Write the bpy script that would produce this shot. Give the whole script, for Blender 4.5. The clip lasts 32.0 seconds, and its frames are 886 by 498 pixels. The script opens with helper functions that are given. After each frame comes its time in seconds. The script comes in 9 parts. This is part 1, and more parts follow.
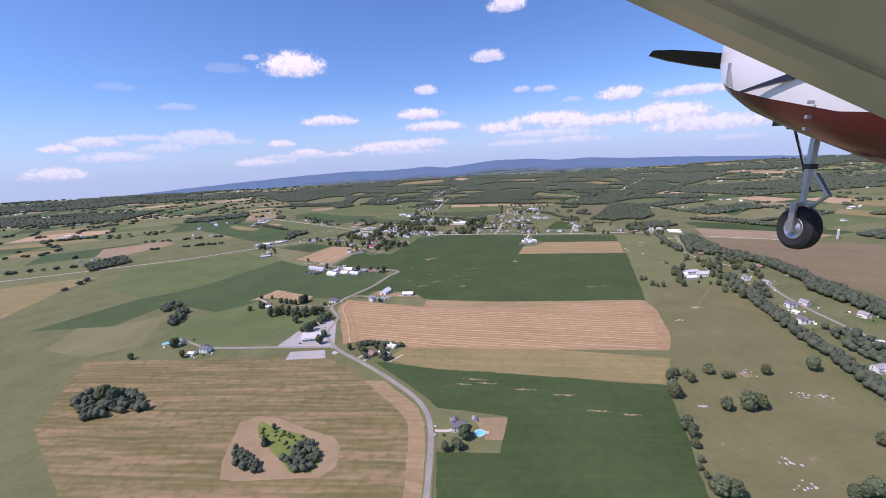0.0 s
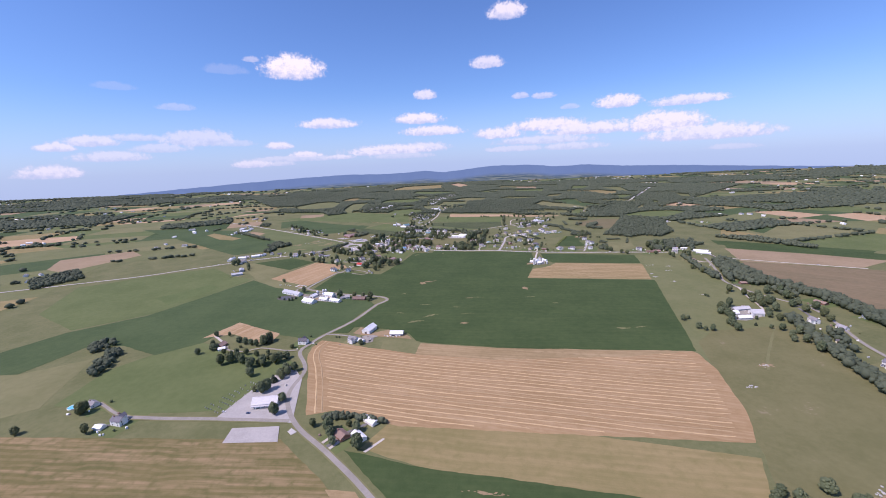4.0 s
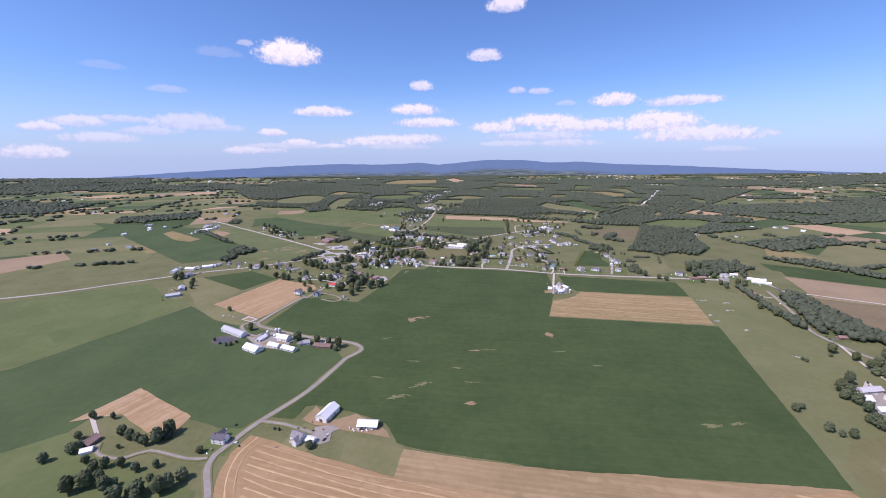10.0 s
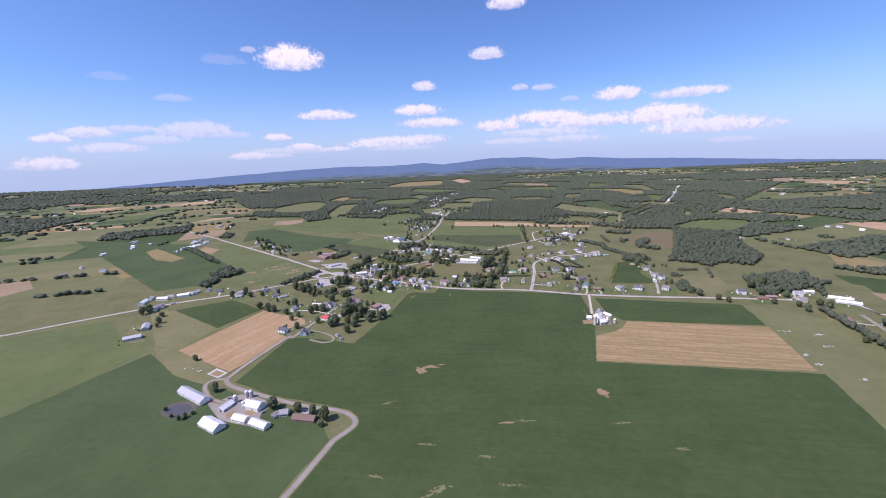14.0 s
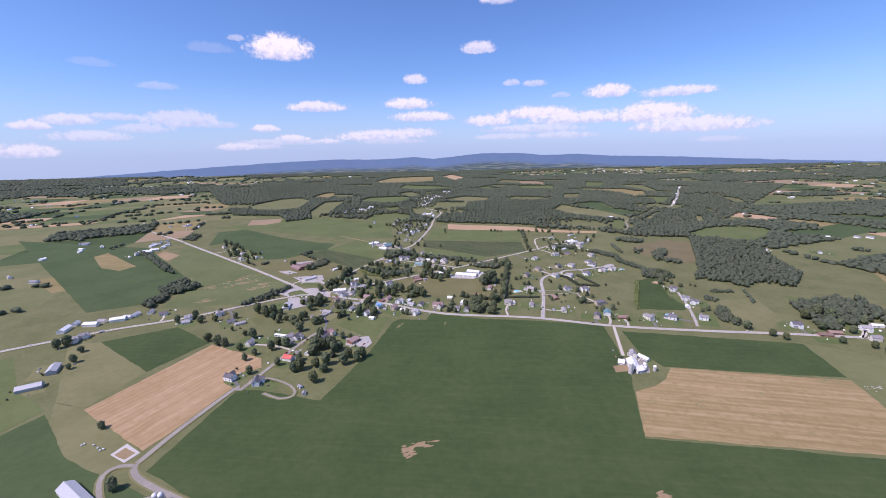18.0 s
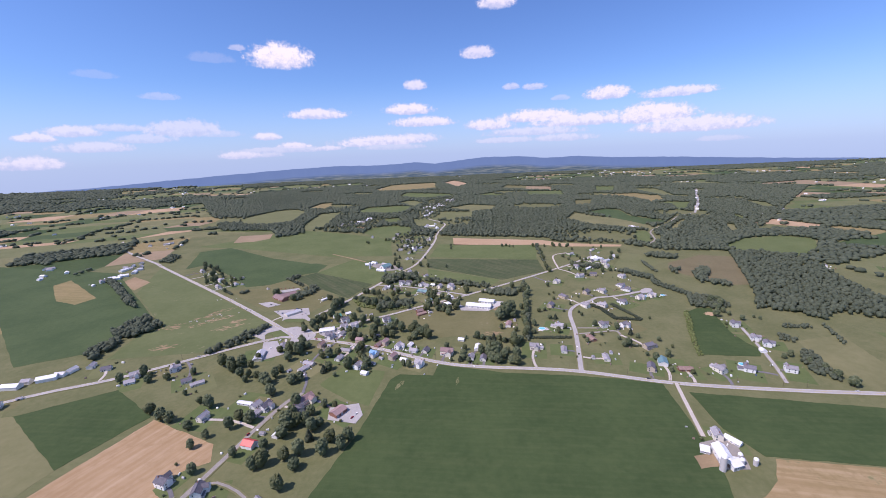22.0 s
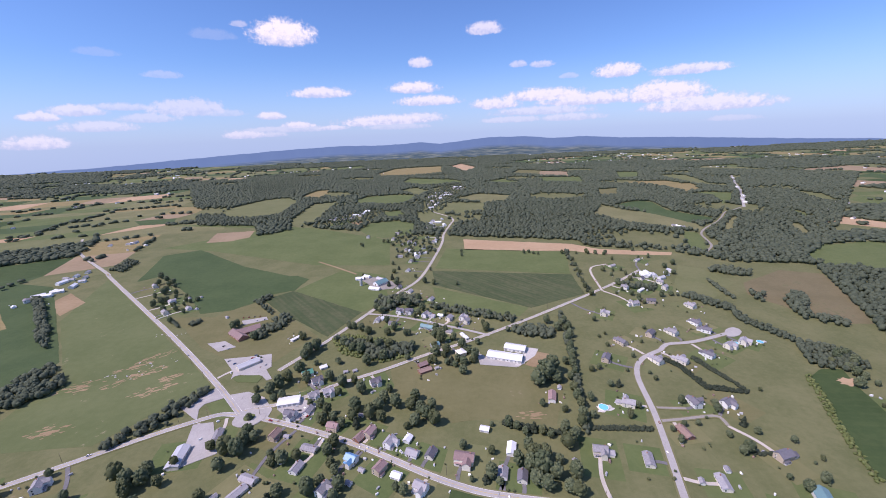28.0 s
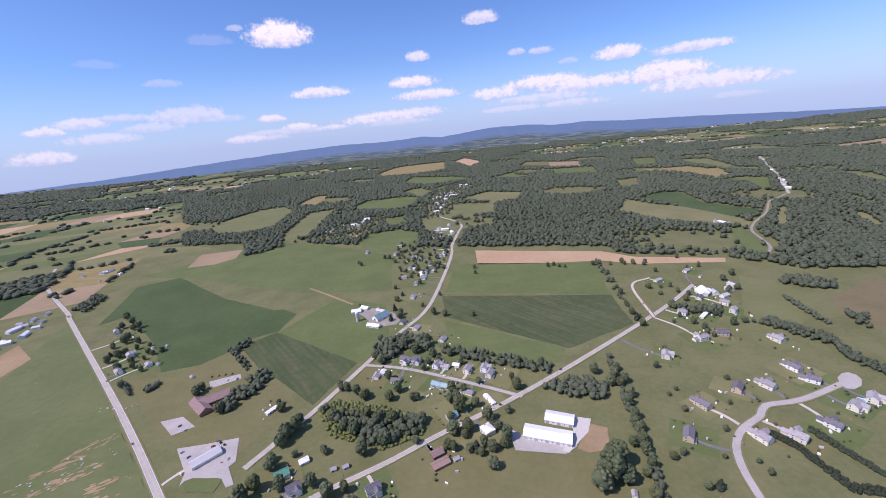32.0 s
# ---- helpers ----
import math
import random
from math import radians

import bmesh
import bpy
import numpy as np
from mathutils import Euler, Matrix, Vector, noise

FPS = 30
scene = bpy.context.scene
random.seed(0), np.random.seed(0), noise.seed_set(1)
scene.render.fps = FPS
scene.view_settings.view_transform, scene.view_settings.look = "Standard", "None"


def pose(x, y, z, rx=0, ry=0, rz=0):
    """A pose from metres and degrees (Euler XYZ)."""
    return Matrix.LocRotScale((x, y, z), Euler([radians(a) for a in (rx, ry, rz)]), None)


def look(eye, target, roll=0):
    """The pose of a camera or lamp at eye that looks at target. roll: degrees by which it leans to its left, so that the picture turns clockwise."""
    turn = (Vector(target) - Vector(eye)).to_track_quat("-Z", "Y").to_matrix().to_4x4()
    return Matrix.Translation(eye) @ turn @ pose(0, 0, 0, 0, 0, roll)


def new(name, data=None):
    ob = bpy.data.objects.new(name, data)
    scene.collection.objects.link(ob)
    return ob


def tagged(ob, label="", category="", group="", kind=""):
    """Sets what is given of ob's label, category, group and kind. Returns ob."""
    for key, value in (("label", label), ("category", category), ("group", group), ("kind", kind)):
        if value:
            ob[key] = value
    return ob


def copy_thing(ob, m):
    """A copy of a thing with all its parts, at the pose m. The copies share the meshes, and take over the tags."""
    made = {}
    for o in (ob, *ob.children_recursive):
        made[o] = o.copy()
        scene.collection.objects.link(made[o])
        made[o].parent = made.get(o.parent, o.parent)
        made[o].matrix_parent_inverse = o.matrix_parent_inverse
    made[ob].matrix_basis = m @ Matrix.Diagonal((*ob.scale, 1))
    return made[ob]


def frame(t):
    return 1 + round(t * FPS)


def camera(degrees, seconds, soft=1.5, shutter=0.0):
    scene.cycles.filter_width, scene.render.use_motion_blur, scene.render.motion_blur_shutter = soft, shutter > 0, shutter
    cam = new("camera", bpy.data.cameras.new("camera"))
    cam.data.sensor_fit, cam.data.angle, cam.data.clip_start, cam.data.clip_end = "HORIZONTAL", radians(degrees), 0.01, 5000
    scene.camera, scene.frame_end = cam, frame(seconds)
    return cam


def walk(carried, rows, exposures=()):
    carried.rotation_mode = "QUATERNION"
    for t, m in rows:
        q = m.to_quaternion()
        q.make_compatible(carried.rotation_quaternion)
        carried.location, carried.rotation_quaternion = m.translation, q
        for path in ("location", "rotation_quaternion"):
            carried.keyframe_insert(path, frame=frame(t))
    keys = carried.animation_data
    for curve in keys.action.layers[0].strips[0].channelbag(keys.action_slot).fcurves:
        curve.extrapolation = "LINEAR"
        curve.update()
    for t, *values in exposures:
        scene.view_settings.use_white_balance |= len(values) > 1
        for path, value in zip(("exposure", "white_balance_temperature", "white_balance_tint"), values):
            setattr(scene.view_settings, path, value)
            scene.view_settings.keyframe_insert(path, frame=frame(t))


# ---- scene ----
# The camera: 96.5 degrees across, flown at about 37 m/s, 230 to 310 m over the fields.
cam = camera(96.5, 32.0, 0.9)
# seconds, place in metres, then yaw, pitch and roll in degrees
PATH = [
    (0, 0.16, -0.00, 246.05, -0.744, -12.893, -3.317),
    (0.5, 0.41, 17.94, 246.84, -0.688, -12.828, -2.591),
    (1, 0.66, 35.88, 247.65, -0.959, -12.841, -2.124),
    (1.5, 0.91, 53.82, 248.46, -1.331, -12.697, -2.155),
    (2, 1.14, 71.77, 249.26, -1.718, -12.725, -1.584),
    (2.5, 1.37, 89.71, 250.08, -1.723, -12.763, -2.062),
    (3, 1.58, 107.68, 250.90, -1.499, -12.495, -2.003),
    (3.5, 1.76, 125.69, 251.70, -1.281, -12.151, -2.112),
    (5.5, 2.04, 198.01, 254.84, -1.796, -13.240, -3.104),
    (6, 1.96, 216.11, 255.61, -1.552, -13.369, -3.058),
    (6.5, 1.81, 234.20, 256.37, -1.160, -13.463, -3.844),
    (7, 1.62, 252.29, 257.13, -1.112, -13.831, -2.595),
    (7.5, 1.40, 270.39, 257.90, -1.309, -14.071, -1.240),
    (8, 1.16, 288.49, 258.68, -1.786, -13.968, -1.602),
    (8.5, 0.89, 306.60, 259.47, -2.396, -14.079, -1.382),
    (9, 0.60, 324.72, 260.26, -2.589, -13.886, -0.963),
    (9.5, 0.26, 342.84, 261.05, -2.648, -13.657, -0.413),
    (10, -0.10, 360.98, 261.86, -2.435, -13.336, -0.411),
    (10.5, -0.48, 379.12, 262.66, -1.790, -13.351, -1.676),
    (11, -0.88, 397.29, 263.45, -0.965, -13.129, -3.174),
    (11.5, -1.30, 415.46, 264.25, -0.253, -12.918, -4.306),
    (12, -1.73, 433.64, 265.03, -0.184, -12.958, -3.328),
    (12.5, -2.16, 451.82, 265.80, -0.332, -12.834, -3.258),
    (13, -2.60, 470.04, 266.56, -0.880, -12.578, -2.682),
    (13.5, -3.08, 488.30, 267.30, -1.416, -13.357, -2.095),
    (15.5, -4.92, 561.45, 270.11, -1.825, -13.287, -3.541),
    (16, -5.26, 579.65, 270.79, -2.217, -13.126, -4.105),
    (16.5, -5.53, 597.77, 271.48, -1.794, -12.962, -5.008),
    (17, -5.75, 615.86, 272.16, -1.485, -13.548, -3.633),
    (17.5, -5.94, 633.93, 272.86, -1.884, -13.591, -1.669),
    (18, -6.11, 651.97, 273.55, -2.927, -14.171, -1.217),
    (18.5, -6.23, 669.98, 274.26, -4.084, -14.063, -1.003),
    (19, -6.32, 687.96, 274.99, -4.021, -13.538, -3.066),
    (19.5, -6.37, 705.94, 275.75, -2.651, -13.587, -4.081),
    (20, -6.40, 723.89, 276.53, -1.296, -13.108, -4.122),
    (20.5, -6.40, 741.84, 277.32, -0.735, -12.998, -3.560),
    (21, -6.38, 759.78, 278.15, -0.976, -13.480, -2.934),
    (21.5, -6.35, 777.73, 279.00, -2.113, -13.802, -1.468),
    (22, -6.29, 795.72, 279.87, -2.556, -13.519, -2.307),
    (22.5, -6.22, 813.74, 280.76, -1.750, -13.683, -3.773),
    (23, -6.13, 831.83, 281.67, -1.343, -13.844, -3.248),
    (23.5, -6.03, 849.98, 282.60, -1.597, -13.732, -2.984),
    (24, -5.92, 868.19, 283.55, -1.358, -13.550, -3.095),
    (24.5, -5.80, 886.44, 284.51, -1.144, -13.623, -3.076),
    (25, -5.65, 904.84, 285.48, -0.888, -13.541, -3.322),
    (25.5, -5.48, 923.45, 286.48, -0.815, -13.993, -3.064),
    (27.5, -4.49, 999.10, 290.77, -1.414, -15.963, -0.455),
    (28, -4.20, 1017.99, 291.92, -1.719, -16.212, -2.257),
    (28.5, -3.91, 1036.76, 293.09, -1.317, -16.494, -3.985),
    (29, -3.61, 1055.47, 294.28, -0.684, -16.689, -3.830),
    (29.5, -3.31, 1074.16, 295.49, -1.345, -17.229, -2.813),
    (30, -3.01, 1092.84, 296.70, -2.023, -16.370, -2.880),
    (30.5, -2.72, 1111.48, 297.93, -2.001, -15.472, -2.920),
    (31, -2.43, 1130.09, 299.16, -1.130, -15.767, -3.183),
    (31.5, -2.14, 1148.70, 300.40, -0.745, -16.859, -3.822),
    (32, -1.85, 1167.30, 301.64, -0.601, -17.060, -5.500),
]


def flown(x, y, z, yaw, pitch, roll):
    a, b = radians(yaw), radians(pitch)
    way = Vector((-math.sin(a) * math.cos(b), math.cos(a) * math.cos(b), math.sin(b)))
    return look((x, y, z), Vector((x, y, z)) + way * 1000, roll)


walk(cam, [(row[0], flown(*row[1:])) for row in PATH], [(0, 0.18, 6600, 31), (32, 0.18, 6600, 31)])

# ---- sky, far ridge and sun ----
SUN_AZ, SUN_EL = -112.0, 53.0  # degrees from +y towards +x, and above the horizon


def math_node(tree, op, a, b=None, c=None, clamp=False):
    n = tree.nodes.new("ShaderNodeMath")
    n.operation, n.use_clamp = op, clamp
    for i, v in enumerate((a, b, c)):
        if v is None:
            continue
        if isinstance(v, (int, float)):
            n.inputs[i].default_value = v
        else:
            tree.links.new(v, n.inputs[i])
    return n.outputs[0]


def mix_colour(tree, fac, a, b, blend="MIX"):
    n = tree.nodes.new("ShaderNodeMix")
    n.data_type, n.blend_type, n.clamp_factor = "RGBA", blend, True
    for sock, v in ((n.inputs[0], fac), (n.inputs[6], a), (n.inputs[7], b)):
        if isinstance(v, (int, float)):
            sock.default_value = v
        elif isinstance(v, (tuple, list)):
            sock.default_value = (*v, 1) if len(v) == 3 else v
        else:
            tree.links.new(v, sock)
    return n.outputs[2]


def noise_node(tree, vec, scale, detail=3.0, rough=0.55, distort=0.0):
    n = tree.nodes.new("ShaderNodeTexNoise")
    n.inputs["Scale"].default_value, n.inputs["Detail"].default_value = scale, detail
    n.inputs["Roughness"].default_value, n.inputs["Distortion"].default_value = rough, distort
    if vec is not None:
        tree.links.new(vec, n.inputs["Vector"])
    return n.outputs["Fac"]


def smooth(tree, value, lo, hi, to_lo=0.0, to_hi=1.0):
    n = tree.nodes.new("ShaderNodeMapRange")
    n.interpolation_type = "SMOOTHSTEP"
    for i, v in zip((1, 2, 3, 4), (lo, hi, to_lo, to_hi)):
        n.inputs[i].default_value = v
    tree.links.new(value, n.inputs[0])
    return n.outputs[0]


def combine(tree, x, y, z):
    n = tree.nodes.new("ShaderNodeCombineXYZ")
    for i, v in enumerate((x, y, z)):
        if isinstance(v, (int, float)):
            n.inputs[i].default_value = v
        else:
            tree.links.new(v, n.inputs[i])
    return n.outputs[0]


world = bpy.data.worlds.new("sky")
scene.world = world
world.use_nodes = True
wt = world.node_tree
wt.nodes.clear()
coord = wt.nodes.new("ShaderNodeTexCoord")
split = wt.nodes.new("ShaderNodeSeparateXYZ")
wt.links.new(coord.outputs["Generated"], split.inputs[0])
DX, DY, DZ = split.outputs
AZ = math_node(wt, "MULTIPLY", math_node(wt, "ARCTAN2", DX, DY), 57.2958)
EL = math_node(wt, "MULTIPLY", math_node(wt, "ARCSINE", DZ), 57.2958)
PLACE = combine(wt, AZ, EL, 0.0)
sky = wt.nodes.new("ShaderNodeTexSky")
sky.sky_type, sky.sun_disc = "NISHITA", False
sky.sun_elevation, sky.sun_rotation = radians(SUN_EL), radians(SUN_AZ)
sky.altitude, sky.air_density, sky.dust_density, sky.ozone_density = 300, 1.0, 0.6, 2.0
SKY_STRENGTH = 0.13
sky_colour = mix_colour(wt, 1.0, sky.outputs[0], (SKY_STRENGTH * 0.50, SKY_STRENGTH * 0.77, SKY_STRENGTH * 1.08), "MULTIPLY")

# fair-weather cumulus: azimuth, elevation, half width, half height, density
CLOUDS = [
    (-17.2, 12.6, 4.0, 1.7, 1.0), (8.3, 12.8, 2.4, 0.9, 0.8), (-0.3, 9.2, 1.6, 0.8, 0.8), (-13.4, 5.8, 4.0, 0.8, 0.85),
    (-1.3, 6.2, 3.4, 0.9, 0.9), (0.5, 4.5, 4.6, 0.8, 0.85), (24.7, 6.8, 2.9, 1.0, 0.9), (32.3, 6.2, 4.2, 0.7, 0.8),
    (12.6, 8.4, 1.2, 0.5, 0.6), (15.6, 8.2, 1.6, 0.5, 0.6), (-20.0, 3.1, 1.8, 0.6, 0.8), 
    (-18.0, 1.4, 7.0, 0.5, 0.5), (-5.0, 2.2, 7.0, 0.8, 0.8),
    (-1.0, 2.4, 4.0, 0.7, 0.7), (9.5, 3.8, 3.5, 0.9, 0.85), (16.0, 4.6, 5.5, 1.0, 0.9), (21.5, 3.8, 6.5, 1.0, 0.85),
    (15.5, 2.6, 7.0, 0.7, 0.6), (30.0, 4.0, 5.0, 1.5, 0.9), (34.5, 2.4, 7.0, 1.1, 0.8), (-30.6, 7.6, 2.0, 0.5, 0.35),
    (10.8, 18.4, 2.6, 1.2, 0.9), (-36.0, 9.5, 2.0, 0.5, 0.2), (-25.0, 12.0, 2.5, 0.7, 0.2), (19.0, 6.6, 1.3, 0.4, 0.4), (-22.0, 13.2, 1.0, 0.4, 0.5),
    (-41.7, 3.2, 1.7, 0.6, 0.75), (-38.8, 3.8, 2.6, 0.7, 0.7), (-34.9, 4.2, 2.7, 0.5, 0.55), (-28.8, 4.2, 4.2, 1.2, 0.6), (-25.1, 3.5, 2.4, 0.5, 0.4), (-42.5, 0.7, 2.8, 0.8, 0.75), (-37.3, 2.2, 3.7, 0.7, 0.6), (-32.8, 3.0, 3.1, 0.6, 0.5), (-23.3, 0.9, 2.7, 0.6, 0.7), (-16.8, 1.9, 2.1, 0.5, 0.8), (-12.5, 1.4, 2.1, 0.4, 0.7), (-8.4, 1.8, 2.0, 0.5, 0.7), (-20.0, 0.8, 1.7, 0.4, 0.5), (-3.8, 1.3, 4.7, 0.5, 0.45), (11.9, 1.6, 4.6, 0.5, 0.5), (19.4, 1.6, 4.3, 0.6, 0.55), (37.2, 0.6, 2.7, 0.4, 0.4),
    (60.0, 9.0, 8.0, 2.0, 0.8), (-70.0, 10.0, 9.0, 2.5, 0.8), (100.0, 14.0, 10.0, 3.0, 0.8), (-120.0, 12.0, 12.0, 3.0, 0.8), (170.0, 16.0, 12.0, 3.0, 0.8),
]
stretch = combine(wt, math_node(wt, "MULTIPLY", AZ, 0.95), EL, 0.0)
billow = noise_node(wt, stretch, 1.05, 6.0, 0.62)
fine = noise_node(wt, stretch, 2.6, 5.0, 0.6)
ragged = math_node(wt, "ADD", math_node(wt, "MULTIPLY", math_node(wt, "SUBTRACT", billow, 0.5), 2.3), math_node(wt, "MULTIPLY", math_node(wt, "SUBTRACT", fine, 0.5), 0.9))
cover, shade = None, None
for az, el, hw, hh, dens in CLOUDS:
    hw, hh = hw * 0.95, hh * 1.15
    u = math_node(wt, "DIVIDE", math_node(wt, "SUBTRACT", AZ, az), hw)
    v = math_node(wt, "DIVIDE", math_node(wt, "SUBTRACT", EL, el - 0.35 * hh), hh)
    low = math_node(wt, "MULTIPLY", math_node(wt, "MINIMUM", v, 0.0), 1.3)
    vv = math_node(wt, "ADD", v, low)
    d = math_node(wt, "ADD", math_node(wt, "MULTIPLY", u, u), math_node(wt, "MULTIPLY", vv, vv))
    m = math_node(wt, "MULTIPLY", smooth(wt, math_node(wt, "SUBTRACT", d, ragged), 1.45, 0.45), dens)
    s = math_node(wt, "MULTIPLY", m, smooth(wt, math_node(wt, "ADD", v, ragged), -0.5, 0.45))
    cover = m if cover is None else math_node(wt, "MAXIMUM", cover, m)
    shade = s if shade is None else math_node(wt, "MAXIMUM", shade, s)
# the same scattered cumulus goes on overhead, unseen, added to brighten the shadows
over = combine(wt, math_node(wt, "DIVIDE", DX, math_node(wt, "MAXIMUM", DZ, 0.05)), math_node(wt, "DIVIDE", DY, math_node(wt, "MAXIMUM", DZ, 0.05)), 0.0)
fill_cumulus = math_node(wt, "MULTIPLY", smooth(wt, noise_node(wt, over, 1.7, 6.0, 0.6), 0.54, 0.64), smooth(wt, EL, 21.0, 30.0))
cover, shade = math_node(wt, "MAXIMUM", cover, fill_cumulus), math_node(wt, "MAXIMUM", shade, fill_cumulus)
cloud_colour = mix_colour(wt, shade, (0.50, 0.58, 0.78), (0.84, 0.85, 0.90))
haze = smooth(wt, EL, 10.0, -2.0)
sky_colour = mix_colour(wt, math_node(wt, "MULTIPLY", haze, 0.68), sky_colour, (0.41, 0.56, 0.85))
sky_colour = mix_colour(wt, cover, sky_colour, cloud_colour)

# the long ridge some twenty kilometres off, and the hazy plain before it
ramp = wt.nodes.new("ShaderNodeValToRGB")
wt.links.new(math_node(wt, "MULTIPLY_ADD", AZ, 1 / 120, 0.5), ramp.inputs[0])
RIDGE = [(-60, -2.4), (-38, -2.1), (-27, -1.6), (-18.8, -1.25), (-11.3, -1.05), (-7, -1.2), (-4, -1.16), (-0.8, -0.97), (1.9, -1.30), (5, -1.0), (8.6, -0.66), (13.8, -0.70), (17, -1.05), (21.5, -0.95), (25.5, -1.25), (30.5, -1.35), (36, -1.55), (42, -1.8), (60, -2.2)]
while len(ramp.color_ramp.elements) > 1:
    ramp.color_ramp.elements.remove(ramp.color_ramp.elements[-1])
for i, (az, el) in enumerate(RIDGE):
    u, h = az / 120 + 0.5, 1 + el / 4
    stop = ramp.color_ramp.elements[0] if i == 0 else ramp.color_ramp.elements.new(u)
    stop.position, stop.color = u, (h, h, h, 1)

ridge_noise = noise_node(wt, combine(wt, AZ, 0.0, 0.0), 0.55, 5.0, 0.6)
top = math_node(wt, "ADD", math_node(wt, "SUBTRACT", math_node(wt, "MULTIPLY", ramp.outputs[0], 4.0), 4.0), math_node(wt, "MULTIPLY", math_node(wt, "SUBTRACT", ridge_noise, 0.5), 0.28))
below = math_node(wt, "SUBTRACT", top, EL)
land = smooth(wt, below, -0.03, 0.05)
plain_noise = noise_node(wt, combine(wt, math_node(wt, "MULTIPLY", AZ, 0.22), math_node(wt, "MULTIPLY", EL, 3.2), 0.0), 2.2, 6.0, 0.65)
# hill and plain have the blue haze of distance painted into their colours
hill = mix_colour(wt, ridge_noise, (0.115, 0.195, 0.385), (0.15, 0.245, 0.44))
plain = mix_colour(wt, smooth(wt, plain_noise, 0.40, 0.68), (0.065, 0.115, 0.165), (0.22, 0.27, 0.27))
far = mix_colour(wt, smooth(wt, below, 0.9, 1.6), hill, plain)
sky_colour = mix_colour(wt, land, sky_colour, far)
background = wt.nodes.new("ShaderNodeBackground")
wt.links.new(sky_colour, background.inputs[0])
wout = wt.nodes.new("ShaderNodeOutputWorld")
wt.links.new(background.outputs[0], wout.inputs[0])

lamp = bpy.data.lights.new("sun", "SUN")
lamp.energy, lamp.angle, lamp.color = 3.7, radians(0.53), (1.0, 0.96, 0.90)
sun = new("sun", lamp)
sd = Vector((math.sin(radians(SUN_AZ)) * math.cos(radians(SUN_EL)), math.cos(radians(SUN_AZ)) * math.cos(radians(SUN_EL)), math.sin(radians(SUN_EL))))
sun.matrix_world = look(sd * 800 + Vector((0, 600, 0)), (0, 600, 0))

# ---- materials ----
MATS = {}


def surface(name, rough=0.8, metal=0.0, spec=0.3):
    mat = bpy.data.materials.new(name)
    mat.use_nodes = True
    tree = mat.node_tree
    bsdf = tree.nodes["Principled BSDF"]
    bsdf.inputs["Roughness"].default_value, bsdf.inputs["Metallic"].default_value = rough, metal
    bsdf.inputs["Specular IOR Level"].default_value = spec
    MATS[name] = mat
    return mat, tree, bsdf


def metres(tree):
    return tree.nodes.new("ShaderNodeTexCoord").outputs["Object"]


def bumped(tree, bsdf, height, strength, distance):
    b = tree.nodes.new("ShaderNodeBump")
    b.inputs["Strength"].default_value, b.inputs["Distance"].default_value = strength, distance
    tree.links.new(height, b.inputs["Height"])
    tree.links.new(b.outputs[0], bsdf.inputs["Normal"])


def rows_across(tree, vec, angle, spacing, wobble):
    """Bands that run at an angle (degrees from +x), so many metres apart, 0 to 1."""
    turn = tree.nodes.new("ShaderNodeVectorRotate")
    turn.rotation_type = "Z_AXIS"
    turn.inputs["Angle"].default_value = radians(-angle)
    tree.links.new(vec, turn.inputs["Vector"])
    parts = tree.nodes.new("ShaderNodeSeparateXYZ")
    tree.links.new(turn.outputs[0], parts.inputs[0])
    sway = math_node(tree, "MULTIPLY", math_node(tree, "SUBTRACT", noise_node(tree, vec, 0.018, 2.0), 0.5), wobble)
    y = math_node(tree, "ADD", parts.outputs[1], sway)
    wave = math_node(tree, "SINE", math_node(tree, "MULTIPLY", y, 2 * math.pi / spacing))
    return math_node(tree, "MULTIPLY_ADD", wave, 0.5, 0.5)


def streaks(tree, vec, angle, width):
    """Long uneven strips that run at an angle, about so many metres wide."""
    turn = tree.nodes.new("ShaderNodeVectorRotate")
    turn.rotation_type = "Z_AXIS"
    turn.inputs["Angle"].default_value = radians(-angle)
    tree.links.new(vec, turn.inputs["Vector"])
    thin = tree.nodes.new("ShaderNodeVectorMath")
    thin.operation = "MULTIPLY"
    thin.inputs[1].default_value = (0.07 / width, 1.0 / width, 0.0)
    tree.links.new(turn.outputs[0], thin.inputs[0])
    return noise_node(tree, thin.outputs[0], 1.0, 3.0, 0.6)


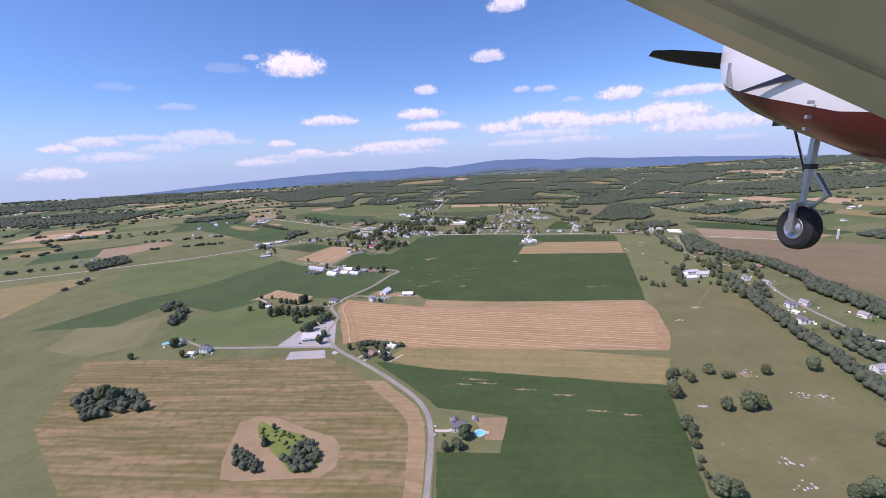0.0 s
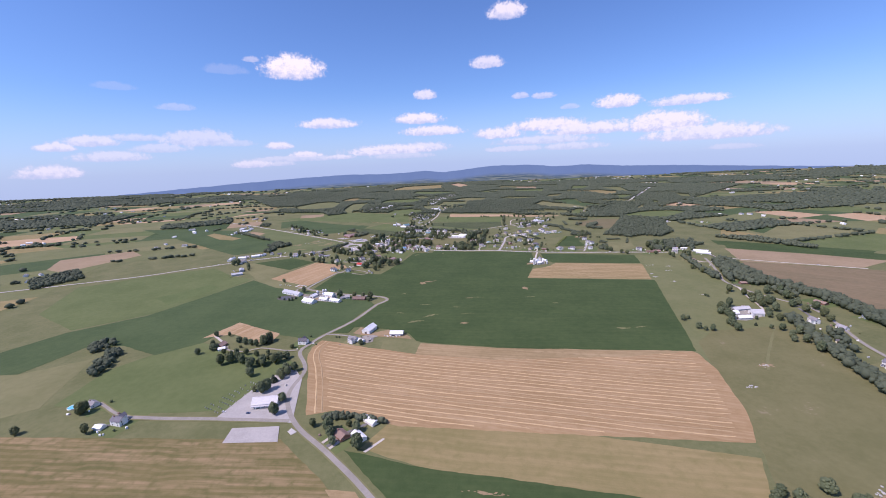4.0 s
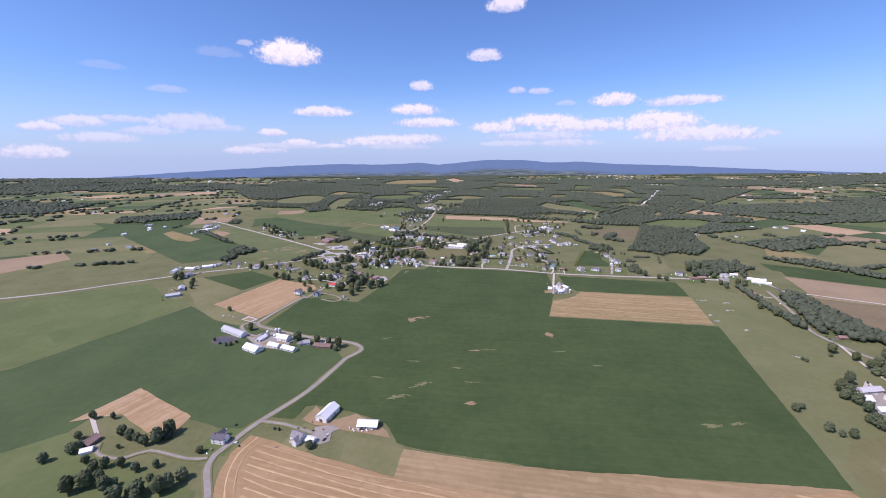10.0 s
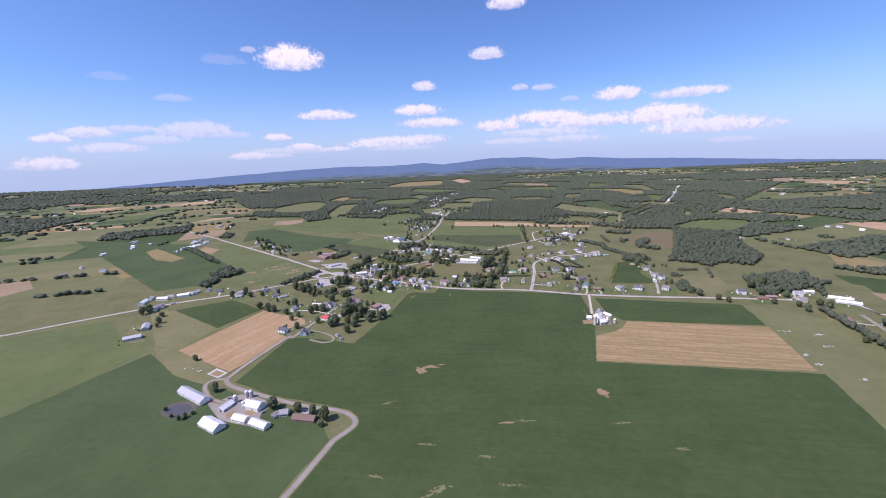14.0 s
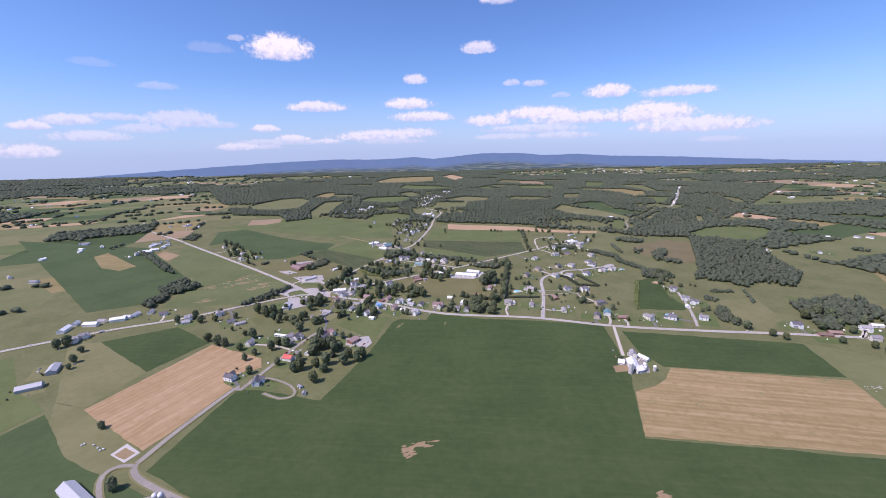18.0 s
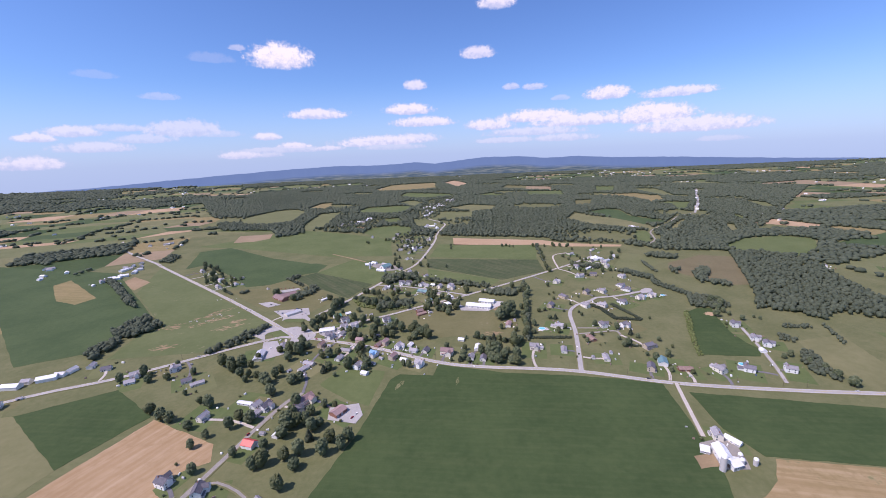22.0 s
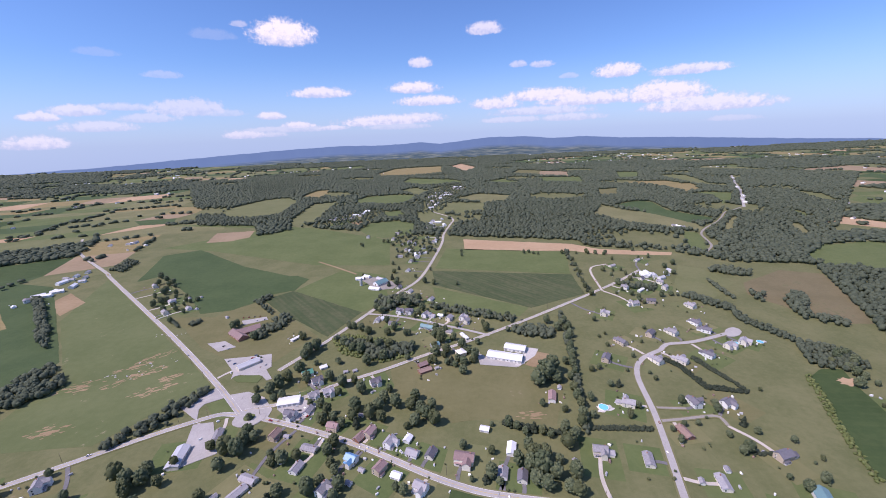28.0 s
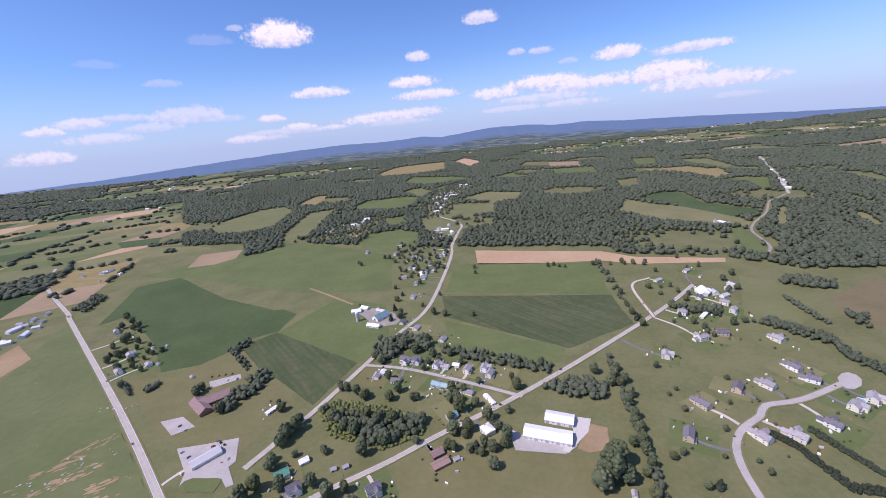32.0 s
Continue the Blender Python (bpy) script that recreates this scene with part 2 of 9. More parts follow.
def land_mat(name, dark, light, bare=None, bare_from=0.62, angle=0.0, spacing=0.0, depth=0.0, wobble=6.0, blotch=0.012, rough=0.9, row_colour=None):
    mat, tree, bsdf = surface(name, rough, 0.0, 0.12)
    vec = metres(tree)
    big, mid, small = noise_node(tree, vec, blotch, 4.0, 0.6), noise_node(tree, vec, blotch * 9, 4.0, 0.6), noise_node(tree, vec, 0.9, 3.0, 0.7)
    blend = math_node(tree, "ADD", math_node(tree, "MULTIPLY", big, 0.5), math_node(tree, "ADD", math_node(tree, "MULTIPLY", mid, 0.3), math_node(tree, "MULTIPLY", small, 0.2)))
    colour = mix_colour(tree, smooth(tree, blend, 0.34, 0.66), dark, light)
    if spacing:
        band = rows_across(tree, vec, angle, spacing, wobble)
        swath = streaks(tree, vec, angle, spacing * 1.3)
        fine_rows = math_node(tree, "ADD", math_node(tree, "MULTIPLY", smooth(tree, band, 0.35, 0.85), 0.35), math_node(tree, "MULTIPLY", smooth(tree, swath, 0.42, 0.66), 0.9))
        streak = math_node(tree, "MULTIPLY", fine_rows, math_node(tree, "MULTIPLY", smooth(tree, mid, 0.2, 0.6), depth))
        colour = mix_colour(tree, streak, colour, row_colour if row_colour else (bare if bare else light))
    if bare and (row_colour or not spacing):
        spots = math_node(tree, "ADD", math_node(tree, "MULTIPLY", noise_node(tree, vec, 0.02, 5.0, 0.7), 0.65), math_node(tree, "MULTIPLY", mid, 0.35))
        colour = mix_colour(tree, smooth(tree, spots, bare_from, bare_from + 0.07), colour, bare)
    tree.links.new(colour, bsdf.inputs["Base Color"])
    bumped(tree, bsdf, math_node(tree, "ADD", small, mid), 0.5, 0.4)
    return mat


land_mat("grass", (0.120, 0.134, 0.058), (0.178, 0.179, 0.087), (0.27, 0.235, 0.14), 0.64, blotch=0.02)
land_mat("pasture", (0.136, 0.152, 0.066), (0.180, 0.186, 0.089), (0.32, 0.285, 0.19), 0.71)
land_mat("pasture_dry", (0.156, 0.160, 0.074), (0.214, 0.206, 0.103), (0.30, 0.25, 0.16), 0.63)
land_mat("lawn", (0.100, 0.133, 0.050), (0.140, 0.168, 0.069), (0.2, 0.19, 0.1), 0.70)
land_mat("meadow", (0.110, 0.138, 0.056), (0.148, 0.170, 0.076), (0.32, 0.27, 0.17), 0.60)
land_mat("soy", (0.043, 0.073, 0.027), (0.066, 0.100, 0.038), (0.19, 0.18, 0.095), 0.665, blotch=0.012, angle=-9, spacing=6.0, depth=0.20, row_colour=(0.100, 0.122, 0.052))
land_mat("crop", (0.058, 0.092, 0.038), (0.082, 0.118, 0.050), (0.15, 0.155, 0.08), 0.72)
land_mat("crop_rows", (0.056, 0.082, 0.036), (0.080, 0.104, 0.048), (0.17, 0.15, 0.09), angle=-52, spacing=9, depth=0.32)
land_mat("stubble", (0.30, 0.198, 0.100), (0.36, 0.242, 0.130), (0.43, 0.305, 0.18), angle=-19, spacing=5.0, depth=0.55, wobble=8)
land_mat("stubble_c", (0.26, 0.192, 0.098), (0.325, 0.236, 0.128), (0.40, 0.300, 0.175), angle=-13, spacing=6.0, depth=0.6, wobble=8)
land_mat("stubble_d", (0.245, 0.186, 0.086), (0.32, 0.232, 0.118), (0.21, 0.20, 0.095), 0.57, angle=-15, spacing=7.0, depth=0.75, wobble=6, row_colour=(0.40, 0.30, 0.17))
land_mat("fallow", (0.150, 0.134, 0.072), (0.198, 0.166, 0.093), (0.135, 0.142, 0.07), 0.56, blotch=0.02)
land_mat("stubble_b", (0.32, 0.215, 0.112), (0.385, 0.262, 0.145), (0.47, 0.345, 0.215), angle=62, spacing=8.0, depth=0.65, wobble=10)
land_mat("stubble_pale", (0.205, 0.178, 0.076), (0.27, 0.218, 0.104), (0.34, 0.262, 0.136), angle=-13, spacing=8.0, depth=0.45, wobble=8)
land_mat("meadow_brown", (0.124, 0.120, 0.046), (0.196, 0.162, 0.070), (0.305, 0.222, 0.122), angle=-6, spacing=7.0, depth=0.9, wobble=14)
land_mat("thicket_grass", (0.13, 0.175, 0.045), (0.20, 0.235, 0.07), (0.22, 0.21, 0.09), 0.62, blotch=0.05)
land_mat("lawn_rich", (0.092, 0.130, 0.048), (0.128, 0.162, 0.064), (0.17, 0.165, 0.085), 0.68, blotch=0.03)
land_mat("lawn_worn", (0.140, 0.140, 0.062), (0.185, 0.174, 0.084), (0.25, 0.21, 0.13), 0.60, blotch=0.02)
land_mat("soil", (0.165, 0.136, 0.078), (0.225, 0.172, 0.102), (0.15, 0.15, 0.08), 0.60, angle=-40, spacing=9.0, depth=0.4, row_colour=(0.25, 0.19, 0.12))
land_mat("plough", (0.27, 0.203, 0.125), (0.34, 0.257, 0.165), (0.21, 0.19, 0.11), 0.60)
land_mat("clay", (0.40, 0.275, 0.165), (0.47, 0.335, 0.21), (0.32, 0.25, 0.15), 0.68)
land_mat("dirt", (0.26, 0.19, 0.108), (0.36, 0.265, 0.16), (0.17, 0.17, 0.085), 0.58)
land_mat("asphalt", (0.36, 0.342, 0.325), (0.45, 0.43, 0.41), (0.27, 0.26, 0.25), 0.60, blotch=0.05)
land_mat("asphalt_old", (0.26, 0.242, 0.216), (0.345, 0.320, 0.286), (0.21, 0.20, 0.18), 0.60, blotch=0.05)
land_mat("asphalt_dark", (0.15, 0.145, 0.15), (0.21, 0.205, 0.215), (0.11, 0.11, 0.11), 0.60, blotch=0.05)
land_mat("lagoon_bank", (0.10, 0.095, 0.085), (0.15, 0.14, 0.115), (0.11, 0.13, 0.06), 0.60, blotch=0.05)
land_mat("gravel", (0.46, 0.42, 0.37), (0.58, 0.53, 0.47), (0.34, 0.3, 0.23), 0.62, blotch=0.05)


def paint(name, colour, rough=0.6, metal=0.0, vary=0.12, scale=0.6, spec=0.4):
    mat, tree, bsdf = surface(name, rough, metal, spec)
    vec = metres(tree)
    n = math_node(tree, "ADD", math_node(tree, "MULTIPLY", noise_node(tree, vec, scale, 4.0), 0.6), math_node(tree, "MULTIPLY", noise_node(tree, vec, scale * 9, 3.0), 0.4))
    info = tree.nodes.new("ShaderNodeObjectInfo")
    n = math_node(tree, "ADD", n, math_node(tree, "MULTIPLY", math_node(tree, "SUBTRACT", info.outputs["Random"], 0.5), 0.35))
    lo, hi = tuple(c * (1 - vary) for c in colour), tuple(min(1, c * (1 + vary)) for c in colour)
    tree.links.new(mix_colour(tree, smooth(tree, n, 0.25, 0.75), lo, hi), bsdf.inputs["Base Color"])
    return mat


paint("siding_white", (0.78, 0.78, 0.75)), paint("siding_cream", (0.74, 0.70, 0.60)), paint("siding_grey", (0.42, 0.43, 0.44))
paint("brick_red", (0.30, 0.15, 0.105), 0.85, vary=0.25), paint("siding_tan", (0.52, 0.44, 0.34))
paint("shingle_grey", (0.31, 0.30, 0.315), 0.9, vary=0.25), paint("shingle_dark", (0.15, 0.145, 0.165), 0.9, vary=0.25), paint("shingle_brown", (0.27, 0.185, 0.155), 0.9, vary=0.25)
paint("shingle_rose", (0.31, 0.215, 0.205), 0.9, vary=0.2), paint("metal_white", (0.80, 0.81, 0.82), 0.35, 0.0, 0.07), paint("metal_green", (0.09, 0.30, 0.22), 0.4)
paint("metal_blue", (0.16, 0.36, 0.60), 0.4), paint("metal_teal", (0.16, 0.29, 0.31), 0.4), paint("metal_grey", (0.45, 0.46, 0.48), 0.4), paint("metal_red", (0.52, 0.06, 0.05), 0.4)
paint("trim_white", (0.8, 0.8, 0.78)), paint("door_dark", (0.12, 0.09, 0.08)), paint("concrete", (0.52, 0.50, 0.47), 0.85), paint("bark", (0.12, 0.09, 0.065), 0.9)
paint("pane", (0.05, 0.06, 0.075), 0.08, vary=0.2), paint("pool_water", (0.16, 0.55, 0.70), 0.06), paint("car_white", (0.75, 0.75, 0.76), 0.25), paint("car_dark", (0.05, 0.05, 0.06), 0.25)
paint("car_red", (0.35, 0.04, 0.04), 0.25), paint("car_blue", (0.07, 0.12, 0.24), 0.25), paint("car_silver", (0.45, 0.46, 0.48), 0.25, 0.3), paint("rubber", (0.022, 0.022, 0.024), 0.8)
# plane_wing: cream made darker and olive, the reflected ground put into its colour
paint("line_yellow", (0.62, 0.45, 0.10)), paint("line_white", (0.72, 0.72, 0.70)), paint("straw", (0.42, 0.30, 0.165), 0.9, vary=0.22, scale=0.12), paint("plane_white", (0.80, 0.80, 0.82), 0.2, vary=0.03), paint("plane_red", (0.13, 0.014, 0.016), 0.18, vary=0.08), paint("plane_black", (0.02, 0.022, 0.028), 0.25), paint("plane_wing", (0.50, 0.48, 0.38), 0.10, vary=0.05), paint("steel", (0.45, 0.45, 0.46), 0.35, 0.8)
paint("roof_pale", (0.56, 0.55, 0.56), 0.5), paint("stone", (0.48, 0.47, 0.45), 0.85), paint("lagoon", (0.10, 0.095, 0.10), 0.4)


def leaf_mat(name, dark, light):
    mat, tree, bsdf = surface(name, 0.75, 0.0, 0.2)
    geo = tree.nodes.new("ShaderNodeNewGeometry")
    info = tree.nodes.new("ShaderNodeObjectInfo")
    vec = metres(tree)
    n = math_node(tree, "ADD", math_node(tree, "MULTIPLY", geo.outputs["Random Per Island"], 0.45), math_node(tree, "MULTIPLY", noise_node(tree, vec, 0.9, 3.0, 0.7), 0.3))
    n = math_node(tree, "ADD", n, math_node(tree, "MULTIPLY", info.outputs["Random"], 0.35))
    tree.links.new(mix_colour(tree, smooth(tree, n, 0.2, 0.85), dark, light), bsdf.inputs["Base Color"])
    bumped(tree, bsdf, noise_node(tree, vec, 2.6, 3.0, 0.7), 0.45, 0.4)
    # leaves let some light through
    thin = tree.nodes.new("ShaderNodeBsdfTranslucent")
    tree.links.new(bsdf.inputs["Base Color"].links[0].from_socket, thin.inputs["Color"])
    both = tree.nodes.new("ShaderNodeMixShader")
    both.inputs[0].default_value = 0.38
    tree.links.new(bsdf.outputs[0], both.inputs[1])
    tree.links.new(thin.outputs[0], both.inputs[2])
    tree.links.new(both.outputs[0], tree.nodes["Material Output"].inputs["Surface"])
    return mat


leaf_mat("leaves", (0.112, 0.146, 0.078), (0.212, 0.246, 0.134)), leaf_mat("leaves_light", (0.116, 0.138, 0.066), (0.200, 0.222, 0.108))
leaf_mat("thicket", (0.15, 0.19, 0.065), (0.26, 0.30, 0.115)), leaf_mat("needles", (0.050, 0.068, 0.044), (0.088, 0.110, 0.070)), leaf_mat("woods", (0.114, 0.143, 0.094), (0.164, 0.194, 0.127))

# ---- the lie of the land ----


def mesh_object(name, verts, faces, mats, slots=None):
    me = bpy.data.meshes.new(name)
    me.from_pydata([tuple(v) for v in verts], [], [tuple(f) for f in faces])
    for m in mats:
        me.materials.append(MATS[m])
    if slots is not None:
        me.polygons.foreach_set("material_index", slots)
    me.update()
    return new(name, me)


def ground_sheet():
    n = 24
    xs = np.linspace(-9000, 9000, n + 1)
    ys = np.linspace(-4000, 11000, n + 1)
    verts = [(x, y, 0.0) for y in ys for x in xs]
    faces = [(j * (n + 1) + i, j * (n + 1) + i + 1, (j + 1) * (n + 1) + i + 1, (j + 1) * (n + 1) + i) for j in range(n) for i in range(n)]
    tagged(mesh_object("ground", verts, faces, ["grass"]), "summer-green farmland grass reaching to the horizon", "ground", kind="structure")


ground_sheet()
FIELD_WORDS = {
    "soy": ("soybean_field", "dense dark green soybean crop in a large field"), "crop": ("crop_field", "mid-green leafy crop in a wide field"),
    "crop_rows": ("row_crop_field", "green row crop with paler bare rows"), "stubble": ("wheat_stubble_field", "golden tan wheat stubble with straw windrows"),
    "stubble_c": ("wheat_stubble_field", "dull tan cut wheat stubble with olive streaks"), "fallow": ("fallow_field", "brown-olive fallow field with weedy patches"), "stubble_d": ("wheat_stubble_field", "straw-yellow cut wheat stubble with olive patches"), "stubble_b": ("wheat_stubble_field", "tan cut wheat stubble with pale straw streaks"), "stubble_pale": ("cut_hay_field", "pale yellow-green cut hay stubble"), "meadow_brown": ("hay_meadow", "brown-green mown hay meadow with swaths"),
    "pasture": ("pasture", "olive green grazed pasture with worn patches"), "pasture_dry": ("rough_pasture", "dry olive rough pasture"), "lawn": ("grass_field", "bright green mown grass field"),
    "thicket_grass": ("rough_grass", "lush bright green rough grass inside the dirt ring"), "lawn_rich": ("grass_field", "deep green mown grass"), "lawn_worn": ("grass_field", "brownish worn mown grass field"), "meadow": ("meadow", "green meadow with bare tan patches"), "plough": ("bare_field", "brown bare field"), "soil": ("bare_field", "dull brown thinly sprouting field"), "clay": ("clay_field", "reddish tan bare clay field"), "dirt": ("dirt_patch", "bare tan dirt round a thicket"),
    "asphalt": ("parking_lot", "pale grey worn asphalt parking lot"), "asphalt_old": ("parking_lot", "grey worn asphalt parking lot"), "gravel": ("gravel_yard", "pale gravel yard"), "asphalt_dark": ("driveway", "dark asphalt driveway"), "concrete": ("concrete_yard", "pale concrete yard"), "lagoon": ("manure_lagoon", "dark grey manure lagoon on a farm"), "lagoon_bank": ("lagoon_bank", "grey earth bank round the lagoon")}


def worn_edge(corners):
    """The outline with a slightly uneven margin, as ploughs and mowers leave it."""
    r = random.Random(int(abs(corners[0][0]) * 10))
    out = []
    for (x0, y0), (x1, y1) in zip(corners, corners[1:] + corners[:1]):
        long = math.hypot(x1 - x0, y1 - y0)
        k = max(1, min(60, int(long / 7)))
        nx, ny = (y1 - y0) / (long + 1e-6), (x0 - x1) / (long + 1e-6)
        drift = 0.0
        for j in range(k):
            drift = 0.0 if j == 0 else 0.6 * drift + r.uniform(-0.7, 0.7)
            out.append((x0 + (x1 - x0) * j / k + nx * drift, y0 + (y1 - y0) * j / k + ny * drift))
    return out


def field(which, mat, top, corners):
    """A flat piece of land with its crop, so high, on the ground sheet."""
    if mat not in ("asphalt", "asphalt_old", "asphalt_dark", "concrete", "gravel", "lagoon") and which != "patch":
        corners = worn_edge(corners)
    n = len(corners)
    verts = [(x, y, top) for x, y in corners] + [(x, y, -0.2) for x, y in corners]
    area = sum(corners[i][0] * corners[(i + 1) % n][1] - corners[(i + 1) % n][0] * corners[i][1] for i in range(n))
    loop = list(range(n)) if area > 0 else list(range(n))[::-1]
    sides = [(loop[i], loop[i] + n, loop[(i + 1) % n] + n, loop[(i + 1) % n]) for i in range(n)]
    name, words = FIELD_WORDS[mat]
    return tagged(mesh_object(name, verts, [loop] + sides, [mat]), words, name.replace("_", " "), kind="structure")


def blob(mat, top, x, y, rx, ry, turn=0.0, seed=1, ragged=0.25):
    """An irregular patch of bare or worn ground."""
    r = random.Random(seed)
    a0 = radians(turn)
    pts = []
    for i in range(26):
        a = 2 * math.pi * i / 26
        k = r.uniform(0.87 - ragged, 0.87 + ragged)
        u, v = rx * k * math.cos(a), ry * k * math.sin(a)
        pts.append((x + u * math.cos(a0) - v * math.sin(a0), y + u * math.sin(a0) + v * math.cos(a0)))
    return field("patch", mat, top, pts)


def bare_spots(mat, top, x, y, rx, ry, turn=0.0, seed=1):
    """A ragged cluster of small bare spots in a crop."""
    r = random.Random(seed)
    a0 = radians(turn)
    verts, faces = [], []
    for i in range(26):
        far, a = math.sqrt(r.random()), r.uniform(0, 6.28)
        u, v = rx * far * math.cos(a), ry * far * math.sin(a)
        cx, cy = x + u * math.cos(a0) - v * math.sin(a0), y + u * math.sin(a0) + v * math.cos(a0)
        size = r.uniform(0.6, 1.9) * (1.15 - 0.6 * far) * min(2.3, 0.5 + ry / 4)
        k = len(verts)
        for j in range(7):
            b, w = 6.283 * j / 7, size * r.uniform(0.5, 1.2)
            du, dv = 1.7 * w * math.cos(b), 0.6 * w * math.sin(b)
            verts.append((cx + du * math.cos(a0) - dv * math.sin(a0), cy + du * math.sin(a0) + dv * math.cos(a0), top + 0.002 * i))
        faces.append(tuple(range(k, k + 7)))
    tagged(mesh_object("bare_spots", verts, faces, [mat]), "ragged bare tan spots in a green crop", "bare soil", kind="structure")


def curve_points(points, step=9.0):
    """A smooth line through the points."""
    p = [Vector(q) for q in points]
    p = [2 * p[0] - p[1]] + p + [2 * p[-1] - p[-2]]
    out = []
    for i in range(1, len(p) - 2):
        k = max(2, int((p[i + 1] - p[i]).length / step))
        for j in range(k):
            t = j / k
            out.append(0.5 * (2 * p[i] + (p[i + 1] - p[i - 1]) * t + (2 * p[i - 1] - 5 * p[i] + 4 * p[i + 1] - p[i + 2]) * t * t + (3 * p[i] - p[i - 1] - 3 * p[i + 1] + p[i + 2]) * t ** 3))
    return out + [p[-2]]


ROAD_TOP = [0.42]
LANES = []


def ribbon(name, line, width, top, mat, shift=0.0):
    verts, faces = [], []
    for i, c in enumerate(line):
        d = (line[min(i + 1, len(line) - 1)] - line[max(i - 1, 0)]).normalized()
        s = Vector((-d.y, d.x))
        a, b = c + s * (shift + width / 2), c + s * (shift - width / 2)
        verts += [(a.x, a.y, top), (b.x, b.y, top), (a.x, a.y, -0.1), (b.x, b.y, -0.1)]
        if i:
            k = 4 * i
            faces += [(k - 4, k - 3, k + 1, k), (k - 2, k - 4, k, k + 2), (k - 3, k - 1, k + 3, k + 1)]
    return mesh_object(name, verts, faces, [mat])


def road(which, width, mat, points, lines=False):
    line = curve_points(points)
    if line[-1].y > 1950:
        LANES.append(line)
    ROAD_TOP[0] += 0.012
    words = {"asphalt": "pale grey two-lane asphalt road with grass verges", "asphalt_old": "narrow worn grey country road", "gravel": "pale gravel farm lane", "dirt": "bare earth farm track across the grass", "asphalt_dark": "dark asphalt driveway"}[mat]
    r = tagged(ribbon("road", line, width, ROAD_TOP[0], mat), words, "road", kind="structure")
    verge = ribbon("road_verge", line, width + 3.0, ROAD_TOP[0] - 0.1, "pasture_dry")
    tagged(verge, "dry grass verge beside the road", "verge", kind="structure")
    if lines:
        for name, wide, off, m in (("centre_line", 0.32, 0.0, "line_yellow"), ("edge_line", 0.22, width / 2 - 0.4, "line_white"), ("edge_line", 0.22, 0.4 - width / 2, "line_white")):
            tagged(ribbon(name, line, wide, ROAD_TOP[0] + 0.02, m, off), "painted line along the road", "road marking", kind="structure")
    return r


field("hay_meadow", "meadow_brown", 0.10, [(-498.1, 512.7), (-153.4, 480.2), (-74.2, 397.4), (-22.6, 339.0), (-23.2, 224.5), (-282.7, 244.5), (-423.5, 364.2)])
field("soy_low", "soy", 0.25, [(-89.5, 460.1), (-18.9, 434.5), (232.2, 368.5), (212.5, 312.3), (179.1, 221.9), (-12.6, 223.7), (-12.0, 293.8), (42.1, 286.8), (58.2, 334.1), (-9.7, 355.6), (-34.1, 390.6)])
field("stubble_pale", "stubble_pale", 0.12, [(-74.6, 461.0), (-39.4, 515.8), (267.5, 422.1), (232.2, 368.5), (-18.9, 434.5)])
WHEAT = [(-140.7, 516.2), (-164.3, 603.9), (-175.7, 636.3), (-180.3, 654.8), (-181.1, 676.6), (-173.0, 699.4), (-168.0, 697.5), (-140.8, 686.4), (-119.4, 675.7), (-99.4, 666.6), (-81.9, 661.3), (-32.4, 642.3), (68.3, 615.6), (239.3, 604.0), (330.8, 608.7), (334.3, 601.6), (328.6, 556.0), (302.7, 482.0), (277.9, 440.1), (263.5, 441.7), (-39.5, 489.2), (-112.5, 521.5)]
WHEAT_FIELD = field("wheat", "stubble", 0.14, WHEAT)
field("pale_band", "stubble_c", 0.17, [(-31.0, 640.0), (-24.0, 672.6), (75.0, 647.1), (250.6, 619.8), (332.4, 611.4), (330.6, 607.3), (238.4, 602.8), (67.9, 613.7)])
field("olive_band", "pasture_dry", 0.165, [(-80.5, 662.0), (-79.5, 691.5), (-71.2, 692.1), (-38.7, 681.0), (-22.0, 672.3), (-29.0, 639.6)])
field("soy_big", "soy", 0.30, [(-94.3, 881.0), (-102.2, 890.6), (-136.8, 904.9), (-205.0, 929.1), (-260.0, 960.1), (-232.4, 1081.0), (-207.2, 1078.8), (-128.5, 1052.1), (-87.4, 1156.8), (-60.4, 1254.2), (-49.1, 1265.9), (-5.4, 1258.1), (2.4, 1284.8), (90.9, 1253.1), (181.4, 1235.1), (271.3, 1212.8), (249.5, 1088.7), (200.5, 965.0), (451.0, 911.0), (388.0, 744.0), (336.0, 608.0), (251.6, 621.2), (101.0, 642.2), (-23.2, 676.7), (-31.0, 681.0), (-44.0, 709.0), (-78.0, 729.0), (-122.0, 744.0), (-133.0, 742.0), (-139.0, 722.0), (-162.0, 725.5), (-134.0, 771.5), (-92.3, 879.3)])
field("wheat_strip", "stubble_d", 0.14, [(300.0, 1083.0), (491.0, 1037.0), (448.5, 917.0), (202.0, 968.0), (231.0, 1038.0), (258.0, 1046.0), (281.0, 1060.0)])
field("soy_block", "soy", 0.30, [(290.3, 1187.5), (517.0, 1125.0), (492.0, 1043.5), (293.5, 1086.1), (283.2, 1126.3)])
field("pasture_right", "pasture", 0.08, [(512.5, 1131.7), (476.6, 1043.5), (431.4, 937.5), (335.0, 614.0), (274.1, 427.6), (263.1, 408.1), (179.1, 221.9), (321.7, 197.9), (395.4, 305.4), (451.3, 477.7), (534.2, 673.6), (598.9, 1043.0), (565.9, 1094.7)])
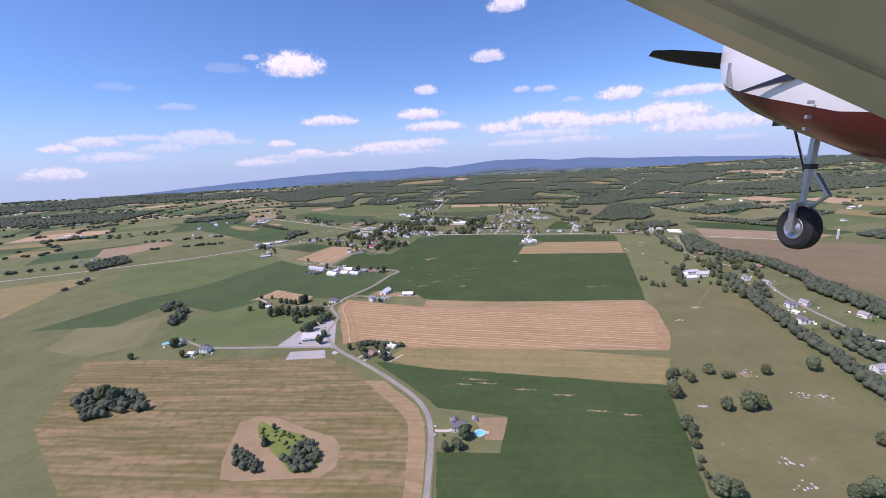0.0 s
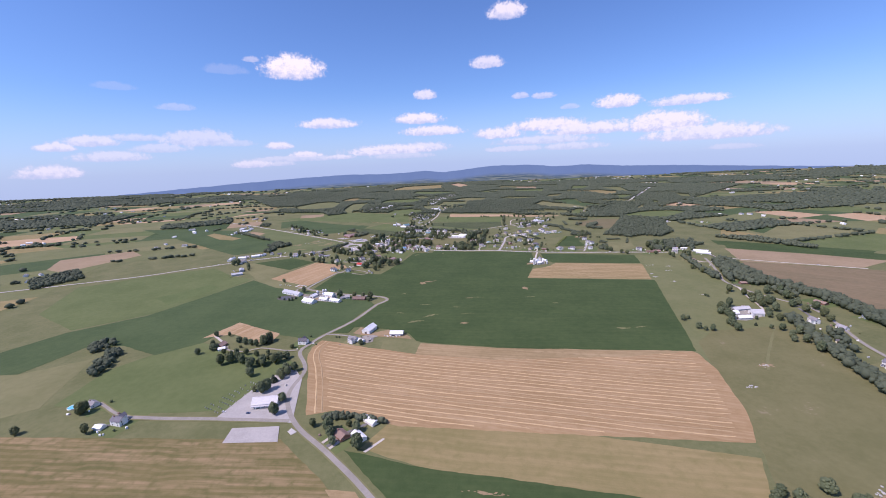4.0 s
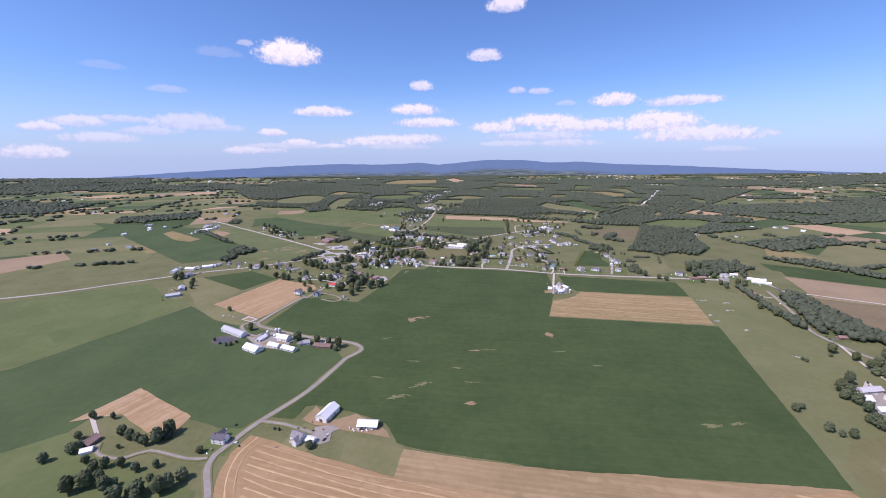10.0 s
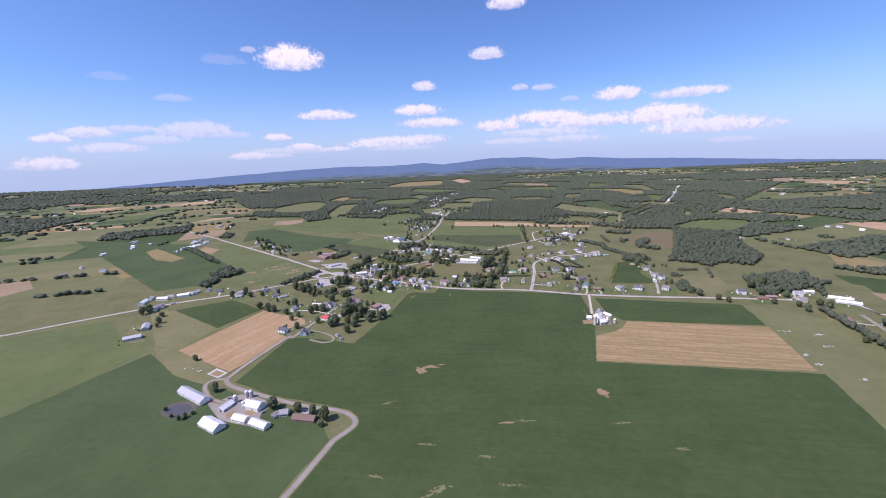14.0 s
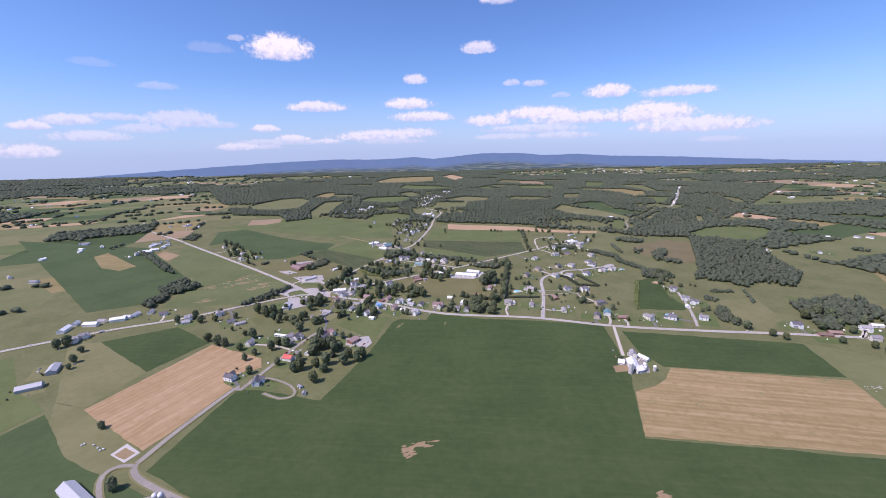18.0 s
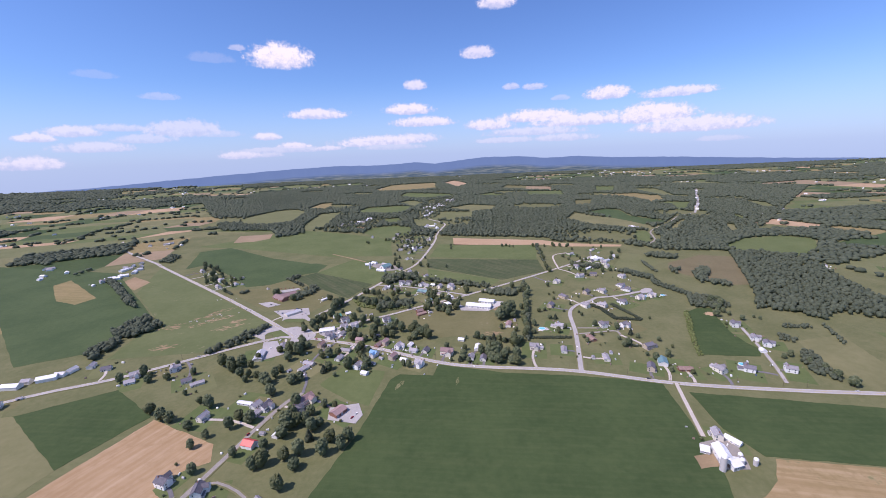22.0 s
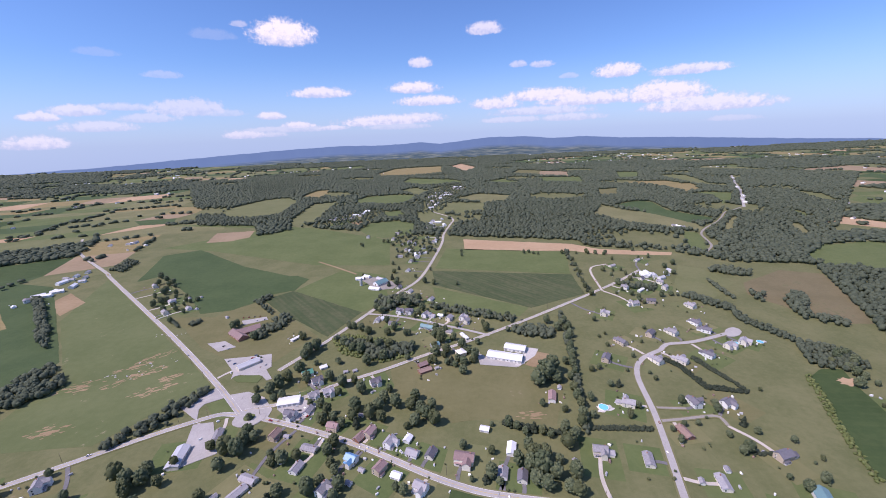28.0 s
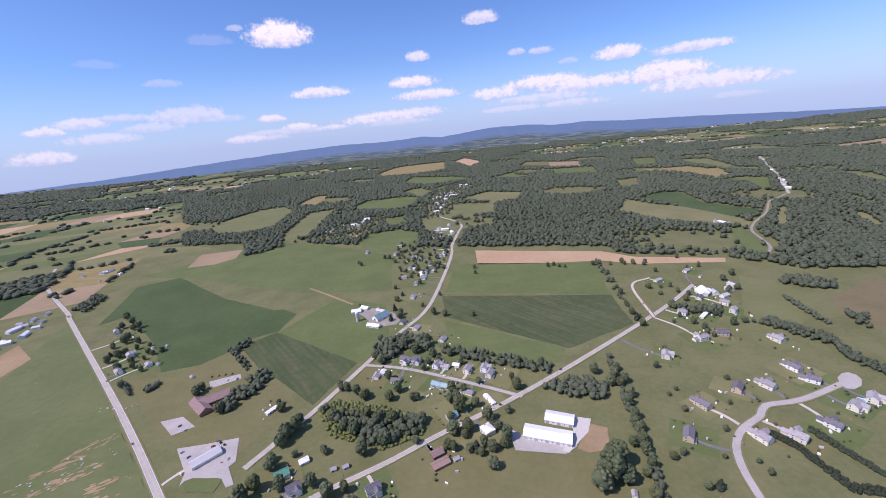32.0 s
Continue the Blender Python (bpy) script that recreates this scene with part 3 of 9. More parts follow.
field("pasture_low", "lawn_worn", 0.10, [(353.6, 630.6), (396.7, 664.6), (494.8, 668.9), (541.0, 668.0), (451.3, 477.7), (395.4, 305.4), (321.7, 197.9), (181.0, 223.0), (263.1, 408.1), (274.1, 427.6)])
field("farm_track", "pasture_dry", 0.12, [(486.8, 664.5), (491.3, 664.0), (425.6, 597.8), (388.0, 554.3), (384.9, 554.5), (421.6, 598.2)])
field("farm_yard", "asphalt_old", 0.22, [(473.4, 731.7), (505.5, 741.6), (506.9, 731.0), (520.0, 719.3), (502.8, 703.9), (470.3, 692.7), (456.8, 697.2)])
field("farm_yard", "asphalt_old", 0.22, [(-158.0, 1815.0), (-150.0, 1838.0), (-122.0, 1822.0), (-92.0, 1800.0), (-76.0, 1775.0), (-84.0, 1756.0), (-112.0, 1752.0), (-128.0, 1768.0), (-140.0, 1792.0)])
field("brown_right", "plough", 0.10, [(774.0, 1150.0), (929.0, 1040.0), (1010.0, 965.0), (897.0, 921.0), (716.0, 1019.0)])
field("brown_low", "soil", 0.11, [(714.0, 1015.0), (897.0, 915.0), (1000.0, 850.0), (930.0, 690.0), (690.0, 540.0), (672.0, 696.0), (662.0, 824.0), (676.0, 933.0)])
field("green_strip", "soy", 0.2, [(826.0, 1236.0), (922.0, 1140.0), (992.0, 1098.0), (1080.0, 1000.0), (1075.0, 975.0), (1012.0, 968.0), (932.0, 1044.0), (783.0, 1152.0)])
field("crop_left", "crop", 0.20, [(-350.2, 984.7), (-427.0, 1052.0), (-464.0, 975.0), (-490.0, 922.0), (-530.0, 845.0), (-620.0, 780.0), (-700.0, 640.0), (-560.0, 640.0), (-535.0, 716.0), (-478.0, 716.0), (-405.0, 677.0), (-356.0, 712.0), (-336.6, 784.1), (-246.6, 726.8), (-210.8, 711.9), (-186.1, 710.1), (-172.0, 728.0), (-143.0, 772.5), (-114.5, 845.0), (-133.5, 882.8), (-276.4, 948.1)])
field("stubble_left", "stubble_b", 0.24, [(-367.0, 729.0), (-336.0, 788.0), (-247.0, 731.0), (-250.0, 707.0), (-264.0, 700.0), (-323.0, 739.0)])
field("lawn_left", "lawn", 0.08, [(-405.4, 682.5), (-356.9, 712.0), (-188.7, 634.1), (-168.4, 563.4), (-233.0, 532.0), (-338.1, 536.0), (-440.0, 560.0), (-440.0, 640.0)])
field("tan_block", "stubble_b", 0.15, [(-389.8, 1057.2), (-323.2, 1203.4), (-233.6, 1155.9), (-223.8, 1130.5), (-246.3, 1119.3), (-259.3, 1100.8), (-237.6, 1084.8), (-280.1, 986.5)])
field("green_block", "soy", 0.22, [(-499.6, 1227.8), (-411.5, 1271.9), (-330.3, 1209.0), (-371.7, 1133.9)])
field("olive_block", "pasture_dry", 0.10, [(-541.8, 1221.4), (-499.6, 1227.8), (-371.7, 1133.9), (-391.8, 1060.0), (-433.7, 1073.4)])
field("meadow_nw", "meadow", 0.10, [(-750.0, 1906.5), (-290.1, 1462.0), (-360.0, 1363.6), (-492.2, 1359.3), (-508.4, 1503.7), (-663.9, 1678.4)])
field("crop_west", "crop", 0.18, [(-1379.3, 2041.5), (-842.1, 1866.9), (-670.4, 1679.4), (-542.8, 1537.9), (-527.0, 1389.8), (-618.4, 1352.6)])
field("north_dark", "crop", 0.20, [(-665.4, 1873.3), (-684.0, 1929.0), (-737.2, 2083.3), (-658.5, 2127.1), (-463.8, 1952.2), (-279.6, 1834.5), (-283.0, 1770.4), (-332.5, 1774.2), (-381.0, 1823.1), (-417.4, 1824.8), (-458.8, 1775.6), (-494.6, 1774.2), (-630.3, 1909.5)])
field("north_plot", "crop", 0.215, [(-421.5, 1680.3), (-370.4, 1689.2), (-341.4, 1719.5), (-329.0, 1755.6), (-283.8, 1773.9), (-273.4, 1837.1), (-307.3, 1863.0), (-481.7, 1869.1), (-534.8, 1827.9)])
field("north_light", "lawn", 0.12, [(-282.3, 1768.7), (-256.1, 1815.6), (-208.9, 1886.2), (-108.6, 1837.8), (-90.8, 1706.8), (-125.0, 1656.1), (-133.5, 1654.7)])
field("north_strip", "crop_rows", 0.23, [(-328.3, 1731.8), (-285.3, 1770.7), (-130.5, 1652.0), (-170.6, 1570.6), (-219.3, 1618.3), (-273.3, 1665.0)])
field("north_pasture", "lawn", 0.08, [(-789.7, 2167.7), (-554.5, 2374.7), (-124.8, 2142.7), (-104.0, 1905.1), (-282.6, 1932.6), (-621.0, 2109.9)])
field("clay_strip", "clay", 0.14, [(87.9, 2109.9), (363.8, 2011.9), (415.1, 1954.6), (569.1, 1899.0), (553.9, 1878.5), (397.7, 1913.5), (342.5, 1951.9), (205.4, 1975.2), (81.5, 2006.7)])
field("hay_green", "lawn", 0.14, [(35.1, 2025.4), (325.8, 1944.8), (284.8, 1789.2), (1.6, 1868.6)])
field("hay_dark", "crop_rows", 0.16, [(-5.0, 1850.2), (285.9, 1785.5), (273.4, 1683.1), (161.5, 1635.1), (-0.6, 1763.6)])
field("hay_low", "lawn", 0.12, [(-6.5, 1755.1), (156.8, 1635.7), (135.2, 1605.3), (6.6, 1647.3)])
field("school_grounds", "lawn_worn", 0.105, [(-461.8, 1670.4), (-386.0, 1664.7), (-354.6, 1765.9), (-321.2, 1723.6), (-276.6, 1665.5), (-220.8, 1614.3), (-188.8, 1577.0), (-227.2, 1505.9), (-286.4, 1511.7), (-353.2, 1556.6)])
field("school_lawn", "lawn_worn", 0.10, [(-67.6, 1491.1), (45.0, 1472.9), (114.7, 1453.0), (147.1, 1420.3), (115.0, 1351.7), (44.7, 1368.7), (8.5, 1365.0), (-54.6, 1417.6)])
field("brown_ne", "fallow", 0.10, [(581.4, 1695.0), (700.5, 1751.0), (760.8, 1719.8), (705.7, 1620.4), (640.1, 1519.1), (602.7, 1525.5), (575.1, 1566.3), (548.7, 1642.6)])
field("soy_east", "soy", 0.24, [(436.7, 1407.8), (463.0, 1420.3), (485.1, 1417.0), (465.5, 1374.7), (450.1, 1330.5), (444.9, 1292.2), (448.7, 1268.8), (433.3, 1253.1), (362.1, 1267.1), (379.0, 1305.2)])
field("lawn_south", "lawn", 0.09, [(-150.0, 1254.4), (-127.7, 1296.2), (-68.4, 1276.1), (-81.2, 1202.4), (-110.0, 1217.8)])
field("field_f", "plough", 0.12, [(-689.5, 2210.3), (-722.4, 2337.7), (-600.5, 2350.6), (-579.0, 2259.4), (-620.1, 2216.5)])
field("field_g", "pasture_dry", 0.09, [(-620.0, 648.0), (-560.0, 640.0), (-490.0, 676.0), (-452.0, 556.0), (-510.0, 525.0), (-600.0, 560.0)])
field("field_h", "lawn_rich", 0.14, [(-584.0, 948.0), (-514.0, 1034.0), (-482.0, 1003.0), (-528.0, 900.0)])
field("field_i", "lawn", 0.09, [(-840.0, 1060.0), (-668.0, 1160.0), (-590.0, 1190.0), (-500.0, 1100.0), (-433.0, 1060.0), (-464.0, 980.0), (-490.0, 926.0), (-530.0, 850.0), (-620.0, 790.0), (-760.0, 880.0)])
field("field_j", "plough", 0.09, [(-1103.9, 1265.4), (-1181.3, 1394.2), (-1027.2, 1494.6), (-943.2, 1417.0), (-1020.9, 1224.0)])
field("crop_gap", "stubble_pale", 0.21, [(-931.0, 1777.2), (-922.7, 1819.1), (-737.7, 1660.7), (-752.5, 1622.3), (-818.3, 1653.9)])
field("farm_yard", "dirt", 0.13, [(-760.7, 1758.6), (-766.6, 1822.3), (-688.8, 1763.8), (-685.2, 1702.9)])
field("field_k", "stubble_pale", 0.09, [(-902.7, 1567.4), (-843.8, 1614.2), (-715.3, 1517.7), (-779.8, 1470.5)])
field("field_l", "soy", 0.12, [(811.0, 1256.0), (999.7, 1118.8), (1077.7, 1051.5), (1025.3, 1014.1), (931.2, 1061.6), (788.7, 1196.5)])
field("field_m", "lawn", 0.08, [(-981.1, 2507.5), (-728.1, 2502.8), (-390.6, 2341.5), (-124.8, 2142.7), (-554.5, 2374.7)])
field("field_r", "pasture", 0.08, [(526.1, 1808.0), (559.7, 1784.1), (568.3, 1699.9), (475.6, 1631.1), (425.4, 1663.1)])
field("farm_grass", "pasture_dry", 0.10, [(-433.7, 1073.4), (-391.8, 1060.0), (-278.4, 983.3), (-295.8, 960.9), (-309.2, 954.2), (-393.5, 1013.8)])
field("ne_crop", "crop", 0.10, [(1060.5, 1523.3), (1222.7, 1559.2), (1140.5, 1408.8), (1018.3, 1315.5), (1015.4, 1395.3)])
field("ne_tan", "stubble_pale", 0.10, [(958.1, 1416.0), (996.9, 1299.2), (919.3, 1240.0), (881.8, 1313.5)])
field("east_pasture", "pasture_dry", 0.07, [(518.4, 1287.6), (593.6, 1296.4), (560.9, 1204.2), (498.0, 1164.5), (492.4, 1221.6)])
field("east_lawn", "lawn", 0.07, [(648.8, 1300.0), (728.8, 1258.0), (717.5, 1226.0), (636.6, 1248.1)])

road("main_road", 5, "asphalt_old", [(-21.2, 222.2), (-19.6, 247.7), (-17.0, 323.6), (-29.0, 367.2), (-64.7, 414.9), (-105.1, 459.2), (-147.8, 503.4), (-172.9, 555.9), (-171.4, 613.3), (-194.3, 663.5), (-186.7, 690.2), (-173.7, 717.3), (-138.5, 771.5), (-109.8, 844.2)])
road("bend_road", 5, "asphalt_old", [(-109.8, 844.2), (-96.1, 860.2), (-93.3, 870.3), (-100.5, 881.8), (-117.9, 892.0), (-157.4, 903.4), (-202.2, 922.5), (-243.9, 942.5), (-265.9, 955.7), (-274.8, 967.7), (-273.1, 975.8), (-262.3, 1015.4), (-235.3, 1088.9), (-229.6, 1081.8), (-187.1, 1206.6), (-166.5, 1236.8)])
road("church_lane", 5, "asphalt_old", [(-154.9, 507.9), (-239.8, 518.5), (-290.0, 523.5), (-329.2, 529.0)])
road("pool_lane", 3.2, "asphalt_old", [(-329.2, 529.0), (-350.0, 536.0), (-372.0, 550.0), (-389.0, 561.0)])
road("village_street", 6.8, "asphalt", [(-1150.0, 1000.0), (-900.0, 1085.0), (-745.0, 1140.0), (-639.3, 1203.5), (-517.6, 1270.5), (-428.1, 1304.9), (-279.0, 1388.3), (-224.0, 1397.3), (-104.6, 1351.6), (-0.3, 1292.7), (59.5, 1272.1), (173.4, 1248.6), (287.1, 1206.1), (404.9, 1177.8), (502.3, 1159.6), (542.4, 1151.2), (615.3, 1134.5)], True)
road("valley_highway", 7.2, "asphalt", [(-224.0, 1397.3), (-287.1, 1465.1), (-432.1, 1609.0), (-757.3, 1917.3), (-784.2, 1945.8), (-1032.8, 2167.9), (-1164.4, 2341.5)], True)
road("north_street", 5.8, "asphalt", [(-224.3, 1405.0), (-172.9, 1418.1), (-126.4, 1446.3), (-73.3, 1471.6), (-21.9, 1500.6), (61.8, 1543.6), (174.3, 1611.3), (336.3, 1717.2), (433.3, 1792.1)], True)
road("hill_road", 6.2, "asphalt", [(-213.6, 1483.1), (-166.2, 1557.3), (-119.0, 1644.3), (-76.7, 1724.7), (-31.1, 1808.4), (8.5, 1984.3), (28.0, 2100.0), (35.3, 2182.8), (59.5, 2299.4), (76.6, 2381.6), (61.0, 2450.4), (9.6, 2553.5), (-0.3, 2677.3), (20.2, 2818.3), (57.5, 2967.0), (113.7, 3138.3), (185.4, 3394.1)], True)
road("wood_road", 5, "asphalt_old", [(651.6, 1895.2), (691.6, 1937.4), (715.4, 1988.6), (742.9, 2050.2), (796.0, 2109.8), (893.0, 2191.0), (996.5, 2303.5), (1030.1, 2323.9), (1115.9, 2379.2)])
road("far_street", 9, "asphalt", [(1122.3, 2377.2), (1271.5, 2577.9), (1423.7, 2789.5), (1559.3, 2995.8), (1740.1, 3251.8)])
road("field_track", 4, "dirt", [(-283.7, 1959.5), (-227.9, 1906.8), (-172.5, 1852.4)])
road("mill_road", 5, "asphalt", [(-119.0, 1644.3), (-55.9, 1623.1), (34.6, 1572.6), (76.3, 1546.7)])
road("crescent_road", 6.2, "asphalt", [(185.7, 1243.6), (220.6, 1354.0), (239.2, 1428.8), (263.2, 1463.0), (299.4, 1482.3), (315.1, 1494.9), (357.2, 1498.2), (426.7, 1518.4)])
road("farm_lane", 4, "gravel", [(286.8, 1206.2), (281.2, 1190.5), (265.7, 1144.9), (256.2, 1116.3)])
road("east_lane", 4, "asphalt", [(412.0, 1191.3), (427.5, 1221.2), (448.4, 1267.0), (465.2, 1310.9), (475.5, 1337.6)])
road("valley_lane", 5, "gravel", [(688.7, 1060.6), (822.1, 970.4), (906.6, 915.2)])
road("belt_road", 5, "asphalt_old", [(660.0, 1062.0), (640.0, 1015.0), (600.0, 930.0), (576.0, 886.0), (572.0, 851.0), (575.0, 815.0), (588.0, 772.0), (602.0, 738.0), (597.0, 699.0), (576.0, 650.5), (558.5, 612.9), (548.0, 579.0), (536.0, 520.0), (528.0, 450.0), (520.0, 380.0)])
road("farm_drive", 3.5, "gravel", [(572.0, 840.0), (550.0, 790.0), (536.0, 748.0), (524.0, 726.0)])
road("court_road", 3.5, "asphalt_old", [(223.7, 1349.9), (246.1, 1350.6), (279.9, 1352.7), (285.3, 1346.9), (284.1, 1337.5)])
road("yard_lane", 4, "gravel", [(309.7, 1693.5), (335.3, 1811.4), (381.2, 1839.0)])
road("farm_loop", 4, "asphalt_old", [(-274.8, 967.7), (-289.3, 968.0), (-295.4, 958.2), (-286.7, 942.0), (-271.0, 925.1), (-253.7, 917.7)])
road("barn_lane", 3, "asphalt_old", [(-170.1, 719.1), (-144.9, 713.1), (-113.9, 699.0)])
road("garden_lane", 2.6, "asphalt_old", [(-198.6, 670.3), (-216.7, 670.7), (-256.2, 682.7), (-273.1, 674.7), (-290.1, 675.9), (-305.2, 683.6), (-310.6, 694.5)])
road("house_lane", 3, "asphalt_old", [(229.6, 1369.9), (243.8, 1367.9), (259.4, 1365.7)])
road("loop_lane", 2.4, "asphalt_old", [(-218.8, 1100.8), (-204.8, 1103.5), (-181.2, 1091.6), (-165.7, 1077.1), (-162.3, 1063.4), (-176.8, 1059.2), (-199.5, 1071.7)])

bare_spots("dirt", 0.34, -16.1, 973.5, 17.2, 6.0, 10, 1)
blob("asphalt", 0.84, -213.1, 1392.0, 19, 17, 0, 2, 0.05)
blob("lawn", 0.9, -213.5, 1393.0, 7, 7, 0, 3, 0.05)
blob("concrete", 0.12, 175.1, 1375.1, 11, 7, 10, 4)
bare_spots("dirt", 0.29, 32.6, 403.2, 18.4, 1.9, -10, 5)
bare_spots("dirt", 0.285, 45.5, 393.6, 11.5, 1.8, -12, 6)
bare_spots("dirt", 0.285, 19.1, 394.5, 9.2, 1.8, -8, 7)
bare_spots("dirt", 0.28, 84.5, 377.0, 11.5, 1.8, -10, 8)
bare_spots("dirt", 0.28, 122.3, 362.4, 13.8, 1.8, -10, 9)
bare_spots("dirt", 0.28, 145.8, 333.5, 11.5, 1.8, -10, 10)
bare_spots("dirt", 0.28, 174.3, 324.5, 9.2, 1.8, -10, 11)
blob("lagoon_bank", 0.25, -298.6, 908.9, 23, 17, -15, 12, 0.05)
blob("lagoon", 0.31, -298.6, 908.9, 17, 12, -15, 13, 0.05)
blob("clay", 0.3, 468.9, 1393.1, 13, 9, 0, 14)
field("patch", "dirt", 0.16, [(-208.0, 352.0), (-193.7, 361.0), (-168.7, 355.0), (-135.7, 335.0), (-107.1, 322.0), (-98.4, 308.9), (-95.8, 285.1), (-105.7, 274.1), (-138.2, 274.6), (-174.4, 275.5), (-190.0, 279.0), (-199.0, 300.0)])
field("thicket_grass", "thicket_grass", 0.185, [(-188.0, 346.0), (-186.0, 352.5), (-168.9, 341.0), (-137.0, 328.0), (-117.0, 309.0), (-111.0, 291.6), (-115.4, 278.7), (-133.7, 281.4), (-151.6, 300.3), (-165.4, 315.3), (-179.0, 328.4)])
field("headland", "stubble_c", 0.125, [(-95.0, 416.0), (-70.0, 412.0), (-30.0, 358.0), (-22.5, 331.4), (-22.0, 236.0), (-37.3, 236.0), (-36.6, 297.6), (-40.0, 338.0), (-54.0, 362.7)])
bare_spots("dirt", 0.14, -458.2, 1470.2, 27.6, 14.4, 20, 17)
bare_spots("dirt", 0.14, -424.3, 1391.0, 23.0, 12.0, 20, 18)
bare_spots("dirt", 0.14, -396.8, 1497.0, 29.9, 10.8, 30, 19)
bare_spots("dirt", 0.14, -355.8, 1456.5, 29.9, 10.8, 30, 20)
bare_spots("dirt", 0.14, -422.7, 1513.1, 23.0, 9.6, 30, 21)
bare_spots("dirt", 0.14, -352.9, 1480.0, 16.1, 8.4, 30, 22)
bare_spots("dirt", 0.14, -408.6, 1481.2, 29.9, 8.4, 40, 23)
bare_spots("dirt", 0.14, -404.9, 1539.4, 25.3, 7.2, 40, 24)
bare_spots("dirt", 0.33, 63.0, 855.7, 10.3, 1.8, 0, 25)
bare_spots("pasture_dry", 0.33, 176.4, 845.8, 10.3, 1.8, 0, 26)
bare_spots("pasture_dry", 0.33, -61.1, 900.0, 8.0, 1.8, 20, 27)
bare_spots("dirt", 0.33, 44.6, 737.6, 5.8, 3.6, 0, 28)
bare_spots("pasture_dry", 0.33, 277.7, 688.3, 11.5, 3.6, 0, 29)
bare_spots("dirt", 0.13, 93.6, 1370.5, 16.1, 7.2, 0, 30)
bare_spots("dirt", 0.12, 322.8, 376.4, 11.5, 3.6, 0, 31)
bare_spots("dirt", 0.12, 392.5, 564.9, 9.2, 4.8, 0, 32)
bare_spots("dirt", 0.12, -338.6, 398.0, 23.0, 7.2, -20, 33)
bare_spots("pasture_dry", 0.33, -48.0, 1240.8, 10.3, 3.0, 60, 34)
bare_spots("pasture_dry", 0.33, 25.3, 1241.6, 9.2, 1.8, 80, 35)
bare_spots("dirt", 0.33, 180.4, 896.8, 1.7, 10.8, 10, 36)
bare_spots("dirt", 0.335, -26.9, 965.2, 4.6, 7.2, 20, 37)
bare_spots("pasture_dry", 0.33, 36.5, 811.1, 8.0, 1.8, -10, 38)
bare_spots("pasture_dry", 0.33, -19.6, 831.5, 10.3, 1.8, -10, 39)
bare_spots("pasture_dry", 0.33, 52.7, 777.8, 11.5, 1.8, -8, 40)
bare_spots("pasture_dry", 0.33, 214.7, 806.7, 6.9, 1.8, -8, 41)
bare_spots("pasture_dry", 0.33, -62.2, 795.7, 6.9, 1.8, -20, 42)
bare_spots("pasture_dry", 0.33, -11.8, 775.5, 16.0, 4.0, 20, 61)
bare_spots("pasture_dry", 0.33, -34.5, 753.9, 12.0, 4.0, 10, 62)
bare_spots("pasture_dry", 0.33, 82.8, 857.1, 14.0, 1.8, -8, 63)
bare_spots("pasture_dry", 0.33, 305.0, 690.0, 10.0, 2.0, 5, 64)
field("yard", "asphalt", 0.40, [(-235.6, 520.4), (-218.7, 577.0), (-191.7, 627.5), (-167.9, 589.7), (-151.3, 504.4), (-185.9, 510.6)])
field("yard", "concrete", 0.41, [(-151.0, 490.8), (-148.8, 495.9), (-141.5, 489.7), (-145.6, 485.2)])
field("yard", "gravel", 0.30, [(-71.0, 457.0), (-68.5, 455.5), (-53.0, 472.0), (-55.0, 473.5)])
field("yard", "asphalt", 0.40, [(-209.7, 500.9), (-162.2, 500.0), (-155.4, 476.6), (-208.6, 479.1)])
field("yard", "asphalt", 0.40, [(-331.8, 1642.5), (-294.4, 1654.1), (-287.7, 1642.6), (-321.0, 1626.0)])
field("yard", "asphalt", 0.41, [(-187.6, 1404.6), (-167.8, 1422.8), (-144.7, 1410.6), (-142.7, 1391.3), (-161.2, 1381.3)])
field("yard", "asphalt", 0.40, [(50.5, 1501.7), (64.6, 1487.5), (111.6, 1468.7), (97.8, 1460.5), (52.3, 1471.2)])
field("yard", "asphalt", 0.40, [(-270.9, 1386.8), (-250.5, 1389.2), (-223.5, 1343.0), (-253.1, 1326.2)])
field("yard", "dirt", 0.30, [(25.6, 335.7), (56.8, 332.5), (47.2, 302.2), (32.3, 303.6)])
field("yard", "asphalt", 0.62, [(419.4, 1524.4), (429.8, 1530.3), (438.1, 1531.1), (441.4, 1525.4), (439.1, 1517.0), (428.8, 1508.1), (417.7, 1504.4), (411.2, 1506.7), (411.2, 1513.3)])
field("yard", "asphalt_old", 0.36, [(-276.0, 928.1), (-260.2, 921.4), (-252.1, 929.4), (-238.7, 932.2), (-223.8, 927.8), (-199.9, 914.8), (-195.8, 902.9), (-199.9, 891.5), (-196.3, 877.4), (-202.5, 872.3), (-221.8, 878.2), (-241.4, 885.5), (-257.8, 902.3), (-270.0, 915.5)])
field("yard", "dirt", 0.40, [(-219.9, 895.4), (-216.4, 901.5), (-206.5, 896.9), (-211.1, 887.8)])
field("yard", "dirt", 0.395, [(-239.7, 894.7), (-232.7, 900.3), (-227.1, 893.7), (-234.7, 888.3)])
field("yard", "concrete", 0.35, [(-307.8, 983.8), (-302.2, 997.9), (-281.0, 984.6), (-287.0, 972.2)])
field("yard", "dirt", 0.38, [(-303.7, 983.2), (-299.8, 992.4), (-285.1, 984.3), (-289.3, 976.3)])
field("yard", "pasture_dry", 0.16, [(-268.2, 901.6), (-266.0, 908.0), (-256.6, 900.1), (-253.4, 890.7), (-256.7, 880.2), (-269.5, 886.6), (-271.4, 895.5)])
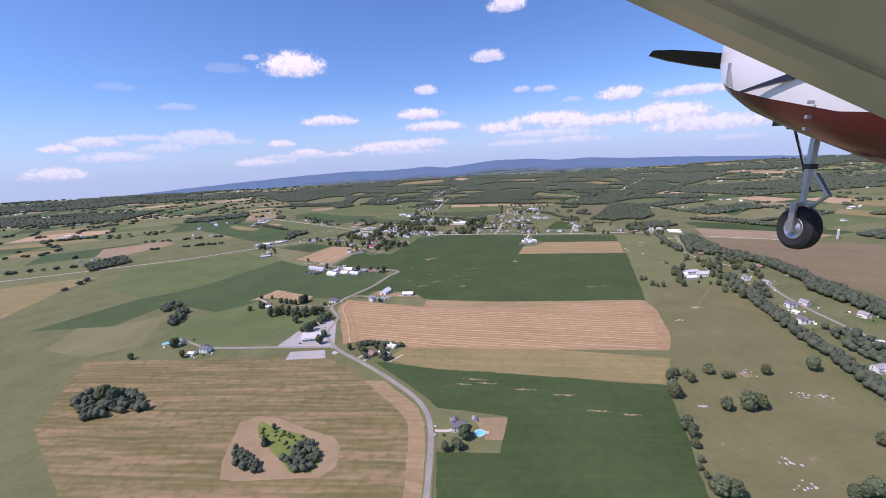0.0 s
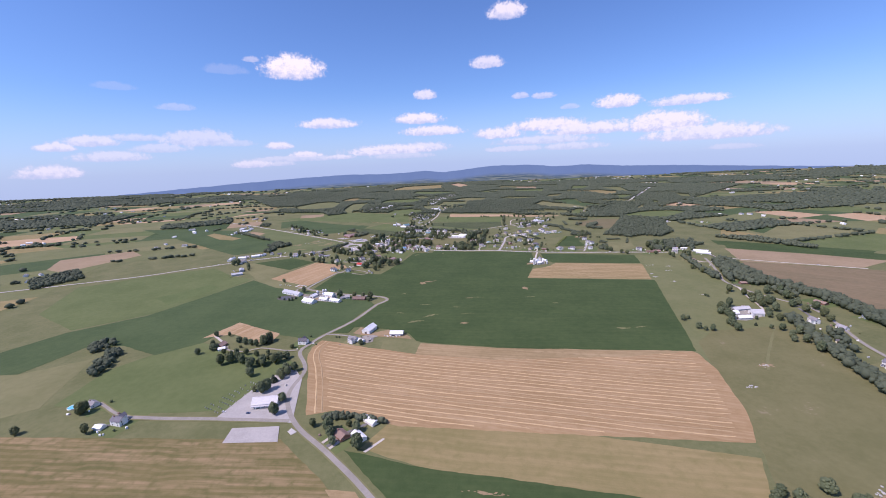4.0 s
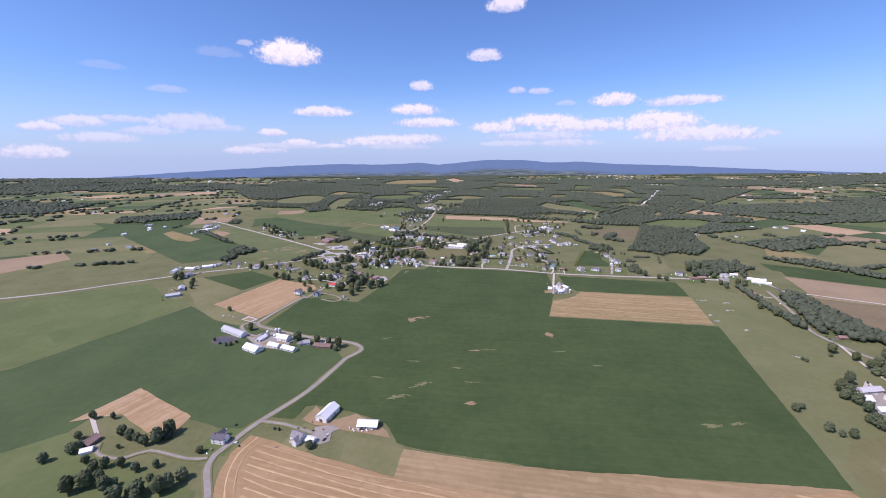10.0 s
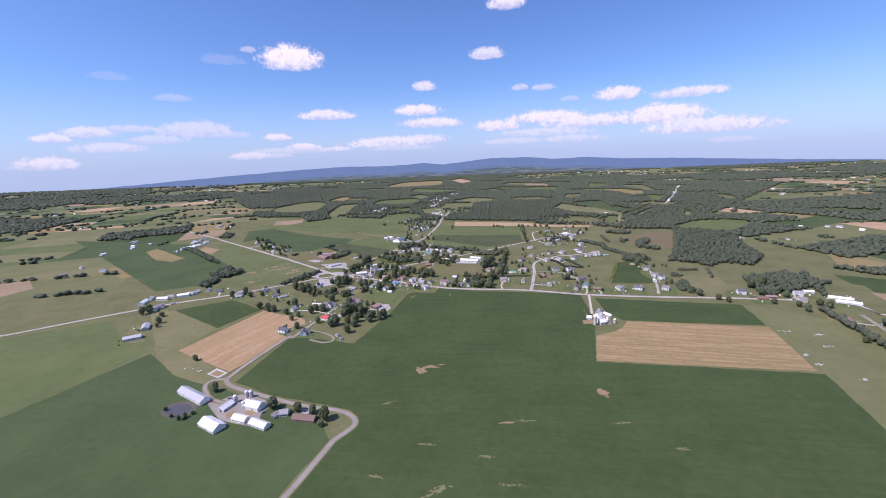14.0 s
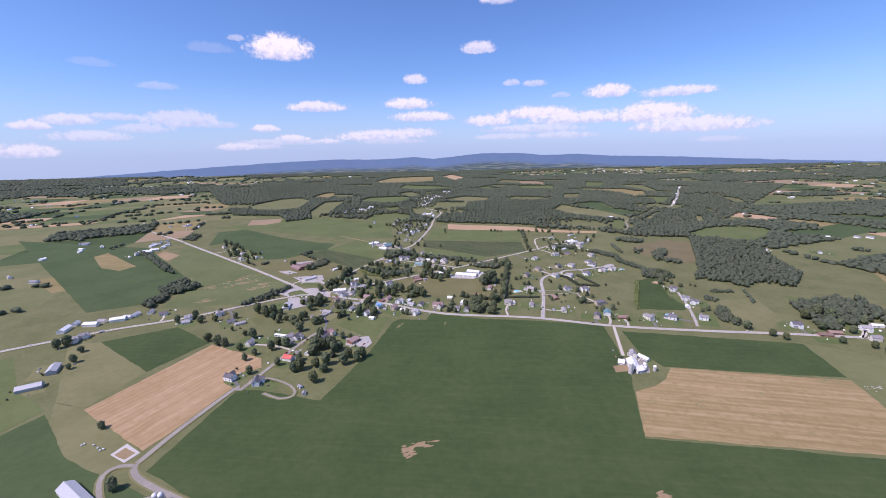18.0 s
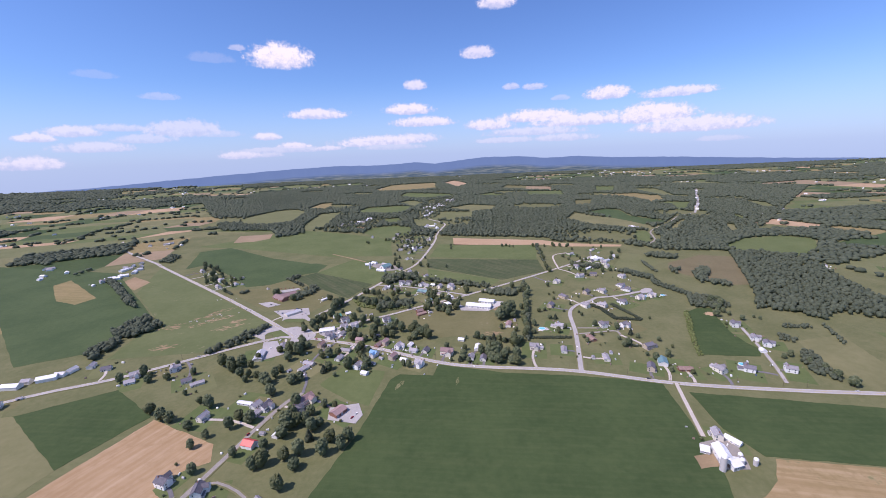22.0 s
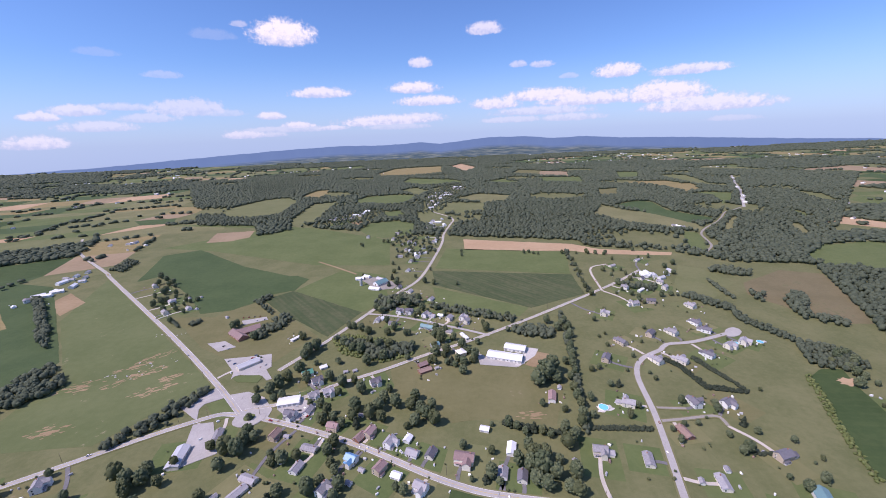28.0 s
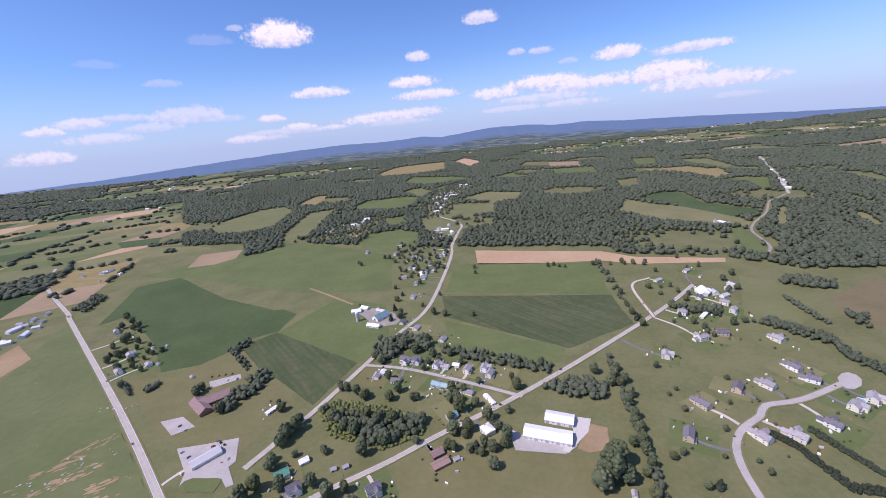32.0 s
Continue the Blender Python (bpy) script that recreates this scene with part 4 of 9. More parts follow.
field("yard", "asphalt_old", 0.37, [(-116.8, 701.1), (-112.4, 707.7), (-98.3, 709.7), (-88.7, 704.0), (-95.4, 698.6), (-94.7, 686.3), (-103.0, 682.4), (-110.4, 689.3)])
field("yard", "dirt", 0.36, [(-129.7, 720.3), (-121.8, 741.9), (-99.8, 717.1), (-76.2, 726.1), (-42.1, 698.6), (-37.7, 687.8), (-72.0, 697.9), (-89.7, 703.1), (-115.6, 711.0)])
field("yard", "asphalt", 0.37, [(-126.1, 1203.8), (-93.5, 1208.5), (-86.0, 1186.5), (-91.8, 1172.5), (-124.0, 1182.2)])
field("yard", "asphalt", 0.37, [(-157.1, 897.8), (-147.4, 896.5), (-147.6, 886.0), (-156.0, 887.1)])
field("yard", "gravel", 0.33, [(-351.6, 734.5), (-343.5, 731.8), (-320.1, 707.1), (-322.2, 704.5)])
field("yard", "asphalt", 0.40, [(-302.1, 1520.4), (-270.2, 1523.0), (-238.7, 1527.5), (-226.8, 1494.0), (-231.3, 1487.8), (-215.7, 1465.6), (-221.8, 1462.8), (-231.5, 1474.1), (-260.9, 1478.4), (-267.5, 1475.5), (-269.5, 1469.6), (-273.1, 1485.3)])
field("yard", "lawn", 0.45, [(-268.2, 1471.9), (-262.4, 1476.0), (-234.7, 1475.2), (-229.5, 1470.0), (-231.7, 1458.3), (-257.1, 1461.9)])
field("yard", "asphalt", 0.40, [(-350.2, 1567.9), (-326.5, 1573.2), (-300.7, 1553.1), (-321.1, 1541.9)])
field("yard", "concrete", 0.43, [(120.6, 1507.8), (137.2, 1501.5), (127.9, 1484.5), (100.8, 1461.4), (95.4, 1464.3), (111.3, 1479.7)])
field("yard", "dirt", 0.38, [(133.5, 1495.5), (148.4, 1487.2), (138.9, 1459.4), (118.6, 1459.2), (110.3, 1465.4)])
field("yard", "asphalt", 0.41, [(-277.2, 1456.0), (-255.8, 1433.0), (-277.0, 1421.5), (-278.8, 1412.8), (-270.2, 1392.5), (-303.4, 1417.9), (-291.1, 1433.0), (-281.8, 1447.4)])
field("yard", "lawn", 0.44, [(-275.1, 1420.3), (-256.0, 1431.9), (-229.6, 1405.5), (-231.0, 1396.3), (-247.7, 1391.5)])
field("yard", "asphalt", 0.415, [(-256.0, 1436.2), (-234.5, 1440.7), (-210.4, 1427.8), (-192.8, 1405.1), (-193.3, 1386.7), (-222.9, 1392.0)])
field("yard", "asphalt_old", 0.36, [(247.0, 1108.6), (276.0, 1113.6), (279.0, 1103.3), (273.0, 1082.5), (268.7, 1073.4), (253.4, 1074.6), (245.0, 1076.1), (244.6, 1087.6), (241.3, 1097.7)])
field("yard", "dirt", 0.39, [(230.7, 1093.0), (249.7, 1094.1), (245.5, 1079.0), (227.3, 1078.1)])


# ---- helpers for things ----


def part(name, verts, faces, mat, parent, label=""):
    me = bpy.data.meshes.new(name)
    me.from_pydata([tuple(v) for v in verts], [], [tuple(f) for f in faces])
    me.materials.append(MATS[mat])
    me.update()
    ob = new(name, me)
    ob.parent = parent
    if label:
        ob["label"] = label
    return ob


def box(x0, y0, z0, x1, y1, z1):
    v = [(x0, y0, z0), (x1, y0, z0), (x1, y1, z0), (x0, y1, z0), (x0, y0, z1), (x1, y0, z1), (x1, y1, z1), (x0, y1, z1)]
    return v, [(3, 2, 1, 0), (4, 5, 6, 7), (0, 1, 5, 4), (1, 2, 6, 5), (2, 3, 7, 6), (3, 0, 4, 7)]


def joined(*pieces):
    verts, faces = [], []
    for v, f in pieces:
        k = len(verts)
        verts += v
        faces += [tuple(i + k for i in q) for q in f]
    return verts, faces


def gable_walls(l, w, h, rise, x=0.0, y=0.0):
    """A closed body under a ridge along x."""
    a, b = l / 2, w / 2
    v = [(x - a, y - b, 0), (x + a, y - b, 0), (x + a, y + b, 0), (x - a, y + b, 0), (x - a, y - b, h), (x + a, y - b, h), (x + a, y + b, h), (x - a, y + b, h), (x - a, y, h + rise), (x + a, y, h + rise)]
    return v, [(0, 1, 5, 4), (2, 3, 7, 6), (1, 2, 6, 9, 5), (3, 0, 4, 8, 7), (4, 5, 9, 8), (6, 7, 8, 9), (3, 2, 1, 0)]


def gable_roof(l, w, h, rise, over=0.45, thick=0.22, x=0.0, y=0.0):
    a, b = l / 2 + over, w / 2 + over
    drop = rise * over / (w / 2)
    v, f = [], []
    for s in (-1, 1):
        k = len(v)
        v += [(x - a, y + s * b, h - drop + 0.03), (x + a, y + s * b, h - drop + 0.03), (x + a, y, h + rise + 0.03), (x - a, y, h + rise + 0.03)]
        v += [(p[0], p[1], p[2] + thick) for p in v[k:k + 4]]
        q = [(0, 1, 2, 3), (7, 6, 5, 4), (0, 4, 5, 1), (1, 5, 6, 2), (3, 7, 4, 0)]
        f += [tuple(i + k for i in (c if s > 0 else c[::-1])) for c in q]
    return v, f


def hip_roof(l, w, h, rise, over=0.5):
    a, b, r = l / 2 + over, w / 2 + over, max(0.4, l / 2 - w / 2)
    v = [(-a, -b, h), (a, -b, h), (a, b, h), (-a, b, h), (-r, 0, h + rise), (r, 0, h + rise), (-a, -b, h - 0.2), (a, -b, h - 0.2), (a, b, h - 0.2), (-a, b, h - 0.2)]
    return v, [(0, 1, 5, 4), (2, 3, 4, 5), (1, 2, 5), (3, 0, 4), (6, 7, 1, 0), (7, 8, 2, 1), (8, 9, 3, 2), (9, 6, 0, 3), (9, 8, 7, 6)]


def window(x, y, z, side, parent, width=1.1, height=1.5):
    """A framed window on a wall that faces 'side' (+-1 along y, +-2 along x)."""
    fr, gl = [], []
    w2, d = width / 2, 0.08
    if abs(side) == 1:
        s = side
        fr = box(x - w2 - 0.12, min(y, y + s * d), z - 0.12, x + w2 + 0.12, max(y, y + s * d), z + height + 0.12)
        gl = box(x - w2, min(y, y + s * (d + 0.03)), z, x + w2, max(y, y + s * (d + 0.03)), z + height)
    else:
        s = side / 2
        fr = box(min(x, x + s * d), y - w2 - 0.12, z - 0.12, max(x, x + s * d), y + w2 + 0.12, z + height + 0.12)
        gl = box(min(x, x + s * (d + 0.03)), y - w2, z, max(x, x + s * (d + 0.03)), y + w2, z + height)
    frame_ob = part("window", *fr, "trim_white", parent)
    part("pane", *gl, "pane", frame_ob)


# kind: length, width, wall height, rise, walls, roof, extras, label
HOUSE_KINDS = {
    "gable_w": (12, 8.5, 5.6, 2.8, "siding_white", "shingle_grey", "ell porch chimney", "white two-storey house with a grey shingle roof"),
    "gable_d": (13, 8.5, 5.6, 3.0, "siding_white", "shingle_dark", "ell porch chimney", "white two-storey house with a dark shingle roof"),
    "gable_g": (12, 8.0, 5.4, 2.8, "siding_cream", "shingle_grey", "porch chimney", "cream two-storey house with a grey roof"),
    "gable_t": (12, 8.0, 5.4, 2.8, "siding_tan", "shingle_brown", "porch chimney", "tan two-storey house with a brown roof"),
    "gable_r": (12, 8.5, 5.6, 2.6, "siding_tan", "shingle_rose", "porch chimney", "tan house with a rose-brown shingle roof"),
    "gable_b": (11, 8.5, 5.4, 2.8, "siding_white", "metal_blue", "ell porch", "white house with a bright blue metal roof"),
    "cape_g": (12, 8.5, 3.0, 2.8, "siding_white", "shingle_grey", "chimney", "low white house with a grey shingle roof"),
    "cape_d": (12, 8.5, 3.0, 3.0, "siding_cream", "shingle_dark", "chimney", "low cream house with a dark roof"),
    "cape_r": (12, 8.5, 3.0, 2.6, "brick_red", "shingle_rose", "chimney", "brick house with a rose-brown roof"),
    "cape_b": (13, 10, 3.0, 2.8, "brick_red", "shingle_brown", "chimney", "brick house with a brown roof under trees"),
    "cape_teal": (12, 8.5, 3.2, 2.8, "siding_grey", "metal_teal", "porch", "grey house with a teal metal roof"),
    "ranch_g": (16, 8, 2.8, 1.8, "siding_cream", "shingle_grey", "chimney", "long single-storey cream house with a grey roof"),
    "brick_b": (17, 8.5, 2.8, 2.0, "brick_red", "shingle_brown", "chimney", "long single-storey brick house with a brown roof"),
    "new_d": (12, 9, 5.2, 3.0, "siding_white", "shingle_dark", "ell garage chimney", "large newer white house with an attached garage"),
    "new_e": (13, 9, 5.2, 3.2, "siding_cream", "shingle_grey", "ell garage porch chimney", "large newer cream house with a grey roof"),
    "new_f": (14, 9, 5.4, 3.0, "siding_tan", "shingle_dark", "garage porch chimney", "large newer tan house with a dark roof"),
    "big_r": (18, 11, 5.6, 3.2, "siding_cream", "shingle_rose", "ell porch chimney", "large cream house with a rose-brown roof"),
    "hip_w": (12, 11, 5.4, 2.6, "siding_cream", "metal_white", "hip chimney", "square house with a white hipped roof"),
    "garage": (9, 7, 2.8, 1.8, "siding_white", "metal_white", "doors", "white garage with a pale metal roof"),
    "garage_long": (15, 8, 3.2, 1.8, "siding_white", "metal_white", "doors", "long white garage with a pale metal roof"),
    "shed": (5.5, 4, 2.2, 1.2, "siding_white", "shingle_grey", "doors", "small white garden shed"),
    "mobile": (19, 5, 2.8, 0.7, "siding_white", "metal_white", "", "long white mobile home"),
    "store": (28, 12, 3.6, 2.0, "siding_cream", "metal_grey", "doors", "long low store building beside a parking lot"),
    "flat_store": (24, 14, 4.0, 1.2, "siding_white", "metal_white", "doors", "white commercial building with a shallow pale roof"),
    "shop": (16, 12, 4.0, 2.2, "brick_red", "shingle_rose", "doors", "brick workshop in a paved yard"),
    "barn_green": (13, 10, 4.5, 3.4, "siding_white", "metal_green", "doors", "white barn with a green metal roof"),
    "barn_red": (13, 10, 4.0, 3.2, "siding_white", "metal_red", "doors", "white barn with a bright red metal roof"),
    "barn_teal": (17, 11, 4.5, 2.6, "siding_white", "metal_teal", "doors", "pole barn with a teal metal roof"),
    "barn_grey": (24, 11, 4.0, 2.8, "siding_grey", "metal_grey", "doors", "long grey barn with a metal roof"),
    "barn_w": (22, 12, 4.5, 3.0, "siding_white", "metal_white", "doors", "white barn with a pale metal roof"),
    "barn_r": (17, 8, 3.6, 1.8, "siding_white", "shingle_rose", "doors", "low white barn with a rose-brown roof"),
    "far_white": (13, 8, 4.0, 2.4, "siding_white", "metal_grey", "plain", "small distant white house with a pale roof"),
    "far_grey": (12, 8, 4.0, 2.6, "siding_cream", "shingle_grey", "plain", "small distant cream house with a grey roof"),
    "far_barn": (22, 10, 4.5, 2.6, "siding_white", "metal_white", "plain", "distant white farm building with a pale roof"),
    "green_house": (32, 9, 2.4, 2.6, "metal_white", "metal_white", "", "long pale greenhouse with a rounded roof"),
}
BUILT = {}
PLOTS = []


def house(kind, x, y, turn):
    m = pose(x, y, 0, 0, 0, turn)
    if not kind.startswith(("far", "shed", "garage")):
        PLOTS.append((x, y, turn))
    if kind in BUILT:
        return copy_thing(BUILT[kind], m)
    l, w, h, rise, walls, roof, extras, label = HOUSE_KINDS[kind]
    base = {"gable": "house", "cape": "house", "ranch": "house", "brick": "house", "new": "house", "big": "house", "hip": "house", "mobile": "mobile_home", "flat": "store", "green": "greenhouse", "far": "house"}.get(kind.split("_")[0], kind.split("_")[0])
    top = tagged(new(base), label, base.replace("_", " "), group={"house": "houses of the village", "barn": "barns", "shed": "garden sheds", "garage": "garages"}.get(base, ""))
    walls_made = [gable_walls(l, w, h, rise * (0.2 if "hip" in extras else 1))]
    if "ell" in extras:
        v, f = gable_walls(w * 0.75, l * 0.42, h, rise * 0.8)
        walls_made.append(([(a * 0 + l * 0.2 - b, -w / 2 - w * 0.18 + a * 0.9, c) for a, b, c in v], f))
    part("wall", *joined(*walls_made), walls, top)
    if "hip" in extras:
        part("roof", *hip_roof(l, w, h, rise), roof, top)
    else:
        roofs = [gable_roof(l, w, h, rise)]
        if "ell" in extras:
            v, f = gable_roof(w * 0.75, l * 0.42, h, rise * 0.8)
            roofs.append(([(l * 0.2 - b, -w / 2 - w * 0.18 + a * 0.9, c) for a, b, c in v], f))
        part("roof", *joined(*roofs), roof, top)
        part("ridge_cap", *box(-l / 2 - 0.45, -0.22, h + rise + 0.14, l / 2 + 0.45, 0.22, h + rise + 0.31), roof, top)
    if "doors" not in extras and "plain" not in extras and base != "greenhouse":
        n = 2 if l < 14 else 3
        for level in ((1.0, 3.8) if h > 4.5 else (1.0,)):
            for i in range(n):
                u = -l / 2 + l * (i + 0.5) / n
                window(u, w / 2, level, 1, top)
            window(-l / 2, w * 0.22, level, -2, top), window(l / 2, -w * 0.22, level, 2, top)
        part("door", *box(-l * 0.32, -w / 2 - 0.1, 0.1, -l * 0.32 + 1.1, -w / 2, 2.2), "door_dark", top)
        window(-l * 0.05, -w / 2, 1.0, -1, top)
    if "porch" in extras:
        part("porch_roof", *joined(box(-l * 0.46, -w / 2 - 2.2, 2.5, l * 0.0, -w / 2, 2.68)), roof, top)
        for u in (-l * 0.45, -l * 0.23, -l * 0.01):
            part("porch_post", *box(u - 0.09, -w / 2 - 2.1, 0.25, u + 0.09, -w / 2 - 1.92, 2.5), "trim_white", top)
        part("porch_floor", *box(-l * 0.46, -w / 2 - 2.2, 0, l * 0.0, -w / 2 - 0.01, 0.25), "concrete", top)
    if "chimney" in extras:
        part("chimney", *joined(box(l * 0.28, 0.3, h, l * 0.28 + 0.8, 1.1, h + rise + 0.9), box(l * 0.28 - 0.1, 0.2, h + rise + 0.9, l * 0.28 + 0.9, 1.2, h + rise + 1.05)), "brick_red", top)
    if "garage" in extras:
        part("garage_wing", *gable_walls(6, 6.5, 2.8, 2.0, l / 2 + 3.0, -0.6), walls, top)
        part("garage_roof", *gable_roof(6, 6.5, 2.8, 2.0, 0.4, 0.2, l / 2 + 3.0, -0.6), roof, top)
        for u in (l / 2 + 0.4, l / 2 + 3.2):
            part("garage_door", *box(u, -3.93, 0.05, u + 2.4, -3.85, 2.3), "siding_cream", top)
    if "doors" in extras:
        for i in range(max(1, int(l / 6))):
            u = -l / 2 + 1 + i * 5.5
            part("door", *box(u, -w / 2 - 0.07, 0.05, u + min(3.0, l * 0.4), -w / 2, min(h * 0.8, 3.0)), "siding_grey" if l > 6 else "door_dark", top)
        window(l / 2, 0, h * 0.4, 2, top, 0.9, 0.9)
    top.matrix_basis = m
    BUILT[kind] = top
    return top


def long_building(kind, x, y, turn, l, w, h, roof, walls):
    """Barns, halls and the school: a long body with a metal or shingle roof, its doors and windows."""
    words = {"barn_long": ("barn", "large farm barn with a wide ridged roof"), "ranch_long": ("farmhouse", "long single-storey farmhouse beside the road"), "school": ("school", "brick school wing with a rose-brown roof"),
             "warehouse": ("warehouse", "long white warehouse with a standing-seam metal roof"), "church_hall": ("church", "white church with a columned porch")}[kind]
    colour = {"roof_pale": "pale grey metal", "metal_white": "white metal", "metal_grey": "grey metal", "metal_teal": "teal metal", "shingle_grey": "grey shingle", "shingle_brown": "brown shingle", "shingle_rose": "rose-brown shingle", "shingle_dark": "dark shingle"}[roof]
    top = tagged(new(words[0]), words[1] + ", " + colour + " cladding", words[0], group="barns" if words[0] == "barn" else "")
    rise = w * (0.3 if kind != "warehouse" else 0.16)
    h = h * 0.62
    part("wall", *gable_walls(l, w, h, rise), walls, top)
    part("roof", *gable_roof(l, w, h, rise, 0.5, 0.25), roof, top)
    part("ridge_cap", *box(-l / 2 - 0.5, -0.3, h + rise + 0.16, l / 2 + 0.5, 0.3, h + rise + 0.4), roof, top)
    if roof.startswith("metal"):
        for s in (-1, 1):
            for i in range(int(l / 3)):
                u = -l / 2 + 1.5 + 3 * i
                v = [(u - 0.06, s * (w / 2 + 0.45), h - rise * 0.9 / w + 0.24), (u + 0.06, s * (w / 2 + 0.45), h - rise * 0.9 / w + 0.24), (u + 0.06, 0, h + rise + 0.27), (u - 0.06, 0, h + rise + 0.27)]
                v += [(p[0], p[1], p[2] + 0.09) for p in v]
                part("roof_seam", v, [(4, 5, 6, 7), (0, 4, 7, 3), (1, 2, 6, 5), (0, 1, 5, 4)], roof, top)
    n = max(3, int(l / 5))
    for i in range(n):
        u = -l / 2 + l * (i + 0.5) / n
        if kind == "church_hall":
            window(u, -w / 2, 1.0, -1, top, 1.6, 2.4)
            part("column", *box(u + l / n / 2 - 0.2, -w / 2 - 3.0, 0.2, u + l / n / 2 + 0.2, -w / 2 - 2.6, 3.4), "trim_white", top)
        elif kind in ("school", "ranch_long"):
            window(u, -w / 2, 1.0, -1, top, 1.8, 1.5)
        elif i % 2 == 0:
            part("door", *box(u - 1.6, -w / 2 - 0.08, 0.05, u + 1.6, -w / 2, min(3.4, h * 0.85)), "siding_grey", top)
        else:
            window(u, -w / 2, h * 0.45, -1, top, 1.2, 0.9)
    part("door", *box(-l / 2 - 0.08, -1.8, 0.05, -l / 2, 1.8, min(3.6, h * 0.9)), "door_dark", top)
    part("gable_vent", *box(l / 2, -0.5, h + rise * 0.35, l / 2 + 0.07, 0.5, h + rise * 0.35 + 0.9), "siding_grey", top)
    if kind == "church_hall":
        part("porch_roof", *box(-l / 2, -w / 2 - 3.3, 3.4, l / 2, -w / 2 - 0.5, 3.65), roof, top)
        part("porch_floor", *box(-l / 2, -w / 2 - 3.3, 0, l / 2, -w / 2 - 0.01, 0.2), "concrete", top)
    top.matrix_basis = pose(x, y, 0, 0, 0, turn)
    return top


def lathe(profile, n=16):
    verts = [(r * math.cos(2 * math.pi * i / n), r * math.sin(2 * math.pi * i / n), z) for r, z in profile for i in range(n)]
    faces = [(j * n + i, j * n + (i + 1) % n, (j + 1) * n + (i + 1) % n, (j + 1) * n + i) for j in range(len(profile) - 1) for i in range(n)]
    return verts, faces


def silo(x, y, h):
    r = 2.6 if h > 11 else 2.0
    top = tagged(new("silo"), "tall round concrete silo with a domed metal cap", "silo", group="silos")
    part("shaft", *lathe([(r, 0), (r, h)]), "stone", top)
    part("dome", *lathe([(r + 0.12, h - 0.1), (r * 0.95, h + r * 0.35), (r * 0.6, h + r * 0.75), (0.05, h + r * 0.95)]), "metal_white", top, "domed metal cap")
    for i in range(3):
        z = h * (0.25 + 0.25 * i)
        part("hoop", *lathe([(r + 0.01, z), (r + 0.07, z), (r + 0.07, z + 0.15), (r + 0.01, z + 0.15)]), "metal_grey", top)
    part("chute", *box(r, -0.4, 0.3, r + 0.7, 0.4, h - 0.3), "metal_grey", top)
    top.matrix_basis = pose(x, y, 0, 0, 0, 30)


def drive(x0, y0, x1, y1):
    """A driveway from a house to its road."""
    d = Vector((x1 - x0, y1 - y0))
    s = Vector((-d.y, d.x)).normalized()
    bow = s * 0.07 * d.length * (1 if int(x0) % 2 else -1)
    line = curve_points([(x0, y0), (x0 + d.x * 0.5 + bow.x, y0 + d.y * 0.5 + bow.y), (x1, y1)], 5)
    dark = int(abs(x0) * 10) % 3 > 0
    tagged(ribbon("driveway", line, 3.4, 0.33, "asphalt_dark" if dark else "gravel"), "dark asphalt driveway beside a house" if dark else "pale gravel driveway beside a house", "driveway", kind="structure")


def car(colour, x, y, turn, z):
    key = "car_" + colour
    m = pose(x, y, z, 0, 0, turn)
    if key in BUILT:
        return copy_thing(BUILT[key], m)
    top = tagged(new("car"), {"white": "white", "dark": "black", "red": "dark red", "blue": "dark blue", "silver": "silver"}[colour] + " car on the pale asphalt", "car", group="cars")
    v = [(-2.2, -0.85, 0.3), (2.2, -0.85, 0.3), (2.2, 0.85, 0.3), (-2.2, 0.85, 0.3), (-2.25, -0.88, 0.75), (2.1, -0.88, 0.7), (2.1, 0.88, 0.7), (-2.25, 0.88, 0.75), (-2.1, -0.8, 0.95), (1.0, -0.8, 0.92), (1.0, 0.8, 0.92), (-2.1, 0.8, 0.95)]
    part("body", v, [(3, 2, 1, 0), (0, 1, 5, 4), (1, 2, 6, 5), (2, 3, 7, 6), (3, 0, 4, 7), (4, 5, 9, 8), (6, 7, 11, 10), (5, 6, 10, 9), (7, 4, 8, 11), (8, 9, 10, 11)], key, top)
    v = [(-1.9, -0.75, 0.94), (0.9, -0.75, 0.93), (0.9, 0.75, 0.93), (-1.9, 0.75, 0.94), (-1.3, -0.6, 1.42), (0.2, -0.6, 1.42), (0.2, 0.6, 1.42), (-1.3, 0.6, 1.42)]
    part("cabin", v, [(0, 1, 5, 4), (1, 2, 6, 5), (2, 3, 7, 6), (3, 0, 4, 7)], "pane", top, "dark glass cabin")
    part("roof", *box(-1.35, -0.62, 1.41, 0.25, 0.62, 1.46), key, top)
    for wx in (-1.4, 1.35):
        for wy in (-0.82, 0.82):
            v, f = lathe([(0.01, -0.1), (0.32, -0.1), (0.32, 0.1), (0.01, 0.1)], 10)
            part("wheel", [(wx + a, wy + c, 0.32 + b) for a, b, c in v], f, "rubber", top)
    top.matrix_basis = m
    BUILT[key] = top


def pool(x, y, r):
    top = tagged(new("swimming_pool"), "round blue garden swimming pool with a pale rim", "pool")
    part("rim", *lathe([(r, 0.1), (r, 1.1), (r + 0.35, 1.1), (r + 0.35, 0.1)], 20), "trim_white", top)
    part("water", *lathe([(0.01, 0.95), (r, 0.95)], 20), "pool_water", top, "clear blue water")
    part("deck", *box(r + 0.4, -2, 0.1, r + 4, 2, 0.9), "concrete", top)
    top.matrix_basis = pose(x, y, 0.05)


